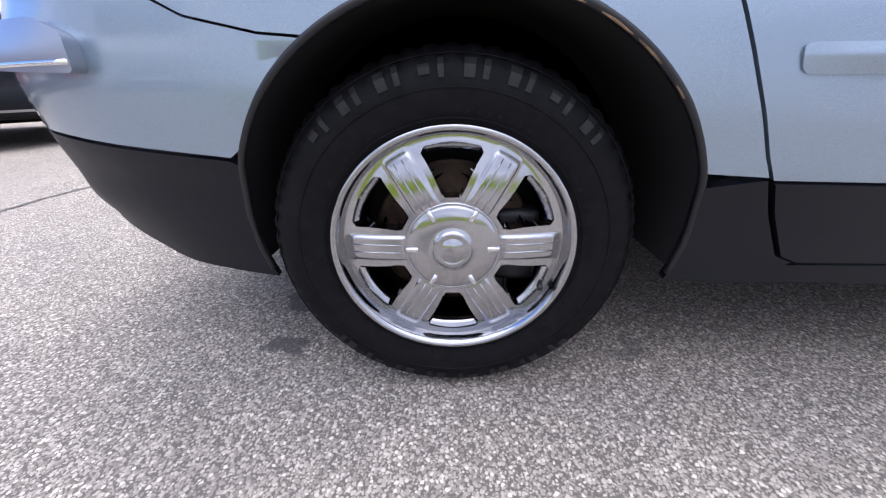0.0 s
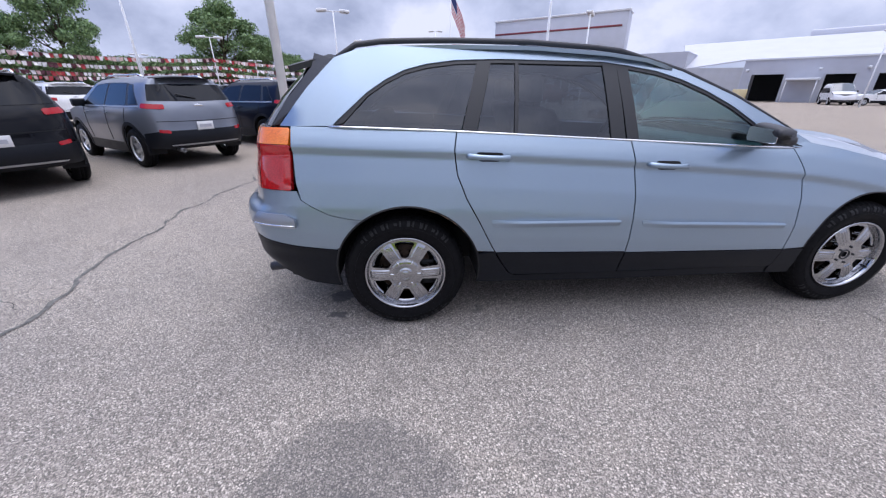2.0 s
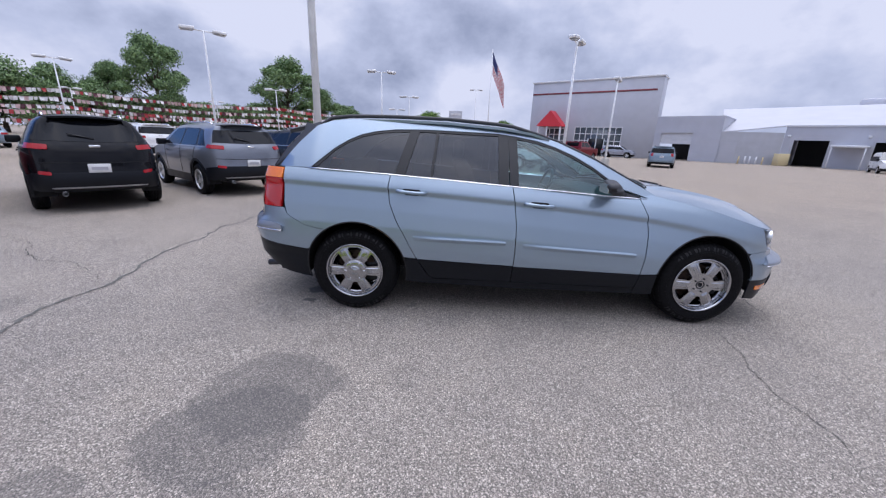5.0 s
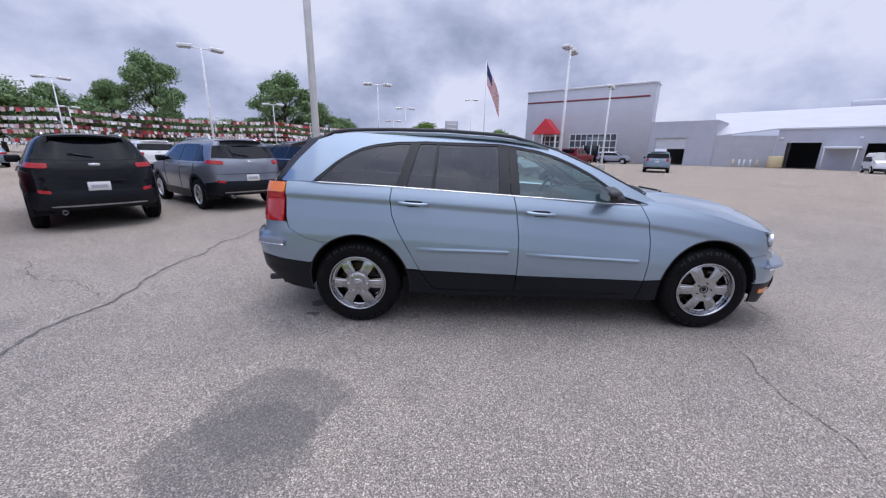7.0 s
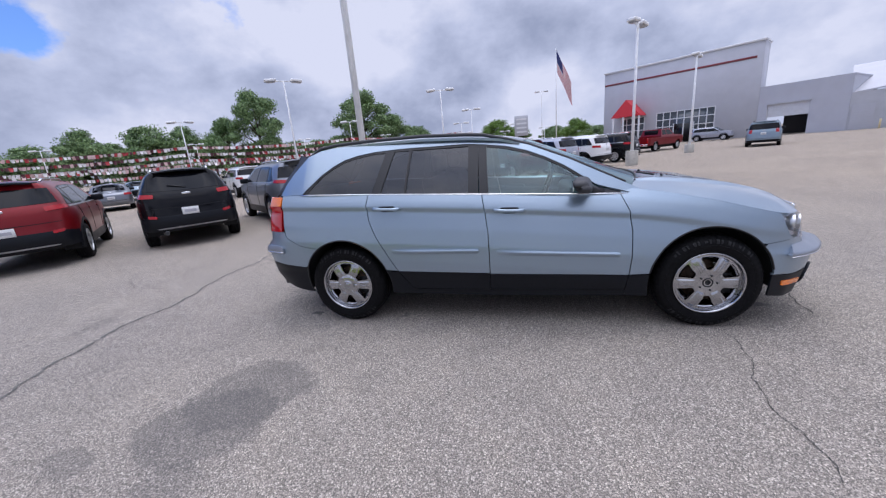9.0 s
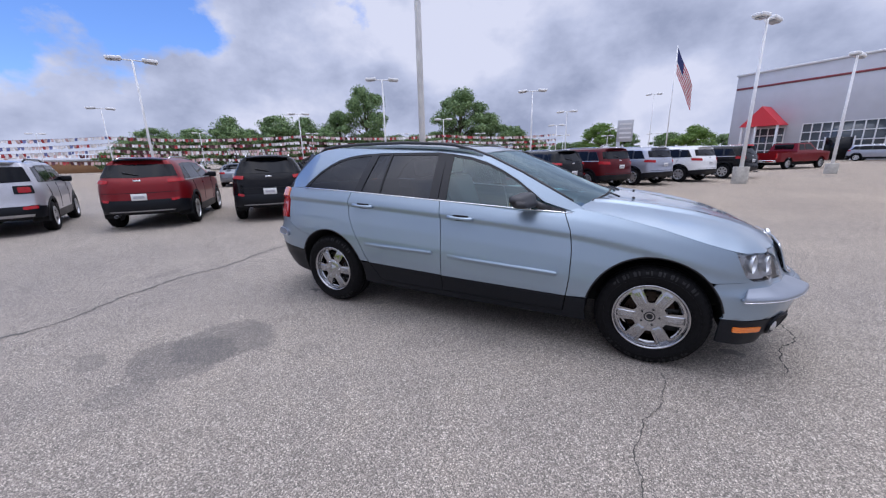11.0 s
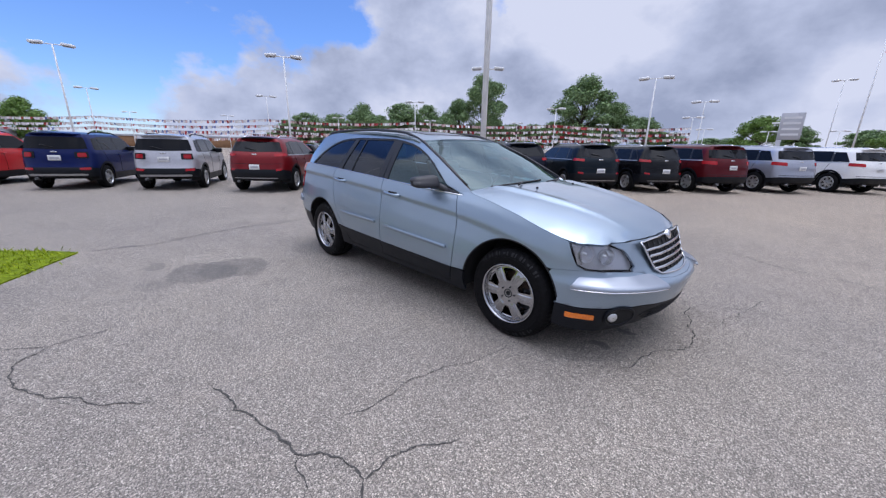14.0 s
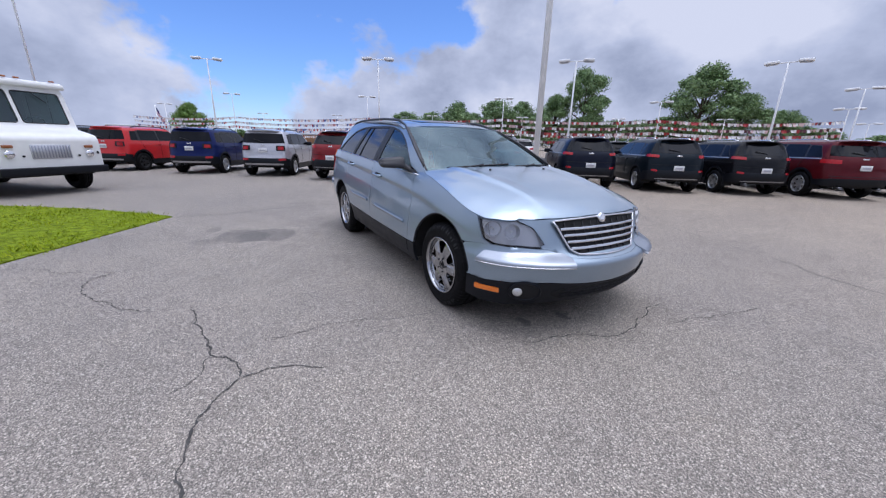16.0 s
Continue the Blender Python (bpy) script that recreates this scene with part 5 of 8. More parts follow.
def suv(name, m, label, mat, s, group):
    """An off-road estate standing with its tail towards the lane. s: its measures."""
    hw, rear, wb, front = s["hw"], s["rear"], s["wb"], s["front"]
    zt, zb, R = s["top"], s["belt"], s["R"]
    c = s.get("corner", 1.0)
    nose_x = wb + front
    sh = Shape(
        plan=[(-rear, 0.0), (-rear + 0.015, hw * 0.45), (-rear + 0.06 * c, hw * 0.72), (-rear + 0.16 * c, hw * 0.89), (-rear + 0.32 * c, hw * 0.965), (-rear + 0.7, hw), (wb - 0.2, hw), (nose_x - 0.45, hw * 0.95),
              (nose_x - 0.22, hw * 0.80), (nose_x - 0.06, hw * 0.5), (nose_x, 0.0)],
        flank=[(-1.1, 0.06), (-0.62, 0.02), (-0.35, 0.0), (-0.12, 0.012), (-0.03, 0.035), (0.0, 0.03), (0.05, 0.055), ((zt - zb) * 0.72, 0.055 + s["tumble"] * 0.62), ((zt - zb) * 0.9, 0.055 + s["tumble"] * 0.86), (zt - zb, 0.075 + s["tumble"] * 1.08)],
        nose=[(0.2, 0.2), (0.4, 0.05), (0.6, 0.0), (0.85, 0.06), (1.0, 0.2), (zt, 0.5)],
        tail=s["tail"], crease=[(-3, zb), (8, zb)], anchor=wb * 0.5)
    car = thing(name, m, label, "car", group)
    centre = Vector((wb / 2, 0, 0.7))
    ar = R + 0.065
    lo = 0.40

    def arch_pts(cx, r, z0, n=14):
        a0 = math.asin(max(-0.95, (z0 - R) / r))
        return [(cx + r * math.cos(t), R + r * math.sin(t)) for t in np.linspace(math.pi - a0, a0, n)]

    u0, u1 = sh.u0, sh.u1
    cowl, a_top, hz = s["cowl"], s["a_top"], s["hood"]
    top_r = sh.u(-rear + 0.45, False)
    poly = [(u0, s["skirt"]), (sh.u(-rear + 0.3, False), s["skirt"])] + arch_pts(0, ar, lo) + arch_pts(wb, ar, lo) + [(sh.u(nose_x - 0.4), lo), (u1, lo), (u1, hz - 0.12), (sh.u(nose_x - 0.4), hz - 0.03), (cowl, zb + 0.02), (a_top, zt), (wb * 0.3, zt), (u0, zt)]
    bm = bmesh.new()
    for side in (1, -1):
        patch(bm, poly, lambda u, z: sh.at(u, z), (0.12, 0.09), 0.02, 0, side, centre)
    bmesh.ops.remove_doubles(bm, verts=bm.verts[:], dist=0.002)
    part("body", bm, mat, car)

    def both(nm, pts, material, out, lab="", joined=True, cell=(0.12, 0.09), thick=0.012):
        if joined:
            b = bmesh.new()
            for side in (1, -1):
                patch(b, pts, lambda u, z: sh.at(u, z, out), cell, thick, 0, side, centre)
            bmesh.ops.remove_doubles(b, verts=b.verts[:], dist=0.002)
            return [part(nm, b, material, car, lab)]
        made = []
        for side in (1, -1):
            b = bmesh.new()
            patch(b, pts, lambda u, z: sh.at(u, z, out), cell, thick, 0, side, centre)
            made.append(part(nm, b, material, car, lab))
        return made

    # cladding: bumper, arch flares and sills
    cl = s["clad"]
    both("rear_bumper", [(u0, cl), (sh.u(-rear + 0.12, False), cl), (sh.u(-rear + 0.4, False), cl - 0.04), (-ar - 0.03, cl - 0.05), (-ar - 0.01, R + 0.06), (-ar - 0.06, s["skirt"] - 0.03), (sh.u(-rear + 0.20, False), s["skirt"] - 0.04), (u0, s["skirt"] - 0.03)], s.get("bumper", M_CLAD), 0.008, "dark plastic rear bumper")
    if "trim" in s:
        t0, t1 = s["trim"]
        both("bumper_trim", [(u0, t1), (sh.u(-rear + 0.05, False), t1), (sh.u(-rear + 0.09, False), t1 - 0.01), (sh.u(-rear + 0.08, False), t0), (u0, t0)], M_SATIN, 0.014, "satin silver strip low on the bumper")
    for cx in (0.0, wb):
        both("arch_flare", arch_pts(cx, ar + 0.055, 0.30, 16) + arch_pts(cx, ar - 0.005, 0.30, 16)[::-1], s.get("flare", M_CLAD), 0.012, joined=False, cell=(0.1, 0.1))
    both("sill", [(ar + 0.02, 0.45), (wb - ar - 0.02, 0.45), (wb - ar - 0.02, 0.27), (ar + 0.02, 0.27)], M_CLAD, 0.004, joined=False)
    both("front_bumper", [(wb + ar + 0.02, 0.52), (sh.u(nose_x - 0.3), 0.50), (u1, 0.48), (u1, 0.24), (wb + ar + 0.02, 0.28)], M_CLAD, 0.006)
    # glass
    def pane(nm, pts, material=M_DARKGLASS):
        both(nm, rounded(pts, 0.05), material, 0.004, "dark tinted glass", joined=False, cell=(0.14, 0.12), thick=0.006)

    g = s["glass"]
    for pts in g:
        pane("side_window", pts, M_DARKGLASS)
    band = [(g[0][0][0] - 0.03, g[0][0][1] - 0.012)] + [(p[1][0], p[1][1] - 0.012) for p in g[:-1]] + [(g[-1][1][0] + 0.03, g[-1][1][1] - 0.012), (g[-1][2][0] + 0.02, g[-1][2][1] + 0.014)]
    band += [(p[3][0], p[3][1] + 0.014) for p in g[1:][::-1]] + [(g[0][2][0], g[0][2][1] + 0.014), (g[0][3][0] - 0.01, g[0][3][1] + 0.014)]
    both("window_surround", rounded(band, 0.03), M_SEAL, 0.002, "black surround of the side windows", joined=False, cell=(0.14, 0.12), thick=0.004)
    rw = s["rear_window"]
    both("rear_window", [(u0, rw[0]), (sh.u(-rear + rw[2], False), rw[0] + 0.02), (sh.u(-rear + rw[3], False), rw[1] - 0.01), (u0, rw[1])], M_DARKGLASS, 0.005, "dark rear window")
    # roof
    xr = sh.at(u0, zt)[0]

    def roof_fn(a, q):
        x = xr + a * (a_top - xr)
        w = abs(sh.at(max(x, -rear + 0.75), zt)[1]) * (1 - 0.10 * max(0, 1 - a / 0.15) ** 2)
        x += 0.10 * c * max(0, 1 - a / 0.3) * abs(q) ** 2.5
        return (x, q * w, zt + 0.075 * (1 - abs(q) ** 2.4) * min(1, (a + 0.12) / 0.3))

    bm = bmesh.new()
    patch(bm, [(0, -1), (1, -1), (1, 1), (0, 1)], roof_fn, (0.1, 0.2), 0.02, 0, 1, centre)
    part("roof", bm, s.get("roofmat", mat), car)
    bm = bmesh.new()
    patch(bm, rounded([(-0.15, -0.80), (0.05, -0.93), (0.05, 0.93), (-0.15, 0.80)], 0.08), lambda a, q: (xr + a * 0.9 + 0.14 * abs(q) ** 2.5, q * abs(sh.at(-rear + 0.75, zt)[1]), zt + 0.050 + 0.10 * a - 0.045 * abs(q) ** 2.5), (0.08, 0.2), 0.03, 0, 1, centre)
    part("roof_spoiler", bm, s.get("spoiler", mat), car)
    # windscreen and bonnet
    wa, wc = abs(sh.at(a_top, zt)[1]), abs(sh.at(cowl, zb)[1])
    bm = bmesh.new()
    patch(bm, [(-1, 0), (1, 0), (1, 1), (-1, 1)], lambda q, v: (cowl + (a_top - cowl) * v + 0.2 * (1 - q * q) * (1 - 0.5 * v), q * (wc + (wa - wc) * v), zb + 0.03 + (zt - zb - 0.01) * v + 0.04 * v * (1 - q * q)), (0.25, 0.25), 0.01, 0, 1, centre)
    part("windscreen", bm, M_MIDGLASS, car, "windscreen")
    bm = bmesh.new()
    patch(bm, [(0, -1), (1, -1), (1, 1), (0, 1)], lambda a, q: (cowl + (nose_x - 0.14 - cowl) * a - 0.3 * a * abs(q) ** 2.4 + 0.2 * (1 - a) * (1 - q * q), q * (wc + (hw * 0.82 - wc) * a), zb + 0.03 + (hz - 0.06 - zb) * a * a + 0.05 * (1 - q * q)), (0.2, 0.2), 0.02, 0, 1, centre)
    part("bonnet", bm, mat, car)
    # lamps at the tail
    for step, (nm, a, b, z0, z1, tilt, material, lab) in enumerate(s["lamps"]):
        both(nm, rounded([(sh.u(-rear + a, False) if a > 0.02 else u0 + a, z0), (sh.u(-rear + b, False), z0 + tilt), (sh.u(-rear + b, False), z1 + tilt), (sh.u(-rear + a, False), z1)], 0.025), material, 0.012 + 0.005 * step, lab, joined=False, cell=(0.06, 0.06), thick=0.03)
    # plate, badge strip, wiper, exhaust
    zp = s["plate"]
    px = sh.at(u0, zp, 0.022)[0]
    number_plate(car, px, 0, zp)
    bm = bmesh.new()
    tube(bm, [(sh.at(u0, rw[0] + 0.06, 0.02)[0], -0.02, rw[0] + 0.05), (sh.at(u0, rw[0] + 0.13, 0.03)[0], 0.30, rw[0] + 0.13)], 0.012, 6)
    part("rear_wiper", bm, M_SEAL, car)
    bm = bmesh.new()
    box(bm, (-0.006, -0.075, -0.02), (0.006, 0.075, 0.02), None, 0.005, 1)
    bd = part("tail_badge", bm, M_CHROME, car, "bright badge shape")
    bd.location = (sh.at(u0, rw[0] - 0.07, 0.012)[0], 0, rw[0] - 0.07)
    for y in (-0.52, 0.52) if s.get("pipes", 1) == 2 else (0.5,):
        bm = bmesh.new()
        lathe(bm, [(0.028, 0.10), (0.038, 0.10), (0.038, -0.10), (0.032, -0.10), (0.028, 0.08), (0.001, 0.08)], 14)
        p = part("exhaust_pipe", bm, M_SMOKE, car)
        p.matrix_basis = pose(-rear + 0.10, y, 0.345, 0, 0, -90)
    for nm, xx, zz in (("door_handle", wb * 0.34, zb - 0.10), ("door_handle", wb * 0.70, zb - 0.10)):
        for side in (1, -1):
            bm = bmesh.new()
            a, b = sh.at(xx - 0.10, zz, 0.03), sh.at(xx + 0.10, zz, 0.03)
            tube(bm, [(a[0], a[1] * side, a[2]), (b[0], b[1] * side, b[2])], 0.015, 6)
            part(nm, bm, mat, car)
    for side in (1, -1):
        bm = bmesh.new()
        x, y, z = sh.at(cowl - 0.38, zb + 0.06)
        box(bm, (x - 0.07, -0.01, z - 0.06), (x + 0.09, 0.21, z + 0.09), Matrix.Translation((0, -y * side, 0)) @ Matrix.Diagonal((1, side, 1, 1)), 0.035, 2)
        bmesh.ops.recalc_face_normals(bm, faces=bm.faces[:])
        part("door_mirror", bm, s.get("mirror", M_CLAD), car)
        if s.get("rails", True):
            bm = bmesh.new()
            w = abs(sh.at(wb * 0.4, zt)[1]) - 0.06
            tube(bm, [(-rear + 0.75, -w * side, zt + 0.03), (-rear + 0.95, -w * side, zt + 0.075), (a_top - 0.25, -w * side, zt + 0.075), (a_top - 0.02, -w * side, zt + 0.03)], 0.018, 6)
            part("roof_rail", bm, M_CHROME if s.get("chrome_rail") else M_CLAD, car)
    if s.get("chrome_sill"):
        both("window_trim", [(g[0][0][0] - 0.02, zb + 0.045), (cowl - 0.35, zb + 0.03), (cowl - 0.35, zb + 0.008), (g[0][0][0] - 0.02, zb + 0.02)], M_SATIN, 0.008, "bright window trim", joined=False)
    # door shut lines
    for xx in s["seams"]:
        for side in (1, -1):
            bm = bmesh.new()
            line = [sh.at(xx[0] + (xx[1] - xx[0]) * k / 5, 0.48 + (zb - 0.48) * k / 5, 0.0015) for k in range(6)]
            tube(bm, [(x, y * side, z) for x, y, z in line], 0.005, 5)
            part("shut_line", bm, M_DARK, car)
    both("tailgate_gap", [(u0, s["gate"]), (sh.u(-rear + 0.18, False), s["gate"] + 0.01), (sh.u(-rear + 0.18, False), s["gate"] - 0.002), (u0, s["gate"] - 0.012)], M_DARK, 0.002)
    # dark inside and floor
    bm = bmesh.new()
    box(bm, (-rear + 0.30, -hw + 0.30, 0.33), (wb + front - 0.2, hw - 0.30, 0.62), None, 0.05)
    box(bm, (ar, -hw + 0.05, 0.24), (wb - ar, hw - 0.05, 0.45), None, 0.02)
    part("underbody", bm, M_DARK, car)
    for cx in (0.0, wb):
        for side in (1, -1):
            bm = bmesh.new()
            arc = arch_pts(cx, ar + 0.01, 0.26, 12)
            ra = [[bm.verts.new((x, -w * side, z)) for x, z in arc] for w in (hw - 0.02, hw - 0.34)]
            for k in range(len(arc) - 1):
                bm.faces.new((ra[0][k], ra[0][k + 1], ra[1][k + 1], ra[1][k]))
            part("wheel_arch_liner", bm, M_DARK, car)
            add_wheel(car, cx, -(hw - 0.115) * side, R, s.get("rim", R * 0.64), 0.105, -side, s.get("wheel", "five"), 48)
    return car


TAIL_C = [(0.25, 0.22), (0.36, 0.08), (0.48, 0.0), (0.62, 0.0), (0.72, 0.03), (0.95, 0.05), (1.08, 0.08), (1.18, 0.14), (1.62, 0.48), (1.8, 0.6)]
CHEROKEE = dict(hw=0.925, rear=0.93, wb=2.70, front=0.96, top=1.59, belt=1.09, R=0.365, tumble=0.25, tail=TAIL_C, corner=1.5, cowl=2.42, a_top=1.55, hood=1.0, skirt=0.42, clad=0.70,
                glass=[[(-0.42, 1.16), (-0.10, 1.145), (0.05, 1.49), (-0.12, 1.48)], [(0.0, 1.14), (0.93, 1.12), (0.93, 1.52), (0.14, 1.51)], [(1.01, 1.12), (2.12, 1.11), (1.55, 1.49), (1.01, 1.52)]],
                rear_window=(1.20, 1.50, 0.30, 0.40), lamps=[("tail_lamp", 0.07, 0.42, 1.075, 1.155, 0.02, M_TAILDARK, "slim red tail lamp"), ("bumper_reflector", 0.07, 0.17, 0.655, 0.71, 0.02, M_TAILDARK, "red bumper reflector")],
                plate=0.765, gate=0.86, trim=(0.425, 0.450), seams=[(0.30, 0.05), (1.0, 0.98), (2.02, 2.1)], spoiler=M_CLAD, wheel="five", chrome_sill=True, chrome_rail=True)
RENEGADE = dict(hw=0.885, rear=0.80, wb=2.57, front=0.85, top=1.60, belt=1.10, R=0.350, tumble=0.15, corner=1.0,
                tail=[(0.25, 0.20), (0.36, 0.06), (0.45, 0.0), (0.60, 0.0), (0.70, 0.05), (0.95, 0.07), (1.12, 0.10), (1.25, 0.14), (1.62, 0.26), (1.8, 0.4)], cowl=2.16, a_top=1.55, hood=1.06, skirt=0.42, clad=0.66,
                glass=[[(-0.36, 1.17), (-0.08, 1.16), (-0.06, 1.49), (-0.28, 1.48)], [(0.04, 1.16), (0.86, 1.15), (0.86, 1.53), (0.06, 1.52)], [(0.94, 1.15), (1.98, 1.14), (1.60, 1.51), (0.94, 1.53)]],
                rear_window=(1.17, 1.52, 0.20, 0.22), trim=(0.415, 0.475), lamps=[("lamp_surround", 0.028, 0.16, 0.925, 1.105, 0.0, M_CLAD, "black lamp surround"), ("tail_lamp", 0.040, 0.125, 0.955, 1.075, 0.0, M_TAILDARK, "square red tail lamp"), ("bumper_reflector", 0.04, 0.14, 0.58, 0.65, 0.01, M_TAILDARK, "red bumper reflector")],
                plate=0.93, gate=0.66, seams=[(0.30, 0.02), (0.92, 0.90), (1.9, 1.96)], wheel="five")
GRAND = dict(hw=0.955, rear=0.98, wb=2.915, front=0.93, top=1.655, belt=1.14, R=0.385, tumble=0.20, corner=1.3, tail=[(0.25, 0.2), (0.38, 0.06), (0.5, 0.0), (0.66, 0.0), (0.76, 0.04), (1.0, 0.05), (1.12, 0.09), (1.22, 0.15), (1.68, 0.46), (1.85, 0.6)],
             cowl=2.62, a_top=1.80, hood=1.06, skirt=0.44, clad=0.62, bumper=M_CLAD,
             glass=[[(-0.50, 1.21), (0.02, 1.20), (0.10, 1.55), (-0.26, 1.54)], [(0.10, 1.19), (1.02, 1.18), (1.02, 1.58), (0.18, 1.57)], [(1.10, 1.18), (2.34, 1.17), (1.80, 1.56), (1.10, 1.58)]],
             rear_window=(1.24, 1.56, 0.30, 0.42), lamps=[("tail_lamp", 0.06, 0.46, 1.03, 1.145, 0.02, M_TAILDARK, "red tail lamp")],
             plate=0.93, gate=0.68, seams=[(0.36, 0.08), (1.08, 1.06), (2.2, 2.28)], wheel="seven", pipes=2, chrome_sill=True, chrome_rail=True)


def facing(x, y, hx, hy):
    """The pose of a car whose rear axle stands at x, y and which points along hx, hy."""
    return pose(x, y, 0, 0, 0, math.degrees(math.atan2(hy, hx)))


def repaint(car, old, fresh):
    """Gives a copy its own paint, leaving the shared meshes alone."""
    for o in (car, *car.children_recursive):
        if o.type == "MESH" and o.data.materials and o.data.materials[0] is old:
            o.material_slots[0].link = "OBJECT"
            o.material_slots[0].material = fresh


WEST, NORTH = "cars parked in the west row", "cars parked in the north row"
cher = suv("compact_suv", facing(-6.06, 4.06, -0.755, 0.657), "black compact off-roader with slim red tail lamps", M_BLACKCAR, CHEROKEE, WEST)


def clone(src, old, paint_, x, y, hx, hy, label, group):
    ob = copy_thing(src, facing(x, y, hx, hy))
    if paint_ is not old:
        repaint(ob, old, paint_)
    return tagged(ob, label, "car", group)


clone(cher, M_BLACKCAR, M_GREY, -4.66, 6.45, -0.80, 0.60, "grey metallic compact off-roader with dark cladding", WEST)
clone(cher, M_BLACKCAR, M_RED, -7.98, 2.08, -0.75, 0.66, "dark red compact off-roader with dark bumper", WEST)
clone(cher, M_BLACKCAR, M_NAVYBLACK, -3.20, 9.15, -0.80, 0.60, "dark navy compact off-roader in a row", NORTH)
clone(cher, M_BLACKCAR, M_TEAL, -1.45, 11.0, -0.80, 0.60, "black-green compact off-roader in a row", NORTH)
clone(cher, M_BLACKCAR, M_BLACKCAR, -0.02, 13.0, -0.83, 0.56, "black compact off-roader beside a dark red one", NORTH)
ren = suv("small_boxy_suv", facing(-10.08, -0.06, -0.90, 0.44), "silver boxy small off-roader with dark bumper", M_SILVER, RENEGADE, WEST)
clone(ren, M_SILVER, M_BLUE, -11.72, -2.38, -0.90, 0.43, "deep blue boxy small off-roader", WEST)
clone(ren, M_SILVER, M_BRIGHTRED, -13.73, -5.12, -0.83, 0.55, "bright red boxy small off-roader with black wheels", WEST)
repaint(bpy.data.objects["small_boxy_suv.002"], M_ALLOYDARK, M_STEELW)
clone(ren, M_SILVER, M_BLACKCAR, -16.3, -7.4, -0.85, 0.52, "black boxy small off-roader behind the van", WEST)
gra = suv("large_suv", facing(1.58, 14.9, -0.81, 0.59), "dark red large off-roader with chrome trim", M_MAROON, GRAND, NORTH)
clone(gra, M_MAROON, M_LILAC, 3.30, 17.3, -0.81, 0.59, "light grey large off-roader with chrome trim", NORTH)
clone(gra, M_MAROON, M_WHITECAR, 5.35, 19.8, -0.81, 0.59, "white large off-roader with chrome trim", NORTH)
clone(gra, M_MAROON, M_BLACKCAR, 7.6, 22.6, -0.81, 0.59, "black large off-roader at the end of the row", NORTH)
# further rows
BACK = "cars parked in the back rows"
clone(gra, M_MAROON, M_WHITECAR, -14.2, 15.9, -0.80, 0.60, "white large off-roader behind grey car", BACK)
clone(cher, M_BLACKCAR, M_TEAL, -8.9, 18.8, -0.80, 0.60, "dark teal off-roader in the second row", BACK)
SEDAN = dict(hw=0.90, rear=1.05, wb=2.80, front=0.92, top=1.36, belt=0.98, R=0.33, tumble=0.22, corner=1.2, tail=[(0.25, 0.2), (0.38, 0.05), (0.5, 0.0), (0.85, 0.04), (0.95, 0.12), (1.0, 0.5), (1.36, 1.1), (1.5, 1.3)],
             cowl=2.3, a_top=1.45, hood=0.92, skirt=0.34, clad=0.45, glass=[[(0.02, 1.03), (0.92, 1.01), (0.92, 1.30), (0.36, 1.28)], [(1.0, 1.01), (2.02, 1.0), (1.5, 1.29), (1.0, 1.30)]], rear_window=(1.04, 1.30, 0.22, 0.3),
             lamps=[("tail_lamp", 0.05, 0.40, 0.80, 0.92, 0.0, M_TAILDARK, "red tail lamp")], plate=0.70, gate=0.55, seams=[(0.30, 0.2), (0.96, 0.95), (1.9, 2.0)], wheel="five", rails=False)
SEDAN["flare"], SEDAN["bumper"] = M_GREY, M_GREY
sed = suv("saloon_car", facing(-20.2, 12.4, -0.80, 0.60), "grey saloon car in the second row", M_GREY, SEDAN, BACK)
for x, y, p, lab in ((-22.5, 10.0, M_BLACKCAR, "black saloon car in a back row"), (-17.6, 14.6, M_TEAL, "dark saloon car in a back row"), (-27.5, 19.5, M_MIST, "pale blue saloon car in a back row"), (-24.2, 22.0, M_BLACKCAR, "black saloon car in a back row"),
                    (-30.5, 15.5, M_WHITECAR, "white saloon car in a back row"), (-33.4, 12.0, M_GREY, "grey saloon car in a back row"), (-11.0, 30.5, M_WHITECAR, "white saloon car beyond the pole"), (-20.0, 27.0, M_MIST, "pale blue saloon car in a back row")):
    clone(sed, M_GREY, p, x, y, -0.80, 0.60, lab, BACK)
MINIVAN = dict(hw=0.97, rear=0.95, wb=3.08, front=0.95, top=1.66, belt=1.10, R=0.345, tumble=0.18, corner=1.0, tail=[(0.25, 0.18), (0.38, 0.04), (0.5, 0.0), (0.8, 0.03), (1.0, 0.06), (1.15, 0.12), (1.66, 0.32), (1.8, 0.4)],
               cowl=2.9, a_top=1.9, hood=1.0, skirt=0.32, clad=0.45, glass=[[(-0.6, 1.15), (0.3, 1.14), (0.3, 1.56), (-0.5, 1.55)], [(0.38, 1.14), (1.3, 1.13), (1.3, 1.58), (0.38, 1.57)], [(1.38, 1.13), (2.6, 1.12), (1.9, 1.55), (1.38, 1.58)]],
               rear_window=(1.15, 1.54, 0.2, 0.25), lamps=[("tail_lamp", 0.05, 0.14, 0.92, 1.15, 0.0, M_TAIL, "upright red tail lamp")], plate=0.88, gate=0.55, seams=[(0.35, 0.3), (1.34, 1.34), (2.4, 2.4)], wheel="five")
suv("minivan", facing(18.3, 28.3, 0.49, 0.87), "pale blue minivan standing on the open lot", M_MIST, MINIVAN, "vehicles near the buildings")
clone(gra, M_MAROON, M_LILAC, 24.8, 54.6, 0.80, -0.60, "light grey off-roader before the showroom", "vehicles near the buildings")
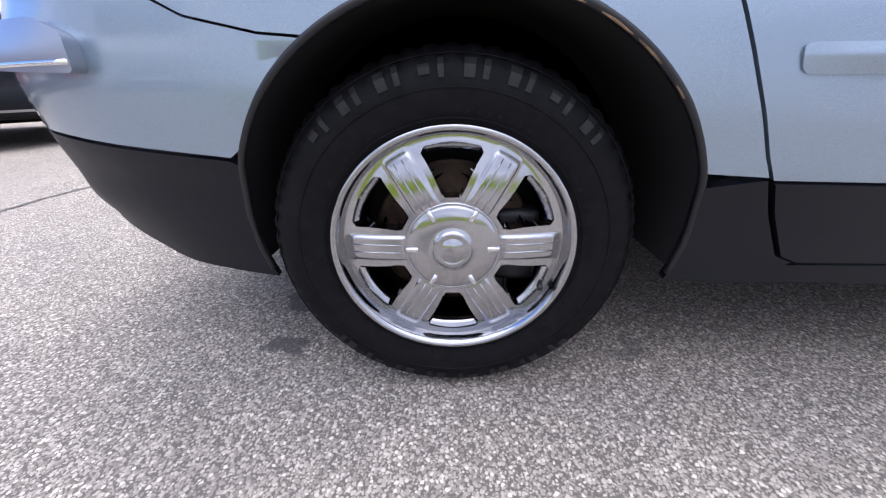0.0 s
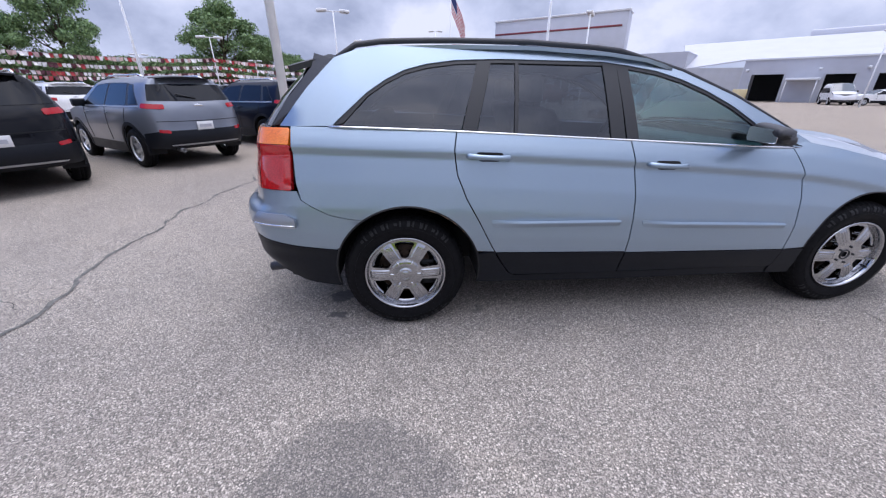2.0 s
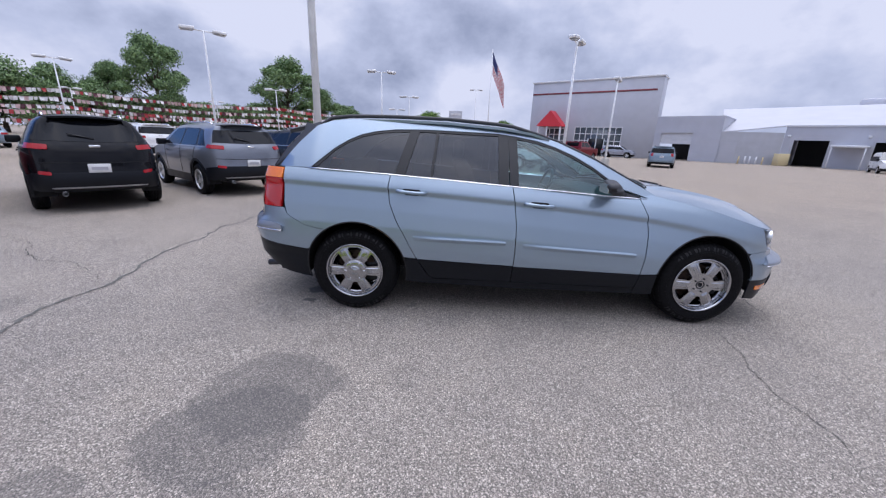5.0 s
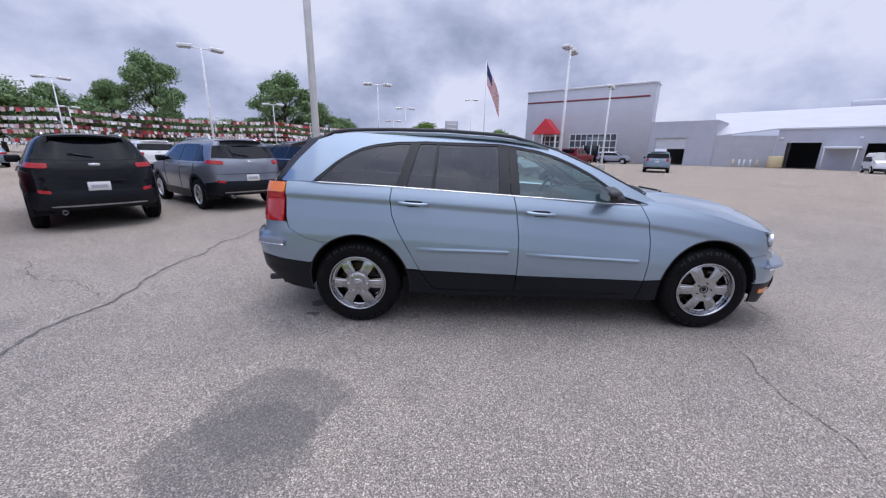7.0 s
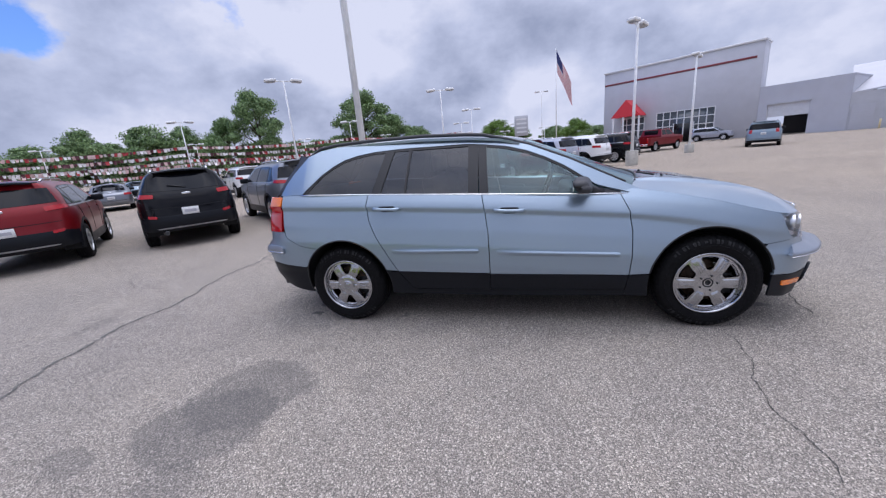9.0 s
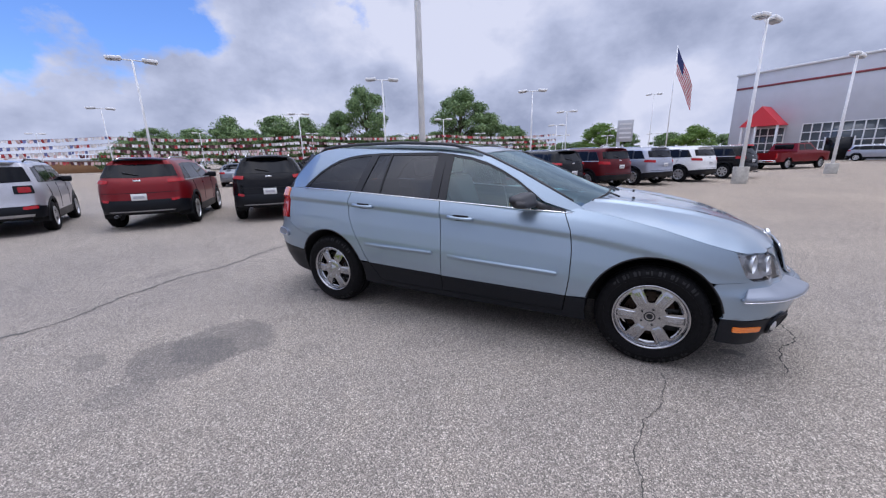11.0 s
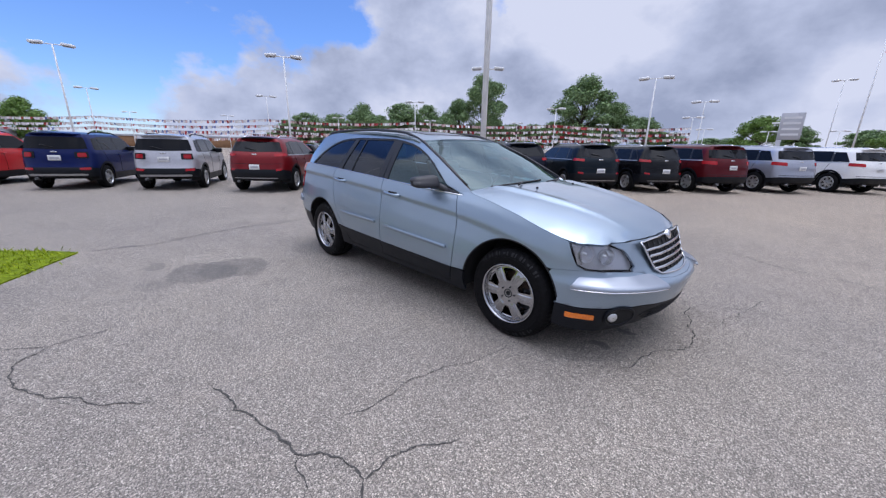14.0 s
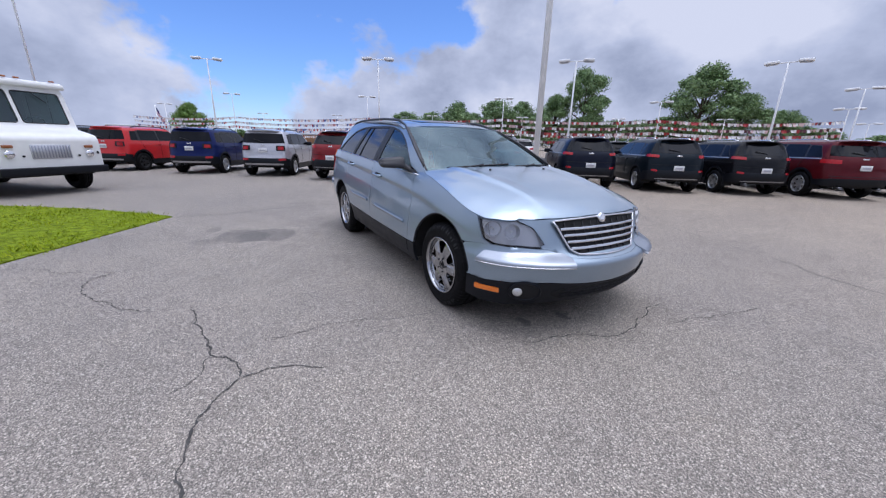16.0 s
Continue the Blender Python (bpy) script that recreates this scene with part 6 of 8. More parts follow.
clone(sed, M_GREY, M_WHITECAR, 46.6, 31.6, -0.95, 0.3, "white saloon car before the workshop", "vehicles near the buildings")


def pickup(m, mat, label):
    """A crew-cab pickup."""
    car = thing("pickup_truck", m, label, "truck", "vehicles near the buildings")
    bm = bmesh.new()
    side = [(-1.25, 0.55), (-1.25, 1.20), (0.78, 1.20), (0.80, 1.32), (1.02, 1.88), (2.35, 1.90), (2.95, 1.35), (4.45, 1.22), (4.62, 1.05), (4.62, 0.55)]
    n = 14
    a1 = [(0.47 * math.cos(t), 0.42 + 0.47 * math.sin(t)) for t in np.linspace(math.pi - 0.28, 0.28, n)]
    outline = side + [(3.62 + x, z) for x, z in a1[::-1]] + [(x, z) for x, z in a1[::-1]]
    fn = lambda x, z: (x, -(1.0 - max(0, z - 1.2) * 0.30 - (0.10 if x < -1.15 or x > 4.4 else 0)), z)
    for sd in (1, -1):
        patch(bm, outline, fn, (0.2, 0.15), 0.04, 0, sd, Vector((1.7, 0, 0.8)))
    part("body_side", bm, mat, car)
    bm = bmesh.new()
    top = [(-1.25, 0.60), (-1.25, 1.20), (-1.20, 1.20), (-1.19, 0.85), (0.78, 0.85), (0.80, 1.32), (1.02, 1.88), (2.35, 1.90), (2.95, 1.35), (4.45, 1.22), (4.60, 1.05), (4.60, 0.6)]
    for (x0, z0), (x1, z1) in zip(top, top[1:]):
        w0, w1 = -fn(x0, z0)[1] - 0.002, -fn(x1, z1)[1] - 0.002
        bm.faces.new([bm.verts.new(v) for v in ((x0, -w0, z0), (x1, -w1, z1), (x1, w1, z1), (x0, w0, z0))])
    part("body_top", bm, mat, car)
    for sd in (1, -1):
        for pts in ([(1.0, 1.38), (1.62, 1.38), (1.62, 1.80), (1.14, 1.80)], [(1.70, 1.38), (2.75, 1.38), (2.30, 1.80), (1.70, 1.80)]):
            bm = bmesh.new()
            patch(bm, rounded(pts, 0.05), lambda x, z: (x, fn(x, z)[1] - 0.006, z), 0.3, 0.004, 0, sd, Vector((1.7, 0, 0.8)))
            part("side_glass", bm, M_DARKGLASS, car)
    bm = bmesh.new()
    box(bm, (0.84, -0.62, 1.42), (0.96, 0.62, 1.80), None, 0.03)
    part("rear_glass", bm, M_DARKGLASS, car)
    bm = bmesh.new()
    box(bm, (-1.42, -0.95, 0.50), (-1.24, 0.95, 0.68), None, 0.04)
    part("rear_bumper", bm, M_CHROME, car, "chrome step bumper")
    for y in (-0.92, 0.92):
        bm = bmesh.new()
        box(bm, (-1.275, y - 0.06, 0.80), (-1.20, y + 0.06, 1.15), None, 0.02)
        part("tail_lamp", bm, M_TAIL, car)
    number_plate(car, -1.43, 0, 0.60)
    bm = bmesh.new()
    box(bm, (-1.1, -0.7, 0.3), (4.4, 0.7, 0.65))
    part("underbody", bm, M_DARK, car)
    for x in (0.0, 3.62):
        for y in (-0.86, 0.86):
            add_wheel(car, x, y, 0.40, 0.255, 0.12, 1 if y > 0 else -1, "five", 36)
    return car


pickup(facing(9.9, 33.2, 0.20, 0.98), M_BRIGHTRED, "bright red pickup truck far across the lot")
pickup(facing(12.3, 34.2, 0.72, 0.69), M_RED, "red crew-cab pickup truck far across the lot")


# ---------------------------------------------------------------- the white step van
def step_van(m):
    van = thing("step_van", m, "white boxy delivery step van with black bumper", "van")
    # x forward from the front axle, y to its left
    B = 1.02

    def body_side(x, z):
        return (x, -(B - (0.03 if z > 2.2 else 0) - max(0, x - 0.35) * 0.10), z)

    n = 12
    a = [(0.44 * math.cos(t), 0.36 + 0.44 * math.sin(t)) for t in np.linspace(math.pi - 0.15, 0.15, n)]
    outline = [(-4.2, 0.45), (-4.2, 2.45)] + [(-0.62, 2.45), (-0.22, 2.45), (-0.08, 2.36), (0.16, 1.52), (0.20, 1.42), (0.78, 1.30), (0.84, 1.22), (0.86, 0.62), (0.62, 0.56), (0.44, 0.50)] + a[::-1][1:] + [(-0.50, 0.42)]
    c = Vector((-1.5, 0, 1.2))
    for sd in (1, -1):
        bm = bmesh.new()
        patch(bm, outline, body_side, (0.25, 0.2), 0.05, 0, sd, c)
        part("body_side", bm, M_VAN, van)
        # quarter light and door window, dark
        bm = bmesh.new()
        patch(bm, rounded([(-0.50, 1.42), (-0.02, 1.42), (-0.20, 2.16), (-0.50, 2.18)], 0.04), lambda x, z: (x, body_side(x, z)[1] - 0.006, z), 0.3, 0.006, 0, sd, c)
        part("quarter_window", bm, M_DARKGLASS, van)
        bm = bmesh.new()
        patch(bm, rounded([(-1.22, 1.42), (-0.72, 1.42), (-0.72, 2.14), (-1.22, 2.14)], 0.04), lambda x, z: (x, body_side(x, z)[1] - 0.006, z), 0.3, 0.006, 0, sd, c)
        part("door_window", bm, M_DARKGLASS, van, "dark open door window")
        for xs in (-1.32, -0.60):
            bm = bmesh.new()
            tube(bm, [(xs, body_side(xs, 1)[1] * sd - 0.002 * sd, 0.50), (xs, body_side(xs, 1)[1] * sd - 0.002 * sd, 2.28)], 0.008, 5)
            part("door_edge", bm, M_CLAD, van)
        bm = bmesh.new()
        y = -(B + 0.16) * sd
        box(bm, (-0.62, y - 0.02, 1.72), (-0.56, y + 0.16, 2.05), None, 0.02)
        box(bm, (-0.62, y - 0.02, 1.48), (-0.56, y + 0.14, 1.66), None, 0.02)
        tube(bm, [(-0.59, y + 0.02 * sd, 1.45), (-0.59, y + 0.02 * sd, 2.08)], 0.012, 6)
        tube(bm, [(-0.59, y + 0.02 * sd, 2.06), (-0.52, -(B - 0.02) * sd, 2.2)], 0.012, 6)
        part("side_mirror", bm, M_VAN, van, "white double side mirror")
        bm = bmesh.new()
        lathe(bm, [(0.0, 0)] + [(0.05, 0), (0.045, -0.012), (0.001, -0.02)], 12)
        add_wheel(van, 0.0, -(B - 0.12) * sd, 0.375, 0.205, 0.11, -sd, "steel", 48)
        add_wheel(van, -3.0, -(B - 0.12) * sd, 0.375, 0.205, 0.11, -sd, "steel", 36)
        bm = bmesh.new()
        lathe(bm, [(0.085, 0.02), (0.085, -0.012), (0.07, -0.022), (0.03, -0.03), (0.001, -0.031)], 20)
        hl = part("headlamp", bm, M_BULB, van, "round headlamp")
        hl.matrix_basis = pose(0.875, -0.72 * sd, 0.90, 0, 0, 90)
        for yy, zz, w, h, mt, nm in ((0.72, 1.06, 0.085, 0.03, M_AMBERDARK, "turn_lamp"), (0.50, 0.86, 0.02, 0.02, M_CLAD, "bolt"), (0.89, 0.92, 0.02, 0.03, M_CLAD, "side_bolt")):
            bm = bmesh.new()
            box(bm, (0.852, -yy * sd - w, zz - h), (0.888, -yy * sd + w, zz + h), None, 0.008, 1)
            part(nm, bm, mt, van)
        bm = bmesh.new()
        box(bm, (0.50, -0.972 * sd - 0.012, 0.96), (0.56, -0.972 * sd + 0.012, 1.04), None, 0.005, 1)
        part("side_marker", bm, M_CLAD, van)
    # roof, front, windscreen
    prof = [(-4.2, 2.46), (-0.62, 2.50), (-0.10, 2.50), (0.02, 2.46), (0.03, 2.36), (-0.06, 2.34)]
    bm = bmesh.new()
    for (x0, z0), (x1, z1) in zip(prof, prof[1:]):
        bm.faces.new([bm.verts.new(v) for v in ((x0, -B - 0.02, z0), (x1, -B - 0.02, z1), (x1, B + 0.02, z1), (x0, B + 0.02, z0))])
    box(bm, (-4.2, -B - 0.03, 2.40), (-0.05, -B + 0.03, 2.48), None, 0.02)
    box(bm, (-4.2, B - 0.03, 2.40), (-0.05, B + 0.03, 2.48), None, 0.02)
    bmesh.ops.remove_doubles(bm, verts=bm.verts[:], dist=0.001)
    part("roof", bm, M_VAN, van)
    fx = lambda z: lerp([(0.5, 0.84), (0.62, 0.86), (1.2, 0.845), (1.28, 0.80), (1.33, 0.72), (1.44, 0.22), (1.52, 0.16), (2.36, -0.08)], z)
    fw = lambda z: lerp([(0.5, 0.97), (1.2, 0.972), (1.33, 0.975), (1.5, 1.0), (2.36, 1.0)], z)
    bm = bmesh.new()
    patch(bm, [(-1, 0.56), (1, 0.56), (1, 1.50), (-1, 1.50)], lambda q, z: (fx(z), q * fw(z), z), (0.25, 0.04), 0.02, 0, 1, c)
    part("front_panel", bm, M_VAN, van)
    bm = bmesh.new()
    for q0, q1, z0, z1 in ((-1, 1, 1.50, 1.56), (-1, 1, 2.24, 2.38), (-1, -0.90, 1.56, 2.24), (0.90, 1, 1.56, 2.24), (-0.045, 0.045, 1.56, 2.24)):
        patch(bm, [(q0, z0), (q1, z0), (q1, z1), (q0, z1)], lambda q, z: (fx(z), q * fw(z), z), (0.25, 0.2), 0.04, 0, 1, c)
    part("windscreen_frame", bm, M_VAN, van)
    for q0, q1 in ((-0.90, -0.045), (0.045, 0.90)):
        bm = bmesh.new()
        patch(bm, rounded([(q0, 1.56), (q1, 1.56), (q1, 2.24), (q0, 2.24)], 0.06), lambda q, z: (fx(z) - 0.015, q * fw(z), z), (0.3, 0.3), 0.004, 0, 1, c)
        part("windscreen", bm, M_GLASS, van, "windscreen pane")
        bm = bmesh.new()
        loop = rounded([(q0, 1.56), (q1, 1.56), (q1, 2.24), (q0, 2.24)], 0.06)
        tube(bm, [(fx(z) + 0.004, q * fw(z), z) for q, z in loop], 0.012, 6, close=True)
        part("windscreen_seal", bm, M_SEAL, van)
        bm = bmesh.new()
        qm = (q0 + q1) / 2
        tube(bm, [(fx(2.22) + 0.03, qm - 0.1, 2.24), (fx(1.95) + 0.03, qm + 0.12, 2.02)], 0.010, 5)
        part("wiper", bm, M_SEAL, van)
    bm = bmesh.new()
    box(bm, (0.80, -0.98, 0.46), (0.98, 0.98, 0.62), None, 0.015)
    part("front_bumper", bm, M_CLAD, van, "black steel bumper")
    bm = bmesh.new()
    box(bm, (0.845, -0.36, 0.80), (0.868, 0.36, 1.10), None, 0.006, 1)
    gr = part("grille", bm, M_SILVER, van, "pressed metal grille")
    for k in range(13):
        bm = bmesh.new()
        y = -0.33 + 0.055 * k
        box(bm, (0.868, y - 0.010, 0.82), (0.880, y + 0.010, 1.08), None, 0.003, 1)
        part("grille_slat", bm, M_LILAC, gr)
    for y in (-0.85, -0.22, 0.0, 0.22, 0.85):
        bm = bmesh.new()
        box(bm, (-0.06, y - 0.05, 2.50), (0.0, y + 0.05, 2.535), None, 0.012, 1)
        part("roof_marker_lamp", bm, M_AMBERDARK, van)
    bm = bmesh.new()
    box(bm, (-4.1, -0.9, 0.40), (0.6, 0.9, 0.52))
    box(bm, (-4.2, -B, 0.5), (-4.15, B, 2.45))
    part("chassis", bm, M_DARK, van)
    bm = bmesh.new()
    box(bm, (-0.35, -0.95, 0.9), (0.10, 0.95, 1.42), None, 0.05)
    tube(bm, [(-0.30 + 0.06 * math.sin(t), 0.48 + 0.21 * math.cos(t), 1.55 + 0.16 * math.sin(t)) for t in np.linspace(0, 6.283, 18)[:-1]], 0.014, 6, close=True)
    part("dashboard", bm, M_DASH, van)
    bm = bmesh.new()
    box(bm, (-1.5, -1.0, 0.5), (-1.45, 1.0, 2.44))
    part("bulkhead", bm, M_SILVER, van)
    return van


step_van(facing(-6.72, -5.50, 0.69, 0.724))
# a small white van by the workshop
wv = suv("delivery_van", facing(42.0, 31.8, 0.55, 0.83), "white delivery van before the workshop doors", M_WHITECAR, dict(MINIVAN, top=1.95, belt=1.2, flare=M_WHITECAR, rails=False), "vehicles near the buildings")
wv.matrix_basis = facing(44.6, 35.4, -0.60, -0.80)

# ---------------------------------------------------------------- ground
def asphalt(name="worn_asphalt"):
    """Pale worn asphalt full of small stones, with stains that have shapes of their own."""
    a = Mat(name, (0.3, 0.29, 0.28), 0.9)
    co = a.co()

    def cells(scale, feature="F1"):
        v = a.node("ShaderNodeTexVoronoi", Scale=scale, Randomness=1.0)
        v.feature = feature
        a.link(co, v.inputs["Vector"])
        return v

    # the stones: rounded grains of two sizes in a darker binder
    jit = a.node("ShaderNodeTexNoise", Scale=210.0, Detail=2.0)
    a.link(a.co(), jit.inputs["Vector"])
    wob = a.node("ShaderNodeVectorMath")
    wob.operation = "MULTIPLY_ADD"
    a.link(jit.outputs["Color"], wob.inputs[0])
    a.link(a.co(), wob.inputs[2])
    wob.inputs[1].default_value = (0.006, 0.006, 0.0)
    co = wob.outputs[0]
    v1, v2 = cells(108.0), cells(200.0)
    sep, sep2 = a.node("ShaderNodeSeparateColor"), a.node("ShaderNodeSeparateColor")
    a.link(v1.outputs["Color"], sep.inputs[0])
    a.link(v2.outputs["Color"], sep2.inputs[0])
    shades = [(0.0, (0.190, 0.172, 0.153)), (0.25, (0.262, 0.238, 0.211)), (0.55, (0.350, 0.317, 0.283)), (0.82, (0.450, 0.410, 0.366)), (1.0, (0.64, 0.585, 0.525))]
    big, small = a.ramp(sep.outputs[0], shades), a.ramp(sep2.outputs[0], [(p, tuple(v * 0.86 for v in c)) for p, c in shades])
    binder = a.mix(a.ramp(v2.outputs["Distance"], [(0.42, (0, 0, 0)), (0.58, (1, 1, 1))]), small, (0.115, 0.106, 0.096))
    col = a.mix(a.ramp(v1.outputs["Distance"], [(0.42, (0, 0, 0)), (0.50, (1, 1, 1))]), big, binder)
    edge = v1
    co = a.co()
    # broad patches of wear
    wear = a.ramp(a.noise(0.35, 6.0, 0.6), [(0.30, (0.88, 0.86, 0.85)), (0.70, (1.14, 1.10, 1.04))])
    col = a.mix(1.0, col, wear, "MULTIPLY")
    wear2 = a.ramp(a.noise(2.6, 5.0, 0.65), [(0.28, (0.88, 0.88, 0.88)), (0.5, (1.0, 1.0, 1.0)), (0.75, (1.06, 1.05, 1.03))])
    col = a.mix(1.0, col, wear2, "MULTIPLY")
    # paler and browner towards the rows of parked cars, with a noisy edge
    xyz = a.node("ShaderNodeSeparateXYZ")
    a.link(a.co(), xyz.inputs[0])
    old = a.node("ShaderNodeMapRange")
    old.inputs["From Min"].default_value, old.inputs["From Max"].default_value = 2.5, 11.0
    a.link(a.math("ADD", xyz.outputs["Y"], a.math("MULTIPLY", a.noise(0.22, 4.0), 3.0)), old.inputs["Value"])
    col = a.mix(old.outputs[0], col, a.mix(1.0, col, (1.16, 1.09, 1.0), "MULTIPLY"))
    # stains: place, half sizes, turn, depth
    warp = a.node("ShaderNodeTexNoise", Scale=3.2, Detail=6.0, Roughness=0.62)
    a.link(co, warp.inputs["Vector"])
    shift = a.node("ShaderNodeVectorMath")
    shift.operation = "MULTIPLY_ADD"
    a.link(warp.outputs["Color"], shift.inputs[0])
    shift.inputs[1].default_value, shift.inputs[2].default_value = (0.42, 0.42, 0.0), (-0.21, -0.21, 0.0)
    moved = a.node("ShaderNodeVectorMath")
    moved.operation = "ADD"
    a.link(co, moved.inputs[0])
    a.link(shift.outputs[0], moved.inputs[1])
    for x, y, rx, ry, turn, depth in ((-0.24, -1.10, 0.42, 0.36, 20, 0.40), (-0.30, -1.42, 0.42, 0.34, 30, 0.40), (-0.14, -1.86, 0.16, 0.20, 0, 0.28), (-0.85, -1.76, 0.13, 0.10, 0, 0.35), (0.57, -0.91, 0.13, 0.14, 0, 0.16), (-2.92, -0.26, 0.14, 0.18, 0, 0.18),
                                     (-0.45, 0.16, 0.055, 0.04, 0, 0.80), (-0.47, 0.38, 0.09, 0.06, 0, 0.80), (0.49, 0.12, 0.04, 0.03, 0, 0.5), (3.55, 0.44, 0.07, 0.06, 0, 0.6), (3.58, 0.86, 0.07, 0.05, 0, 0.65), (3.3, 0.5, 0.5, 0.5, 0, 0.22)):
        m = a.node("ShaderNodeMapping")
        m.vector_type = "TEXTURE"
        m.inputs["Location"].default_value, m.inputs["Rotation"].default_value, m.inputs["Scale"].default_value = (x, y, 0), (0, 0, radians(turn)), (rx, ry, 1)
        a.link(moved.outputs[0], m.inputs["Vector"])
        ln = a.node("ShaderNodeVectorMath")
        ln.operation = "LENGTH"
        a.link(m.outputs[0], ln.inputs[0])
        f = a.node("ShaderNodeMapRange")
        f.interpolation_type = "SMOOTHSTEP"
        f.inputs["From Min"].default_value, f.inputs["From Max"].default_value = 1.05, 0.90
        f.inputs["To Min"].default_value, f.inputs["To Max"].default_value = 0.0, depth
        a.link(ln.outputs["Value"], f.inputs["Value"])
        col = a.mix(f.outputs[0], col, (0.070, 0.067, 0.066))
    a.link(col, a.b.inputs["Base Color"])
    h = a.ramp(edge.outputs["Distance"], [(0.15, (1, 1, 1)), (0.60, (0, 0, 0))])
    a.bump(h, 0.4, 0.002)
    return a.m


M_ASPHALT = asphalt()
bm = bmesh.new()
for x0, x1, y0, y1 in ((-700, 700, -700, 700),):
    vs = [bm.verts.new(v) for v in ((x0, y0, 0), (x1, y0, 0), (x1, y1, 0), (x0, y1, 0))]
    bm.faces.new(vs)
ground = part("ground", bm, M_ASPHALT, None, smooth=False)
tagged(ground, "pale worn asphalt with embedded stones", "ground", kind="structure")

M_CRACK = Mat("crack_tar", (0.07, 0.066, 0.061), 0.95).grain(30.0, 0.5).m
M_CRACKSEAL = Mat("old_crack_filler", (0.12, 0.114, 0.103), 0.9).grain(20.0, 0.4).m


def crack(points, width, seed, mat=M_CRACK, label="dark jagged crack in the asphalt"):
    """A jagged crack through the given places: a ribbon of uneven width."""
    rng = random.Random(seed)
    line = [Vector((x, y, 0)) for x, y in points]
    for depth in range(4):
        nxt = [line[0]]
        for a, b in zip(line, line[1:]):
            d = b - a
            side = Vector((-d.y, d.x, 0))
            nxt += [(a + b) / 2 + side * rng.uniform(-0.13, 0.13), b]
        line = nxt
    bm = bmesh.new()
    rows_ = []
    for i, p in enumerate(line):
        d = (line[min(i + 1, len(line) - 1)] - line[max(i - 1, 0)]).normalized()
        side = Vector((-d.y, d.x, 0))
        taper = min(1.0, (i + 0.4) / 4, (len(line) - i - 0.6) / 4)
        w = 0.62 * width * taper * rng.uniform(0.35, 1.25)
        rows_.append((bm.verts.new(p + side * w + Vector((0, 0, 0.004))), bm.verts.new(p - side * w * rng.uniform(0.6, 1.2) + Vector((0, 0, 0.004)))))
    for (a, b), (c, d) in zip(rows_, rows_[1:]):
        bm.faces.new((a, b, d, c))
    ob = part("asphalt_crack", bm, mat, None, smooth=False)
    return tagged(ob, label, "crack", "cracks in the asphalt", "structure")


crack([(-0.02, -3.4), (-1.2, -2.9), (-2.18, -2.42), (-2.28, -1.23), (-2.40, -0.75), (-2.54, -0.07), (-2.66, 1.05), (-2.77, 2.43), (-2.68, 3.71), (-2.5, 6.0)][2:], 0.034, 1, M_CRACKSEAL, "long filled crack across the asphalt")
crack([(3.03, -0.05), (3.05, -0.33), (3.01, -0.53), (2.92, -0.82), (2.93, -1.10), (2.88, -1.4)], 0.006, 2)
crack([(3.31, -1.54), (3.29, -1.38), (3.32, -1.27), (3.45, -1.05)], 0.008, 3)
crack([(3.31, -1.54), (3.14, -1.55), (2.97, -1.70), (2.62, -1.76), (2.43, -1.83), (2.11, -1.88)], 0.011, 4)
crack([(2.07, -2.10), (1.77, -2.43), (1.40, -2.68), (1.02, -2.76), (0.81, -2.59)], 0.008, 5)
crack([(0.26, -3.45), (0.63, -3.04), (0.81, -2.59), (0.75, -2.2)], 0.007, 6)
crack([(3.31, -1.54), (3.52, -1.69), (3.79, -1.77), (4.20, -1.79), (4.7, -1.9)], 0.012, 7)
crack([(2.97, -1.70), (3.18, -1.74), (3.3, -1.9)], 0.006, 8)
crack([(3.78, 0.2), (3.87, 0.62), (4.05, 0.93), (3.94, 1.34), (3.87, 1.86)], 0.009, 9)
crack([(4.10, 1.45), (4.21, 1.86), (4.29, 2.27), (4.34, 2.53)], 0.007, 10)
crack([(0.6, 6.2), (1.74, 5.38), (3.53, 4.57), (4.40, 4.21), (5.48, 4.0), (9.0, 3.2)], 0.012, 11, M_CRACKSEAL, "long faint crack in the asphalt")
crack([(-2.62, 0.3), (-3.3, 0.8), (-3.9, 0.9), (-4.5, 1.4), (-5.6, 1.7)], 0.008, 12)
crack([(4.2, 9.5), (7.5, 9.0), (12.0, 9.8)], 0.014, 13, M_CRACKSEAL, "long faint crack in the asphalt")

# grass corner
GRASS = [(-2.20, -2.43), (-0.05, -3.66), (2.2, -4.85), (6.0, -7.6), (6.0, -14.0), (-9.0, -14.0), (-6.0, -8.0), (-5.2, -6.5), (-4.2, -4.72), (-3.35, -3.58), (-2.6, -2.80)]
M_SOIL = Mat("turf_soil", (0.15, 0.20, 0.010), 0.95, Specular_IOR_Level=0.1).grain(9.0, 0.5).m
bm = bmesh.new()
patch(bm, GRASS, lambda x, y: (x, y, 0.012 + 0.035 * noise.noise((x * 0.9, y * 0.9, 0)) ** 2), 0.4, 0.02, 0, 1, Vector((0, -6, -3)))
part("lawn_soil", bm, M_SOIL, None)
tagged(bpy.data.objects["lawn_soil"], "green turf patch at the edge of the asphalt", "lawn", kind="structure")
_g = Mat("grass_blades", (0.12, 0.22, 0.02), 0.6)
_gn = _g.noise(1.4, 5.0)
_geo = _g.node("ShaderNodeNewGeometry")
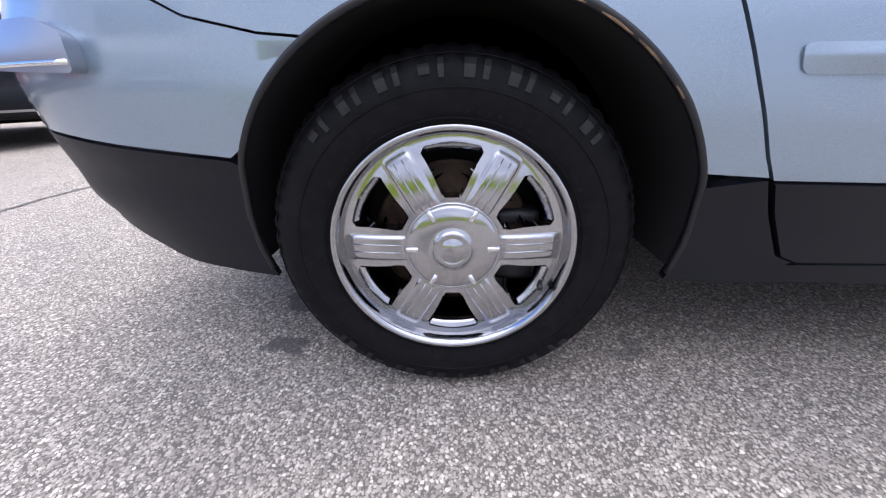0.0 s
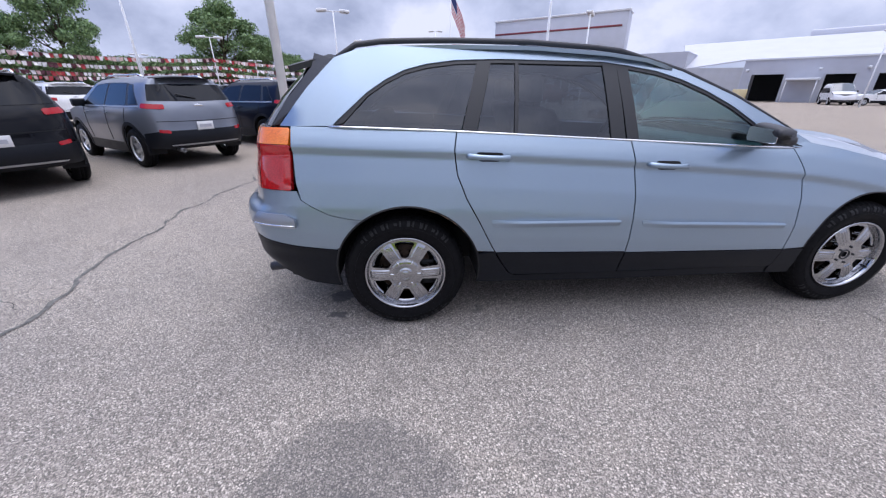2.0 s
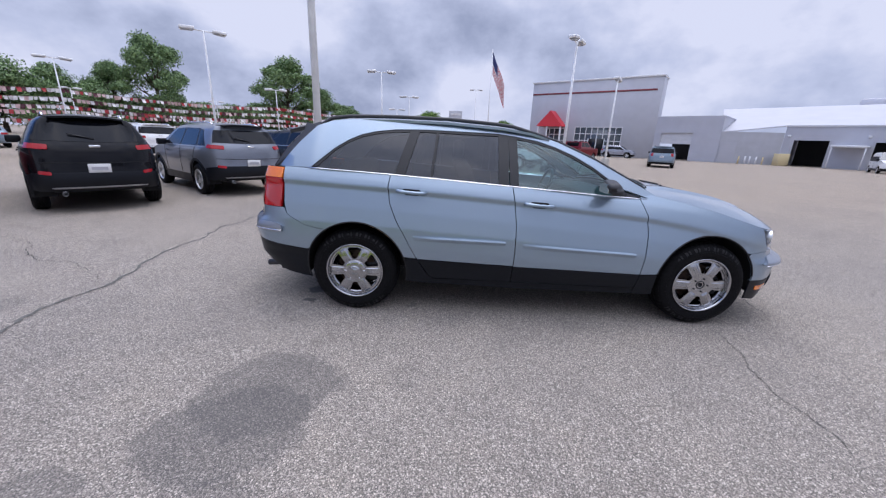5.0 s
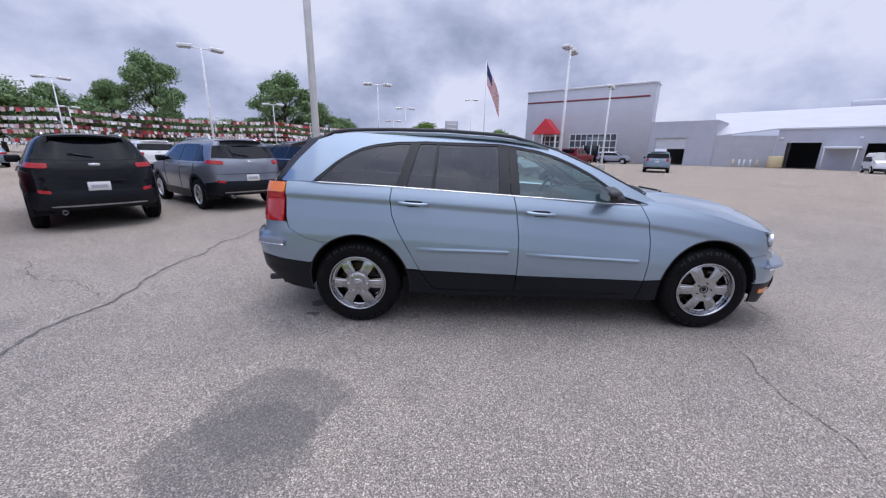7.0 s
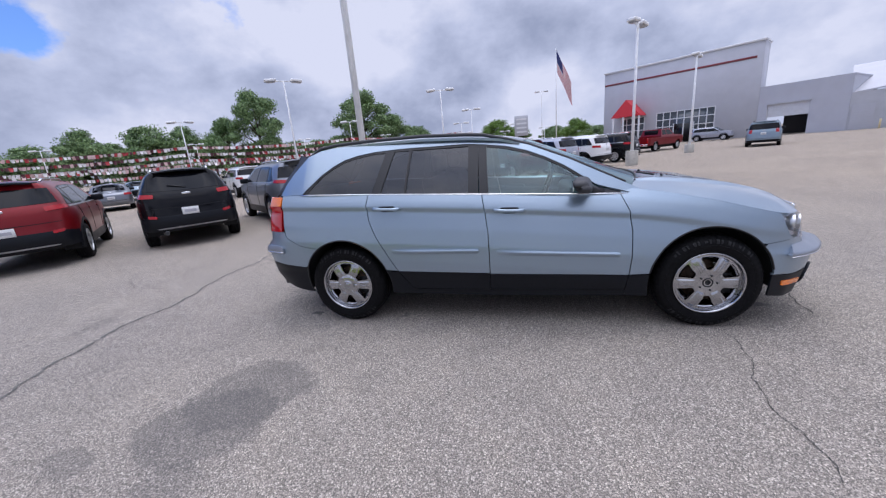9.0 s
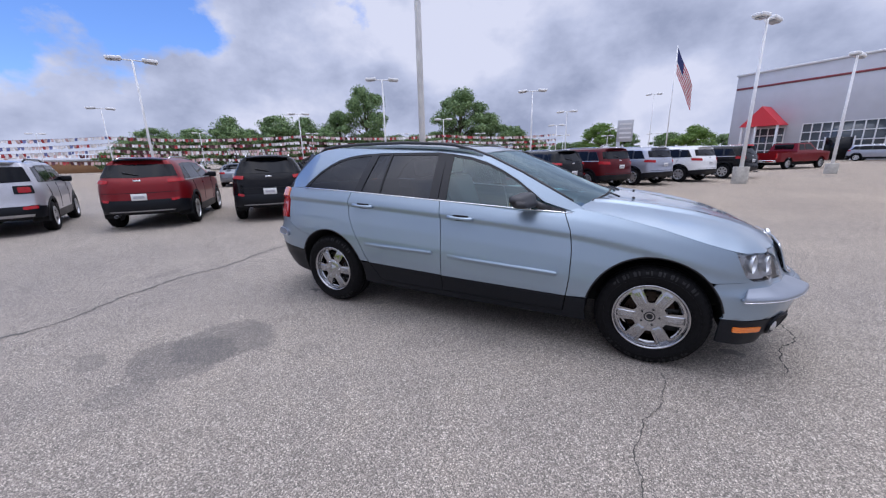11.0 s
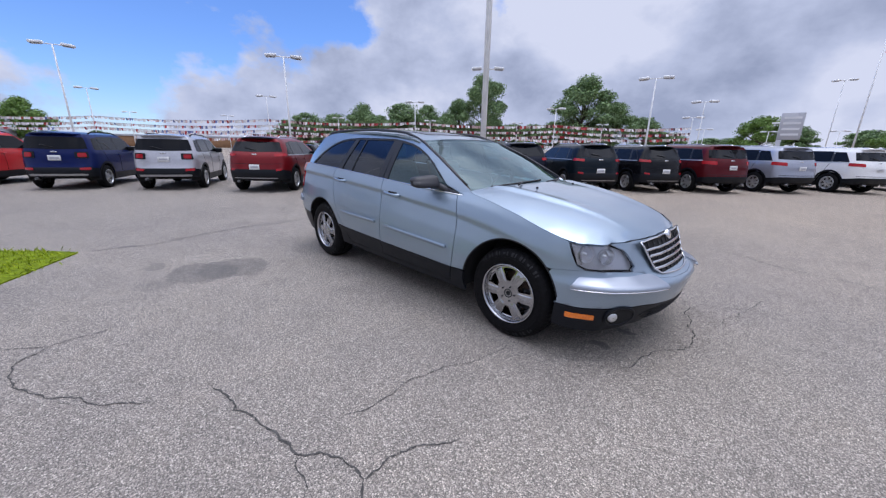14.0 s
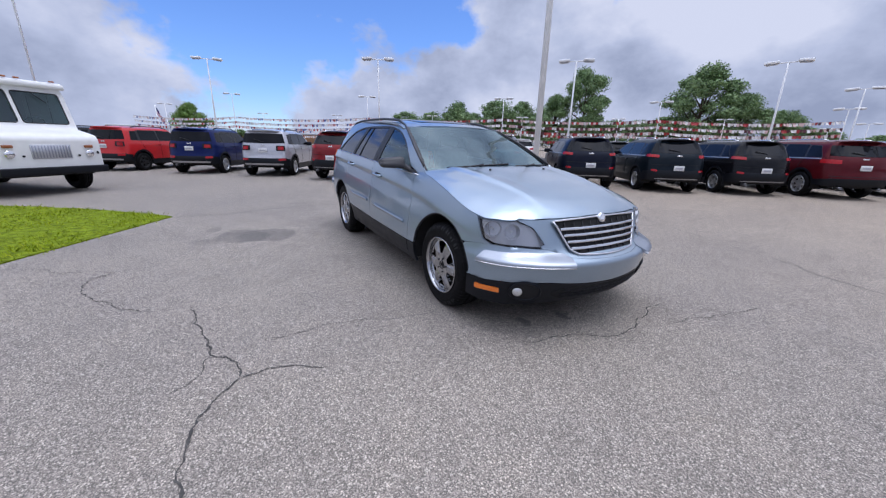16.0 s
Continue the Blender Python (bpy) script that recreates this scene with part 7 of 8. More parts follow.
_gc = _g.mix(0.55, _g.ramp(_gn, [(0.32, (0.17, 0.20, 0.010)), (0.5, (0.27, 0.36, 0.008)), (0.68, (0.40, 0.44, 0.012))]), _g.ramp(_geo.outputs["Random Per Island"], [(0.0, (0.15, 0.20, 0.008)), (0.7, (0.28, 0.36, 0.010)), (1.0, (0.42, 0.42, 0.04))]))
_g.link(_gc, _g.b.inputs["Base Color"])
_g.b.inputs["Specular IOR Level"].default_value = 0.12


def inside(poly, x, y):
    hit = False
    for i in range(len(poly)):
        (x0, y0), (x1, y1) = poly[i - 1], poly[i]
        if (y0 > y) != (y1 > y) and x < (x1 - x0) * (y - y0) / (y1 - y0) + x0:
            hit = not hit
    return hit


rng = np.random.RandomState(5)
vs_, fs_ = [], []
wanted = 52000
px_, py_ = rng.uniform(-6.2, 3.5, wanted), rng.uniform(-10.0, -2.4, wanted)
for x, y in zip(px_, py_):
    if not inside(GRASS, x + rng.normal(0, 0.06), y + rng.normal(0, 0.06)):
        continue
    h = rng.uniform(0.015, 0.042) * (1.2 + 0.9 * noise.noise((x * 1.3, y * 1.3, 3)))
    a, w, ln = rng.uniform(0, 6.283), rng.uniform(0.004, 0.009), rng.uniform(0.0, 0.03)
    c, s = math.cos(a), math.sin(a)
    i = len(vs_)
    vs_ += [(x - c * w, y - s * w, 0.0), (x + c * w, y + s * w, 0.0), (x - s * ln + c * w * 0.5, y + c * ln + s * w * 0.5, h * 0.7), (x - s * ln * 2.2, y + c * ln * 2.2, h)]
    fs_ += [(i, i + 1, i + 2), (i, i + 2, i + 3)]
me = bpy.data.meshes.new("grass")
me.from_pydata(vs_, [], fs_)
me.materials.append(_g.m)
tagged(new("grass", me), "short bright green grass with weeds", "grass", kind="stuff")

# ---------------------------------------------------------------- lamp posts
M_POLE = Mat("white_pole_paint", (0.84, 0.85, 0.86), 0.45).grain(4.0, 0.08).m
M_CONC = Mat("concrete", (0.42, 0.40, 0.36), 0.9).grain(6.0, 0.25).m
M_LAMPGLASS = Mat("lamp_diffuser", (0.42, 0.44, 0.48), 0.3).m
POSTS = "lamp posts on the lot"


def lamp_post(x, y, h, turn=0.0, r=0.065, base=0.0, arm=0.42, head=(0.70, 0.42), single=False):
    p = thing("lamp_post", pose(x, y, 0, 0, 0, turn), "white steel lamp post with two flat heads" if base == 0 else "white steel lamp post on a round concrete base", "lamp post", POSTS)
    bm = bmesh.new()
    tube(bm, [(0, 0, base), (0, 0, h * 0.5), (0, 0, h - 0.06)], [r, r * 0.85, r * 0.65], 10)
    part("pole", bm, M_POLE, p)
    if base:
        bm = bmesh.new()
        lathe(bm, [(0.30, 0.0), (0.30, base - 0.02), (0.28, base), (0.01, base)], 20, "z")
        part("concrete_base", bm, M_CONC, p)
    bm = bmesh.new()
    box(bm, (-arm - 0.05, -0.03, h - 0.10), (arm + 0.05, 0.03, h - 0.04), None, 0.01, 1)
    part("cross_arm", bm, M_POLE, p)
    for sx in (-1, 1):
        bm = bmesh.new()
        cx = sx * (arm + head[0] / 2)
        tip = Matrix.Translation((cx, 0, h - 0.03)) @ Matrix.Rotation(radians(4 * sx), 4, "Y")
        box(bm, (-head[0] / 2, -head[1] / 2, -0.08), (head[0] / 2, head[1] / 2, 0.075), tip, 0.05, 2)
        hd = part("lamp_head", bm, M_POLE, p)
        bm = bmesh.new()
        box(bm, (-head[0] * 0.4, -head[1] * 0.38, -0.125), (head[0] * 0.4, head[1] * 0.38, -0.102), tip, 0.008, 1)
        part("diffuser", bm, M_LAMPGLASS, hd)
    return p


for x, y, h, t in ((-21.64, 8.57, 7.0, 65), (-32.73, -2.12, 7.55, 80), (-13.11, 19.26, 6.8, 40), (-4.89, 28.0, 6.48, 15)):
    lamp_post(x, y, h, t, 0.07, 0.0)
for x, y, h, t in ((7.10, 18.2, 6.75, 56), (13.1, 26.9, 6.4, 60)):
    lamp_post(x, y, h, t, 0.08, 0.75 if x < 10 else 0.6, 0.18)
for x, y, h, t in ((-28.57, 25.7, 6.25, 45), (-40.72, 14.1, 6.6, 68), (-55.1, -0.2, 7.1, 88), (-17.5, 37.0, 5.85, 25), (-3.95, 39.2, 5.9, 5), (38.3, 27.7, 5.9, 50), (-58.66, 32.82, 6.2, 60), (-46.51, 44.42, 6.0, 50), (-35.44, 55.72, 5.9, 35), (-24.44, 66.32, 5.9, 20), (-73.04, 18.52, 6.2, 70), (-83.94, 5.72, 6.4, 80), (-6.5, 47.6, 5.2, 10),
                   (-8.0, 62.0, 4.6, 0), (0.5, 58.0, 5.0, 0), (-2.0, 74.0, 4.7, 0), (-16.0, 80.0, 4.9, 0), (4.5, 60.0, 9.5, 0), (5.5, 72.0, 4.6, 0), (-75.0, -10.0, 6.6, 90)):
    lamp_post(x, y, h, t, 0.06, 0.0, 0.30, (0.75, 0.4))
# the tall pole behind the car, and a slim one far to the west
mast = thing("flag_mast", pose(-2.40, 6.11, 0), "tall white steel mast behind the parked cars", "mast")
bm = bmesh.new()
tube(bm, [(0, 0, 0), (0, 0, 7), (0, 0, 14)], [0.085, 0.078, 0.06], 14)
part("pole", bm, M_POLE, mast)
bm = bmesh.new()
lathe(bm, [(0.16, 0), (0.16, 0.03), (0.10, 0.05)], 16, "z")
part("foot_plate", bm, M_POLE, mast)
bm = bmesh.new()
tube(bm, [(-12.75, -6.8, 0), (-12.75, -6.8, 13)], [0.035, 0.025], 8)
tagged(part("slim_mast", bm, M_POLE, None), "slim grey mast beside the red car", "mast")

# ---------------------------------------------------------------- pennant strings
_k = [0]
CLOTH = [Mat(n, c, 0.7).grain(30.0, 0.1).m for n, c in (("white_pennant_cloth", (0.74, 0.71, 0.70)), ("pink_pennant_cloth", (0.60, 0.42, 0.40)), ("red_pennant_cloth", (0.36, 0.035, 0.04)), ("dark_pennant_cloth", (0.10, 0.03, 0.04)), ("blue_pennant_cloth", (0.12, 0.14, 0.30)))]
FLAGS = {}


def flag_mesh(colour, shape):
    """One square of cloth hanging from the line, bowed by the wind."""
    if (colour, shape) not in FLAGS:
        rng = random.Random(shape)
        bow, slant, blow = rng.uniform(-0.05, 0.05), rng.uniform(-0.07, 0.07), rng.uniform(-0.24, 0.24)
        bm = bmesh.new()
        rows_ = [[bm.verts.new((x * (1 - 0.14 * k / 3) + slant * k / 3, blow * (k / 3) ** 1.4 + bow * math.sin(x * 9 + k), -0.36 * k / 3)) for x in (-0.15, -0.05, 0.05, 0.15)] for k in range(4)]
        for a, b in zip(rows_, rows_[1:]):
            for q in range(3):
                bm.faces.new((a[q], a[q + 1], b[q + 1], b[q]))
        me = bpy.data.meshes.new("pennant")
        bm.to_mesh(me)
        bm.free()
        me.materials.append(CLOTH[colour])
        FLAGS[colour, shape] = me
    return FLAGS[colour, shape]


def pennants(a, b, sag, pale, size=0.74, step=0.245):
    """A sagging line hung with cloth flags."""
    _k[0] += 1
    rng = random.Random(_k[0])
    a, b = Vector(a), Vector(b)
    n = int((b - a).length / step)
    at = lambda t: a.lerp(b, t) - Vector((0, 0, sag * 4 * t * (1 - t)))
    turn = math.degrees(math.atan2(b.y - a.y, b.x - a.x))
    line = thing("pennant_string", Matrix.Translation(a), "string of pale, red and blue cloth pennants" if pale else "string of red, white and dark cloth pennants", "pennants", "pennant strings over the lot")
    bm = bmesh.new()
    tube(bm, [at(k / 16) - a for k in range(17)], 0.010, 4)
    part("cord", bm, CLOTH[3], line)
    for k in range(n):
        colour = rng.choice((0, 0, 0, 0, 1, 0, 1, 4, 0, 2) if pale else (0, 0, 1, 0, 1, 2, 3, 0, 1, 3, 2, 0))
        o = new("pennant", flag_mesh(colour, rng.randrange(5)))
        o.parent = line
        o.matrix_basis = Matrix.Translation(at((k + 0.5) / n) - a) @ pose(0, 0, 0, 0, 0, turn) @ Matrix.Scale(size * rng.uniform(0.8, 1.2), 4)


ROW2 = [(-66.0, -13.0), (-55.1, -0.2), (-40.72, 14.1), (-28.57, 25.7), (-17.5, 37.0), (-6.5, 47.6)]
for (x0, y0), (x1, y1) in zip(ROW2, ROW2[1:]):
    pale = x1 < -35
    for z in (4.1, 3.5, 2.95):
        pennants((x0, y0, z), (x1, y1, z), 0.30, pale)
off = Vector((-0.69, 0.72)) * 26
for (x0, y0), (x1, y1) in zip(ROW2, ROW2[1:]):
    for z in (3.3, 2.3):
        pennants((x0 + off.x, y0 + off.y, z), (x1 + off.x, y1 + off.y, z), 0.30, x1 < -45, 1.15, 0.42)

# ---------------------------------------------------------------- trees
M_BARK = Mat("bark", (0.09, 0.07, 0.05), 0.95).grain(8.0, 0.4).m
_lf = Mat("leaves", (0.05, 0.10, 0.02), 0.6)
_lf.island([(0.0, (0.080, 0.135, 0.055)), (0.5, (0.155, 0.25, 0.095)), (1.0, (0.25, 0.36, 0.14))])
M_LEAF = _lf.m
_ll = Mat("young_leaves", (0.10, 0.18, 0.03), 0.6)
_ll.island([(0.0, (0.08, 0.14, 0.025)), (0.6, (0.14, 0.25, 0.04)), (1.0, (0.20, 0.32, 0.06))])
M_LEAF2 = _ll.m


def tree_meshes(seed, h, w, leaves, leaf=0.34, trunk_share=0.3, mat=None):
    """Trunk with limbs, and a crown of small leaf sprays gathered in uneven clumps."""
    rng = np.random.RandomState(seed)
    bm = bmesh.new()
    tube(bm, [(0, 0, 0), (0.05, 0, h * 0.25), (-0.05, 0.1, h * 0.6), (0, 0, h * 0.85)], [0.035 * h, 0.026 * h, 0.014 * h, 0.004 * h], 8)
    clumps = []
    for k in range(64):
        a, t = rng.uniform(0, 6.283), rng.uniform(0.0, 1.0) ** 0.8
        z = h * (trunk_share + (0.95 - trunk_share) * t)
        reach = w * 0.5 * math.sin(math.pi * min(1, (0.18 + 0.80 * t))) ** 0.7 * rng.uniform(0.35, 1.0)
        c = Vector((reach * math.cos(a), reach * math.sin(a), z))
        clumps.append((c, rng.uniform(0.06, 0.15) * w))
        if k % 3 == 0:
            s = Vector((0, 0, z * 0.62))
            tube(bm, [s, s.lerp(c, 0.5) + Vector((0, 0, -0.03 * h)), c], [0.010 * h, 0.006 * h, 0.002 * h], 5)
    trunk = bpy.data.meshes.new("trunk")
    for f in bm.faces:
        f.smooth = True
    bm.to_mesh(trunk)
    bm.free()
    trunk.materials.append(M_BARK)
    vs, fs = [], []
    for _ in range(leaves):
        c, r = clumps[rng.randint(len(clumps))]
        d = rng.normal(0, 1, 3)
        d /= np.linalg.norm(d)
        p = np.array(c) + d * r * rng.uniform(0.3, 1.15) * np.array([1.15, 1.15, 0.8])
        n = d + rng.normal(0, 0.7, 3)
        n /= np.linalg.norm(n)
        u = np.cross(n, rng.normal(0, 1, 3))
        u /= np.linalg.norm(u)
        v = np.cross(n, u)
        s = leaf * rng.uniform(0.5, 1.1)
        i = len(vs)
        vs += [tuple(p - u * s), tuple(p + v * s * 0.55 - u * s * 0.1), tuple(p + u * s), tuple(p - v * s * 0.55 + u * s * 0.1)]
        fs.append((i, i + 1, i + 2, i + 3))
    crown = bpy.data.meshes.new("crown")
    crown.from_pydata(vs, [], fs)
    crown.materials.append(mat or M_LEAF)
    return trunk, crown


KINDS = {"tall": tree_meshes(1, 18, 14, 30000, 0.25, 0.20), "broad": tree_meshes(2, 13, 14, 30000, 0.25, 0.12), "small": tree_meshes(3, 9, 9, 19000, 0.21, 0.10), "light": tree_meshes(4, 8, 8, 17000, 0.20, 0.12, M_LEAF2), "wild": tree_meshes(9, 16, 13, 30000, 0.25, 0.18)}


def tree(kind, x, y, scale, turn, label="broad green leafy tree behind the lot"):
    t = thing("tree", pose(x, y, 0, 0, 0, turn) @ Matrix.Diagonal((*scale, 1)), label, "tree", "trees behind the lot")
    for nm, me in zip(("trunk", "crown"), KINDS[kind]):
        o = new(nm, me)
        o.parent = t
    return t


def seen(az, dist):
    """A place on the plan by bearing from north and distance, from the middle of the lot."""
    return (0.78 + dist * math.sin(radians(az)), -2.87 + dist * math.cos(radians(az)))


WOODS = [("wild", -37.6, 100, 1.0, 1.22, 10), ("tall", -41.6, 104, 0.75, 0.78, 200), ("wild", -23.2, 86, 1.08, 1.0, 140), ("tall", -19.2, 88, 0.72, 0.62, 60), ("broad", -55.5, 95, 0.9, 0.86, 0), ("broad", -50.2, 98, 1.0, 0.92, 70), ("broad", -46.6, 100, 0.9, 0.92, 160),
                                  ("small", -43.5, 96, 1.1, 1.0, 30), ("small", -33.5, 98, 1.0, 0.82, 250), ("small", -30.2, 95, 1.0, 0.80, 310), ("small", -27.0, 92, 1.1, 0.85, 20)]
EDGE_TREES = [("small", -15.3, 95, 0.9, 0.95, 75), ("small", -12.5, 100, 1.0, 0.62, 95),
                                  ("light", -3.3, 100, 1.1, 1.05, 15), ("small", -0.2, 104, 0.8, 0.75, 55), ("light", 7.6, 100, 1.1, 0.85, 120), ("small", 4.6, 115, 1.0, 0.7, 200), ("small", -8.6, 120, 1.2, 0.55, 180), ("small", 10.5, 130, 1.0, 0.65, 280),
                                  ("broad", -60.0, 105, 1.0, 0.72, 40), ("broad", -64.5, 110, 1.0, 0.75, 140), ("small", -68.5, 108, 0.8, 0.55, 240), ("small", -38.8, 108, 1.2, 0.8, 66), ("small", -6.0, 118, 1.2, 0.55, 18), ("small", 13.0, 120, 1.1, 0.6, 18)]
for kind, az, d, sx, sz, turn in WOODS + EDGE_TREES:
    tree(kind, *seen(az, d), (sx, sx, sz), turn, "bright green young tree beyond the lot" if kind == "light" else "broad green leafy tree behind the lot")
lx, ly = 4.84 - 100 * math.sin(radians(93.4)), -2.04 + 100 * math.cos(radians(93.4))
tree("light", lx, ly, (1.05, 1.05, 1.02), 33, "bright green round tree beyond the red car")
tree("small", lx - 3, ly + 9.5, (0.6, 0.6, 0.36), 80, "dark green bush beyond the lot")

# ---------------------------------------------------------------- buildings
M_WALL = Mat("pale_metal_cladding", (0.47, 0.48, 0.53), 0.6).grain(0.6, 0.05).m
M_WALL2 = Mat("grey_block_wall", (0.45, 0.46, 0.50), 0.75).grain(0.8, 0.07).m
M_ROOFW = Mat("white_metal_roof", (0.54, 0.54, 0.58), 0.5).grain(0.5, 0.04).m
M_REDTRIM = Mat("dark_red_trim", (0.22, 0.04, 0.05), 0.5).m
M_REDSHEET = Mat("bright_red_sheet", (0.62, 0.035, 0.05), 0.45).m
M_FRAMEW = Mat("white_window_frame", (0.70, 0.71, 0.73), 0.4).m
M_DOORW = Mat("pale_roller_door", (0.60, 0.61, 0.64), 0.5).grain(3.0, 0.05).m
# near-black sheets behind the open gates: indoor shade put into their colour
M_INSIDE = Mat("dim_workshop", (0.03, 0.03, 0.035), 0.9).m
M_YELLOW = Mat("pale_yellow_box", (0.62, 0.52, 0.30), 0.6).m


def wall_block(name, a, b, depth, h, label, mat=M_WALL, cat="building"):
    """A block whose front runs from a to b; returns the thing and a placer (along, out, up)."""
    a, b = Vector((*a, 0)), Vector((*b, 0))
    d = (b - a).normalized()
    ang = math.degrees(math.atan2(d.y, d.x))
    t = thing(name, Matrix.Translation(a) @ pose(0, 0, 0, 0, 0, ang), label, cat, "dealership buildings")
    L = (b - a).length
    return t, L


show, L1 = wall_block("showroom", (15.2, 67.6), (31.7, 55.4), 20, 11.8, "tall pale grey showroom with a thin red line")
bm = bmesh.new()
box(bm, (0, 0, 0), (L1, 3.2, 11.75), None, 0.02, 1)
part("wall", bm, M_WALL, show)
bm = bmesh.new()
box(bm, (-0.15, -0.15, 11.75), (L1 + 0.15, 3.35, 12.0), None, 0.03, 1)
part("parapet", bm, M_FRAMEW, show)
bm = bmesh.new()
box(bm, (0.1, -0.06, 9.85), (L1 - 0.7, -0.004, 10.1))
part("red_line", bm, M_REDTRIM, show)
for x0, x1, z0, z1, nx, nz in ((8.4, 15.9, 0.25, 4.55, 8, 4), (3.0, 6.6, 0.3, 4.3, 4, 4)):
    bm = bmesh.new()
    box(bm, (x0, -0.03, z0), (x1, -0.004, z1))
    win = part("window", bm, M_MIDGLASS, show, "grey reflecting shop window")
    for k in range(nx + 1):
        x = x0 + (x1 - x0) * k / nx
        bm = bmesh.new()
        box(bm, (x - 0.06, -0.10, z0), (x + 0.06, -0.031, z1))
        part("mullion", bm, M_FRAMEW, win, smooth=False)
    for k in range(nz + 1):
        z = z0 + (z1 - z0) * k / nz
        bm = bmesh.new()
        box(bm, (x0, -0.105, z - 0.06), (x1, -0.032, z + 0.06))
        part("transom", bm, M_FRAMEW, win, smooth=False)
bm = bmesh.new()
box(bm, (10.9, -0.16, 0), (13.4, -0.11, 2.7))
dr = part("entrance_door", bm, M_DARKGLASS, show, "dark glass entrance doors")
for x in (10.85, 12.15, 13.45):
    bm = bmesh.new()
    box(bm, (x - 0.07, -0.22, 0), (x + 0.07, -0.165, 2.8))
    part("door_frame", bm, M_FRAMEW, dr, smooth=False)
# red gabled porch
bm = bmesh.new()
tri_ = [(2.3, 4.55), (6.9, 4.55), (4.6, 7.1)]
f1, f2 = [bm.verts.new((x, -2.4, z)) for x, z in tri_], [bm.verts.new((x, -0.02, z)) for x, z in tri_]
bm.faces.new(f1)
bm.faces.new(f2[::-1])
for k in range(3):
    bm.faces.new((f1[k], f1[k - 1], f2[k - 1], f2[k]))
bmesh.ops.recalc_face_normals(bm, faces=bm.faces[:])
porch = part("porch_gable", bm, M_REDSHEET, show, "bright red gable over the entrance", smooth=False)
for x in (2.6, 4.2, 6.6):
    bm = bmesh.new()
    box(bm, (x - 0.12, -2.3, 0), (x + 0.12, -2.06, 4.6), None, 0.02, 1)
    part("porch_column", bm, M_FRAMEW, porch)

blk, L2 = wall_block("service_block", (31.7, 55.4), (37.6, 49.5), 12, 6.0, "pale grey service block with an open roller door", M_WALL)
bm = bmesh.new()
for x0, x1, z0, z1 in ((0.02, 1.0, 0, 6.0), (5.0, L2, 0, 6.0), (1.0, 5.0, 3.9, 6.0)):
    box(bm, (x0, 0, z0), (x1, 0.3, z1))
box(bm, (0.02, 11.7, 0), (L2, 12, 6.0))
box(bm, (L2 - 0.3, 0.3, 0), (L2, 11.7, 6.0))
box(bm, (0.02, 0.0, 6.0), (L2 + 0.1, 12, 6.15))
part("wall", bm, M_WALL, blk, smooth=False)
bm = bmesh.new()
box(bm, (1.0, 0.12, 2.3), (5.0, 0.2, 3.9))
rd = part("roller_door", bm, M_DOORW, blk, "half-raised white roller door", smooth=False)
bm = bmesh.new()
box(bm, (0.9, -0.12, 3.85), (5.1, -0.004, 4.02))
part("door_hood", bm, M_WALL2, blk, smooth=False)
bm = bmesh.new()
box(bm, (0.6, 8, 0.0), (5.6, 8.2, 4.2))
part("dark_inside", bm, M_INSIDE, blk, smooth=False)
# long workshop: linking wall, front with gates and a big white roof
link_, L3 = wall_block("link_wall", (37.6, 49.5), (43.9, 46.9), 8, 4.1, "grey block wall with a roller door", M_WALL2, "wall")
bm = bmesh.new()
box(bm, (0.02, 0, 0), (L3, 0.3, 4.1))
part("wall", bm, M_WALL2, link_, smooth=False)
bm = bmesh.new()
box(bm, (0.2, -0.08, 0), (2.0, -0.004, 2.75))
rd2 = part("roller_door", bm, M_WALL, link_, "closed grey roller door", smooth=False)
for k in range(9):
    bm = bmesh.new()
    box(bm, (0.22, -0.10, 0.28 * k + 0.2), (1.98, -0.081, 0.28 * k + 0.215))
    part("door_slat", bm, M_WALL2, rd2, smooth=False)
for x in (2.4, 3.1, 3.6, 4.3, 5.0):
    bm = bmesh.new()
    tube(bm, [(x, -0.8, 0), (x, -0.8, 1.0)], 0.09, 8)
    part("bollard", bm, M_YELLOW if x in (2.4, 5.0) else M_FRAMEW, link_)
shop, L4 = wall_block("workshop", (43.9, 46.9), (75.4, 8.1), 18, 4.4, "long pale grey workshop with open gates", M_WALL)
gates = [(0.95, 4.4, 3.2), (7.9, 10.6, 3.1), (12.1, 15.4, 3.1), (18.6, 21.8, 3.1), (25.4, 28.6, 3.1)]
x = 0.02
pieces = []
for x0, x1, z in gates:
    pieces += [((x, 0, 0), (x0, 0.3, 4.85)), ((x0, 0, z), (x1, 0.3, 4.85))]
    x = x1
pieces += [((x, 0, 0), (L4, 0.3, 4.85)), ((0.02, 0.3, 0), (0.3, 16, 4.85))]
for lo, hi in pieces:
    bm = bmesh.new()
    box(bm, lo, hi)
    part("wall", bm, M_WALL, shop, smooth=False)
bm = bmesh.new()
box(bm, (-0.1, -0.12, 4.85), (L4, 0.32, 5.02))
part("eave_board", bm, M_FRAMEW, shop, smooth=False)
bm = bmesh.new()
box(bm, (0.4, 7.0, 0), (L4, 7.2, 4.3))
part("dark_inside", bm, M_INSIDE, shop, smooth=False)
for x0, x1, z in gates:
    for xx in (x0, x1):
        bm = bmesh.new()
        box(bm, (xx - 0.12, -0.06, 0), (xx + 0.12, -0.004, z + 0.1))
        part("gate_frame", bm, M_WALL2, shop, smooth=False)
bm = bmesh.new()
box(bm, (4.7, -2.4, 2.45), (7.7, -0.02, 2.7), None, 0.03, 1)
part("awning", bm, M_FRAMEW, shop, "pale flat awning")
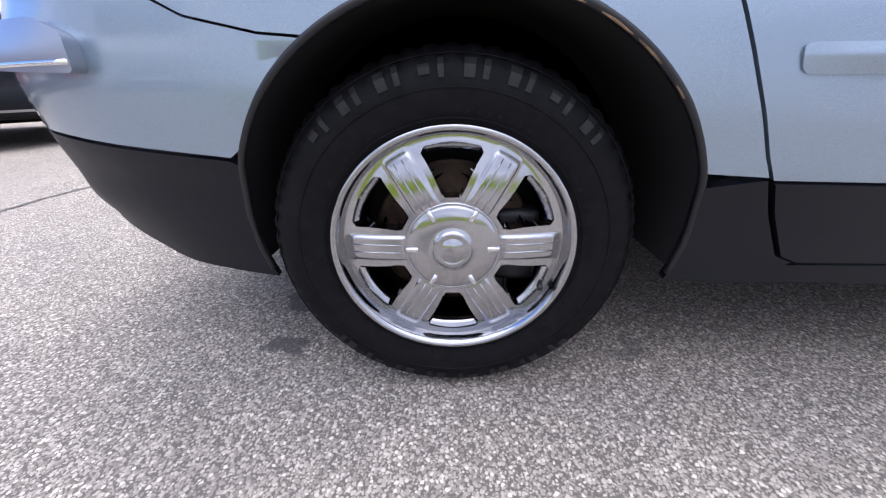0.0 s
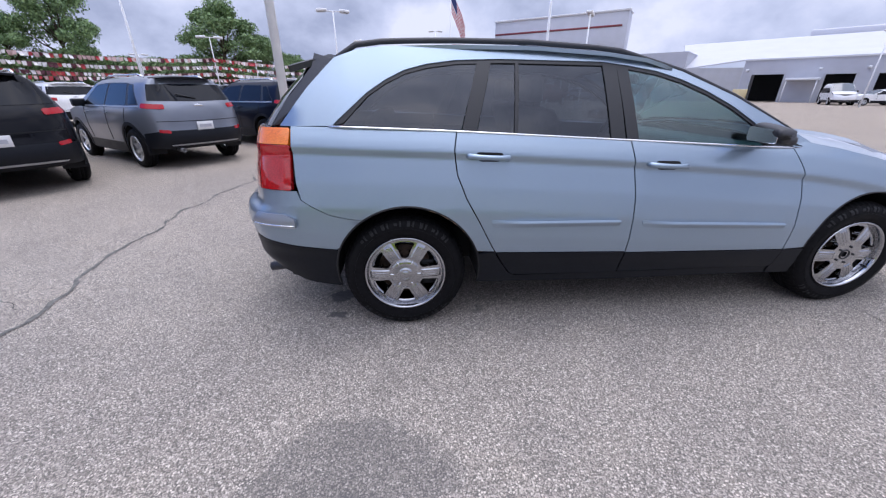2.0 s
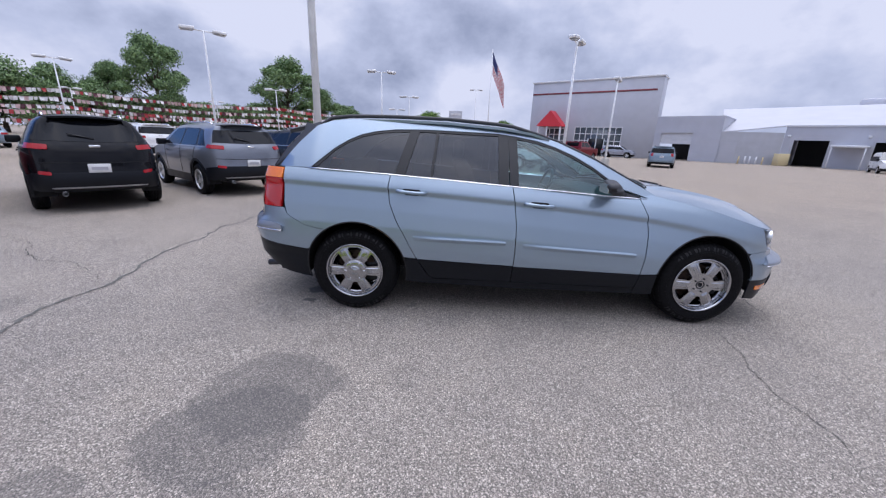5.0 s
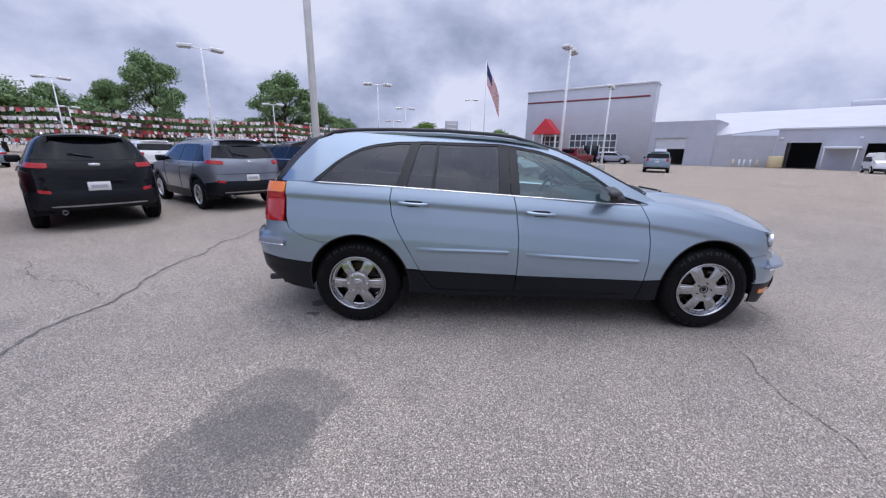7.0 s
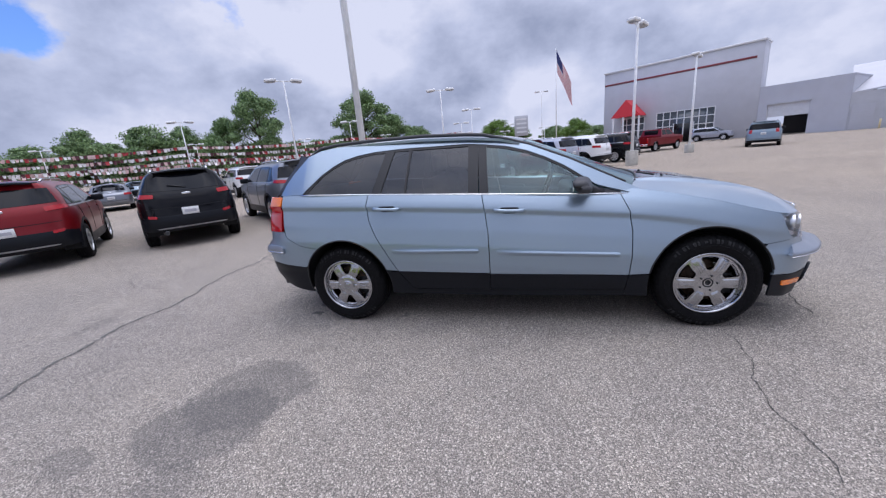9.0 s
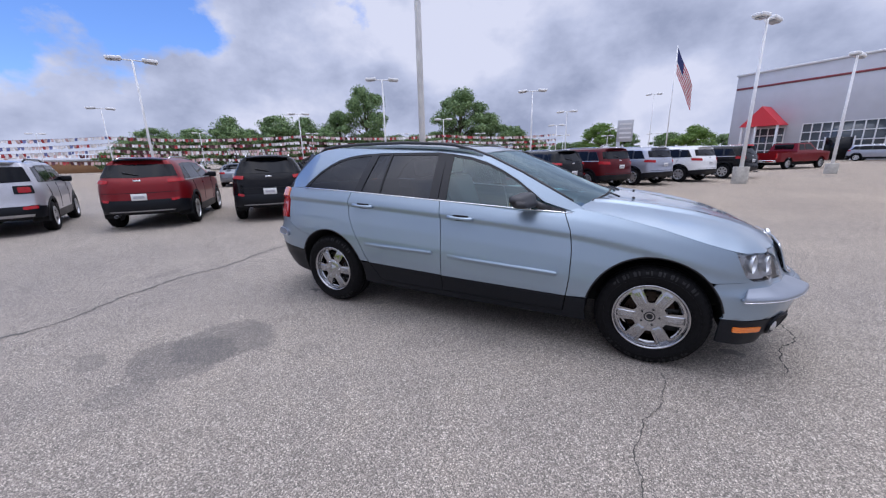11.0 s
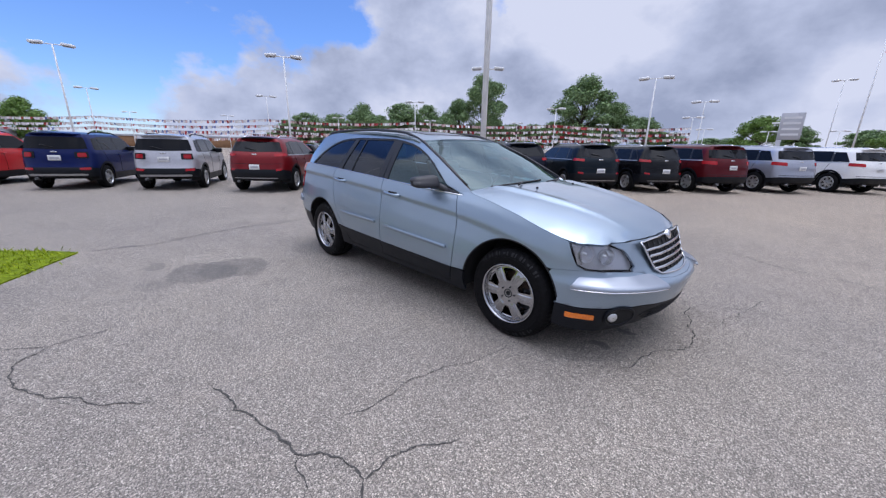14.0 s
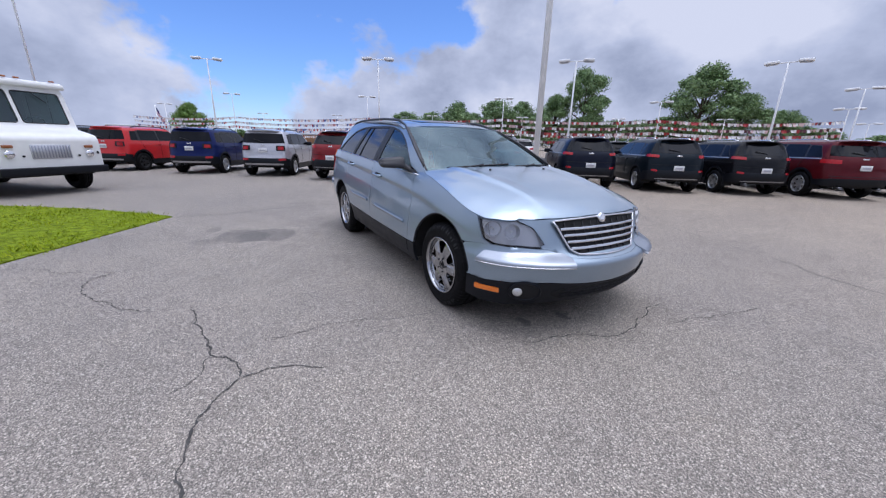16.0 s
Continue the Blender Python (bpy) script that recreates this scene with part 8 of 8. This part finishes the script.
for x in (4.85, 7.55):
    bm = bmesh.new()
    tube(bm, [(x, -2.3, 0), (x, -2.3, 2.46)], 0.06, 8)
    part("awning_post", bm, M_FRAMEW, shop)
for x in (0.5, 7.4, 11.3, 17.0):
    bm = bmesh.new()
    box(bm, (x - 0.15, -0.25, 3.6), (x + 0.15, -0.004, 3.85), None, 0.03, 1)
    part("wall_lamp", bm, M_FRAMEW, shop)
bm = bmesh.new()
pts = [Vector(p) for p in ((37.9, 49.9, 4.1), (44.2, 47.2, 5.04), (75.7, 8.3, 5.04), (90.5, 21.0, 8.9), (61.0, 59.5, 8.9), (46.5, 63.0, 8.3))]
bm.faces.new([bm.verts.new(p) for p in pts])
got = bmesh.ops.extrude_face_region(bm, geom=bm.faces[:])
for v in got["geom"]:
    if isinstance(v, bmesh.types.BMVert):
        v.co.z -= 0.15
bmesh.ops.recalc_face_normals(bm, faces=bm.faces[:])
roof_ob = part("workshop_roof", bm, M_ROOFW, None, smooth=False)
tagged(roof_ob, "wide white sloping metal roof of the workshop", "roof", "dealership buildings")
bm = bmesh.new()
box(bm, (0, 0, 0), (30.0, 6.0, 3.4), Matrix.Translation((63.0, 57.6, 6.6)) @ pose(0, 0, 0, 0, 0, -50.9), 0.2, 1)
tagged(part("roof_ridge_block", bm, M_ROOFW, None), "white raised ridge on the workshop roof", "roof")
bm = bmesh.new()
box(bm, (42.6, 45.2, 0), (43.9, 46.2, 1.5), None, 0.05, 1)
tagged(part("storage_bin", bm, M_YELLOW, None), "pale yellow metal bin by the workshop gate", "bin")

# pylon sign
sign = thing("pylon_sign", pose(1.3, 56.0, 0, 0, 0, 8), "grey pylon sign with rows of plain bars", "sign")
bm = bmesh.new()
box(bm, (-1.0, -0.2, 3.0), (1.0, 0.2, 5.9), None, 0.05, 1)
part("panel", bm, M_WALL2, sign)
for x in (-0.75,):
    bm = bmesh.new()
    box(bm, (x - 0.22, -0.15, 0), (x + 0.22, 0.15, 3.0), None, 0.02, 1)
    part("leg", bm, M_WALL, sign)
for k in range(4):
    bm = bmesh.new()
    box(bm, (-0.75, -0.225, 3.45 + 0.6 * k), (0.75, -0.204, 3.68 + 0.6 * k))
    part("sign_bar", bm, M_FRAMEW, sign, smooth=False)

# flags: one large by the showroom, two small far to the west
M_STRIPE_R = Mat("flag_red", (0.45, 0.03, 0.05), 0.8).m
M_STRIPE_W = Mat("flag_white", (0.75, 0.75, 0.76), 0.8).m
M_CANTON = Mat("flag_blue", (0.03, 0.04, 0.14), 0.8).m


def flag(x, y, h, wd, ln, turn, drop=60):
    f = thing("flag", pose(x, y, 0, 0, 0, turn), "striped red and white flag hanging from a white pole", "flag")
    bm = bmesh.new()
    tube(bm, [(0, 0, 0), (0, 0, h)], [0.09, 0.05], 10)
    part("flag_pole", bm, M_POLE, f)
    ca, sa = math.cos(radians(drop)), math.sin(radians(drop))

    def fn(u, v):
        wav = 0.10 * ln * math.sin(u * 7 + v * 2) * u
        return (u * ln * ca + 0.05 + v * 0.15, wav, h - 0.25 - v * wd - u * ln * sa)

    for k in range(13):
        bm = bmesh.new()
        u0 = 0.4 if k < 7 else 0.0
        patch(bm, [(u0, k / 13), (1, k / 13), (1, (k + 1) / 13), (u0, (k + 1) / 13)], fn, (0.08, 0.1), 0.0, 0, 1, Vector((0, 9, 0)))
        part("stripe", bm, M_STRIPE_W if k % 2 else M_STRIPE_R, f)
    bm = bmesh.new()
    patch(bm, [(0, 0), (0.4, 0), (0.4, 7 / 13), (0, 7 / 13)], fn, (0.08, 0.1), 0.0, 0, 1, Vector((0, 9, 0)))
    part("canton", bm, M_CANTON, f)


flag(6.64, 59.3, 15.2, 3.2, 5.4, 0, 66)
flag(-77.0, -11.6, 6.4, 1.3, 2.4, 60, 62)
# brick store far to the west
M_BRICKFAR = Mat("tan_brick_wall", (0.30, 0.17, 0.09), 0.9).grain(2.0, 0.15).m
far = thing("far_store", pose(-118, 20, 0, 0, 0, 62), "low tan brick store beyond the lot", "building")
bm = bmesh.new()
box(bm, (-22, 0, 0), (22, 14, 2.6), None, 0.05, 1)
part("wall", bm, M_BRICKFAR, far)
bm = bmesh.new()
box(bm, (-22.3, -0.3, 2.6), (22.3, 14.3, 3.1), None, 0.05, 1)
part("roof", bm, M_WALL2, far)
far2 = thing("far_shed", pose(-92, -16, 0, 0, 0, 80), "pale grey flat shed beyond the lot", "building")
bm = bmesh.new()
box(bm, (-6, 0, 0), (6, 10, 3.0), None, 0.05, 1)
part("wall", bm, M_WALL, far2)
bm = bmesh.new()
box(bm, (-6.2, -0.2, 3.0), (6.2, 10.2, 3.3), None, 0.05, 1)
part("roof", bm, M_FRAMEW, far2)
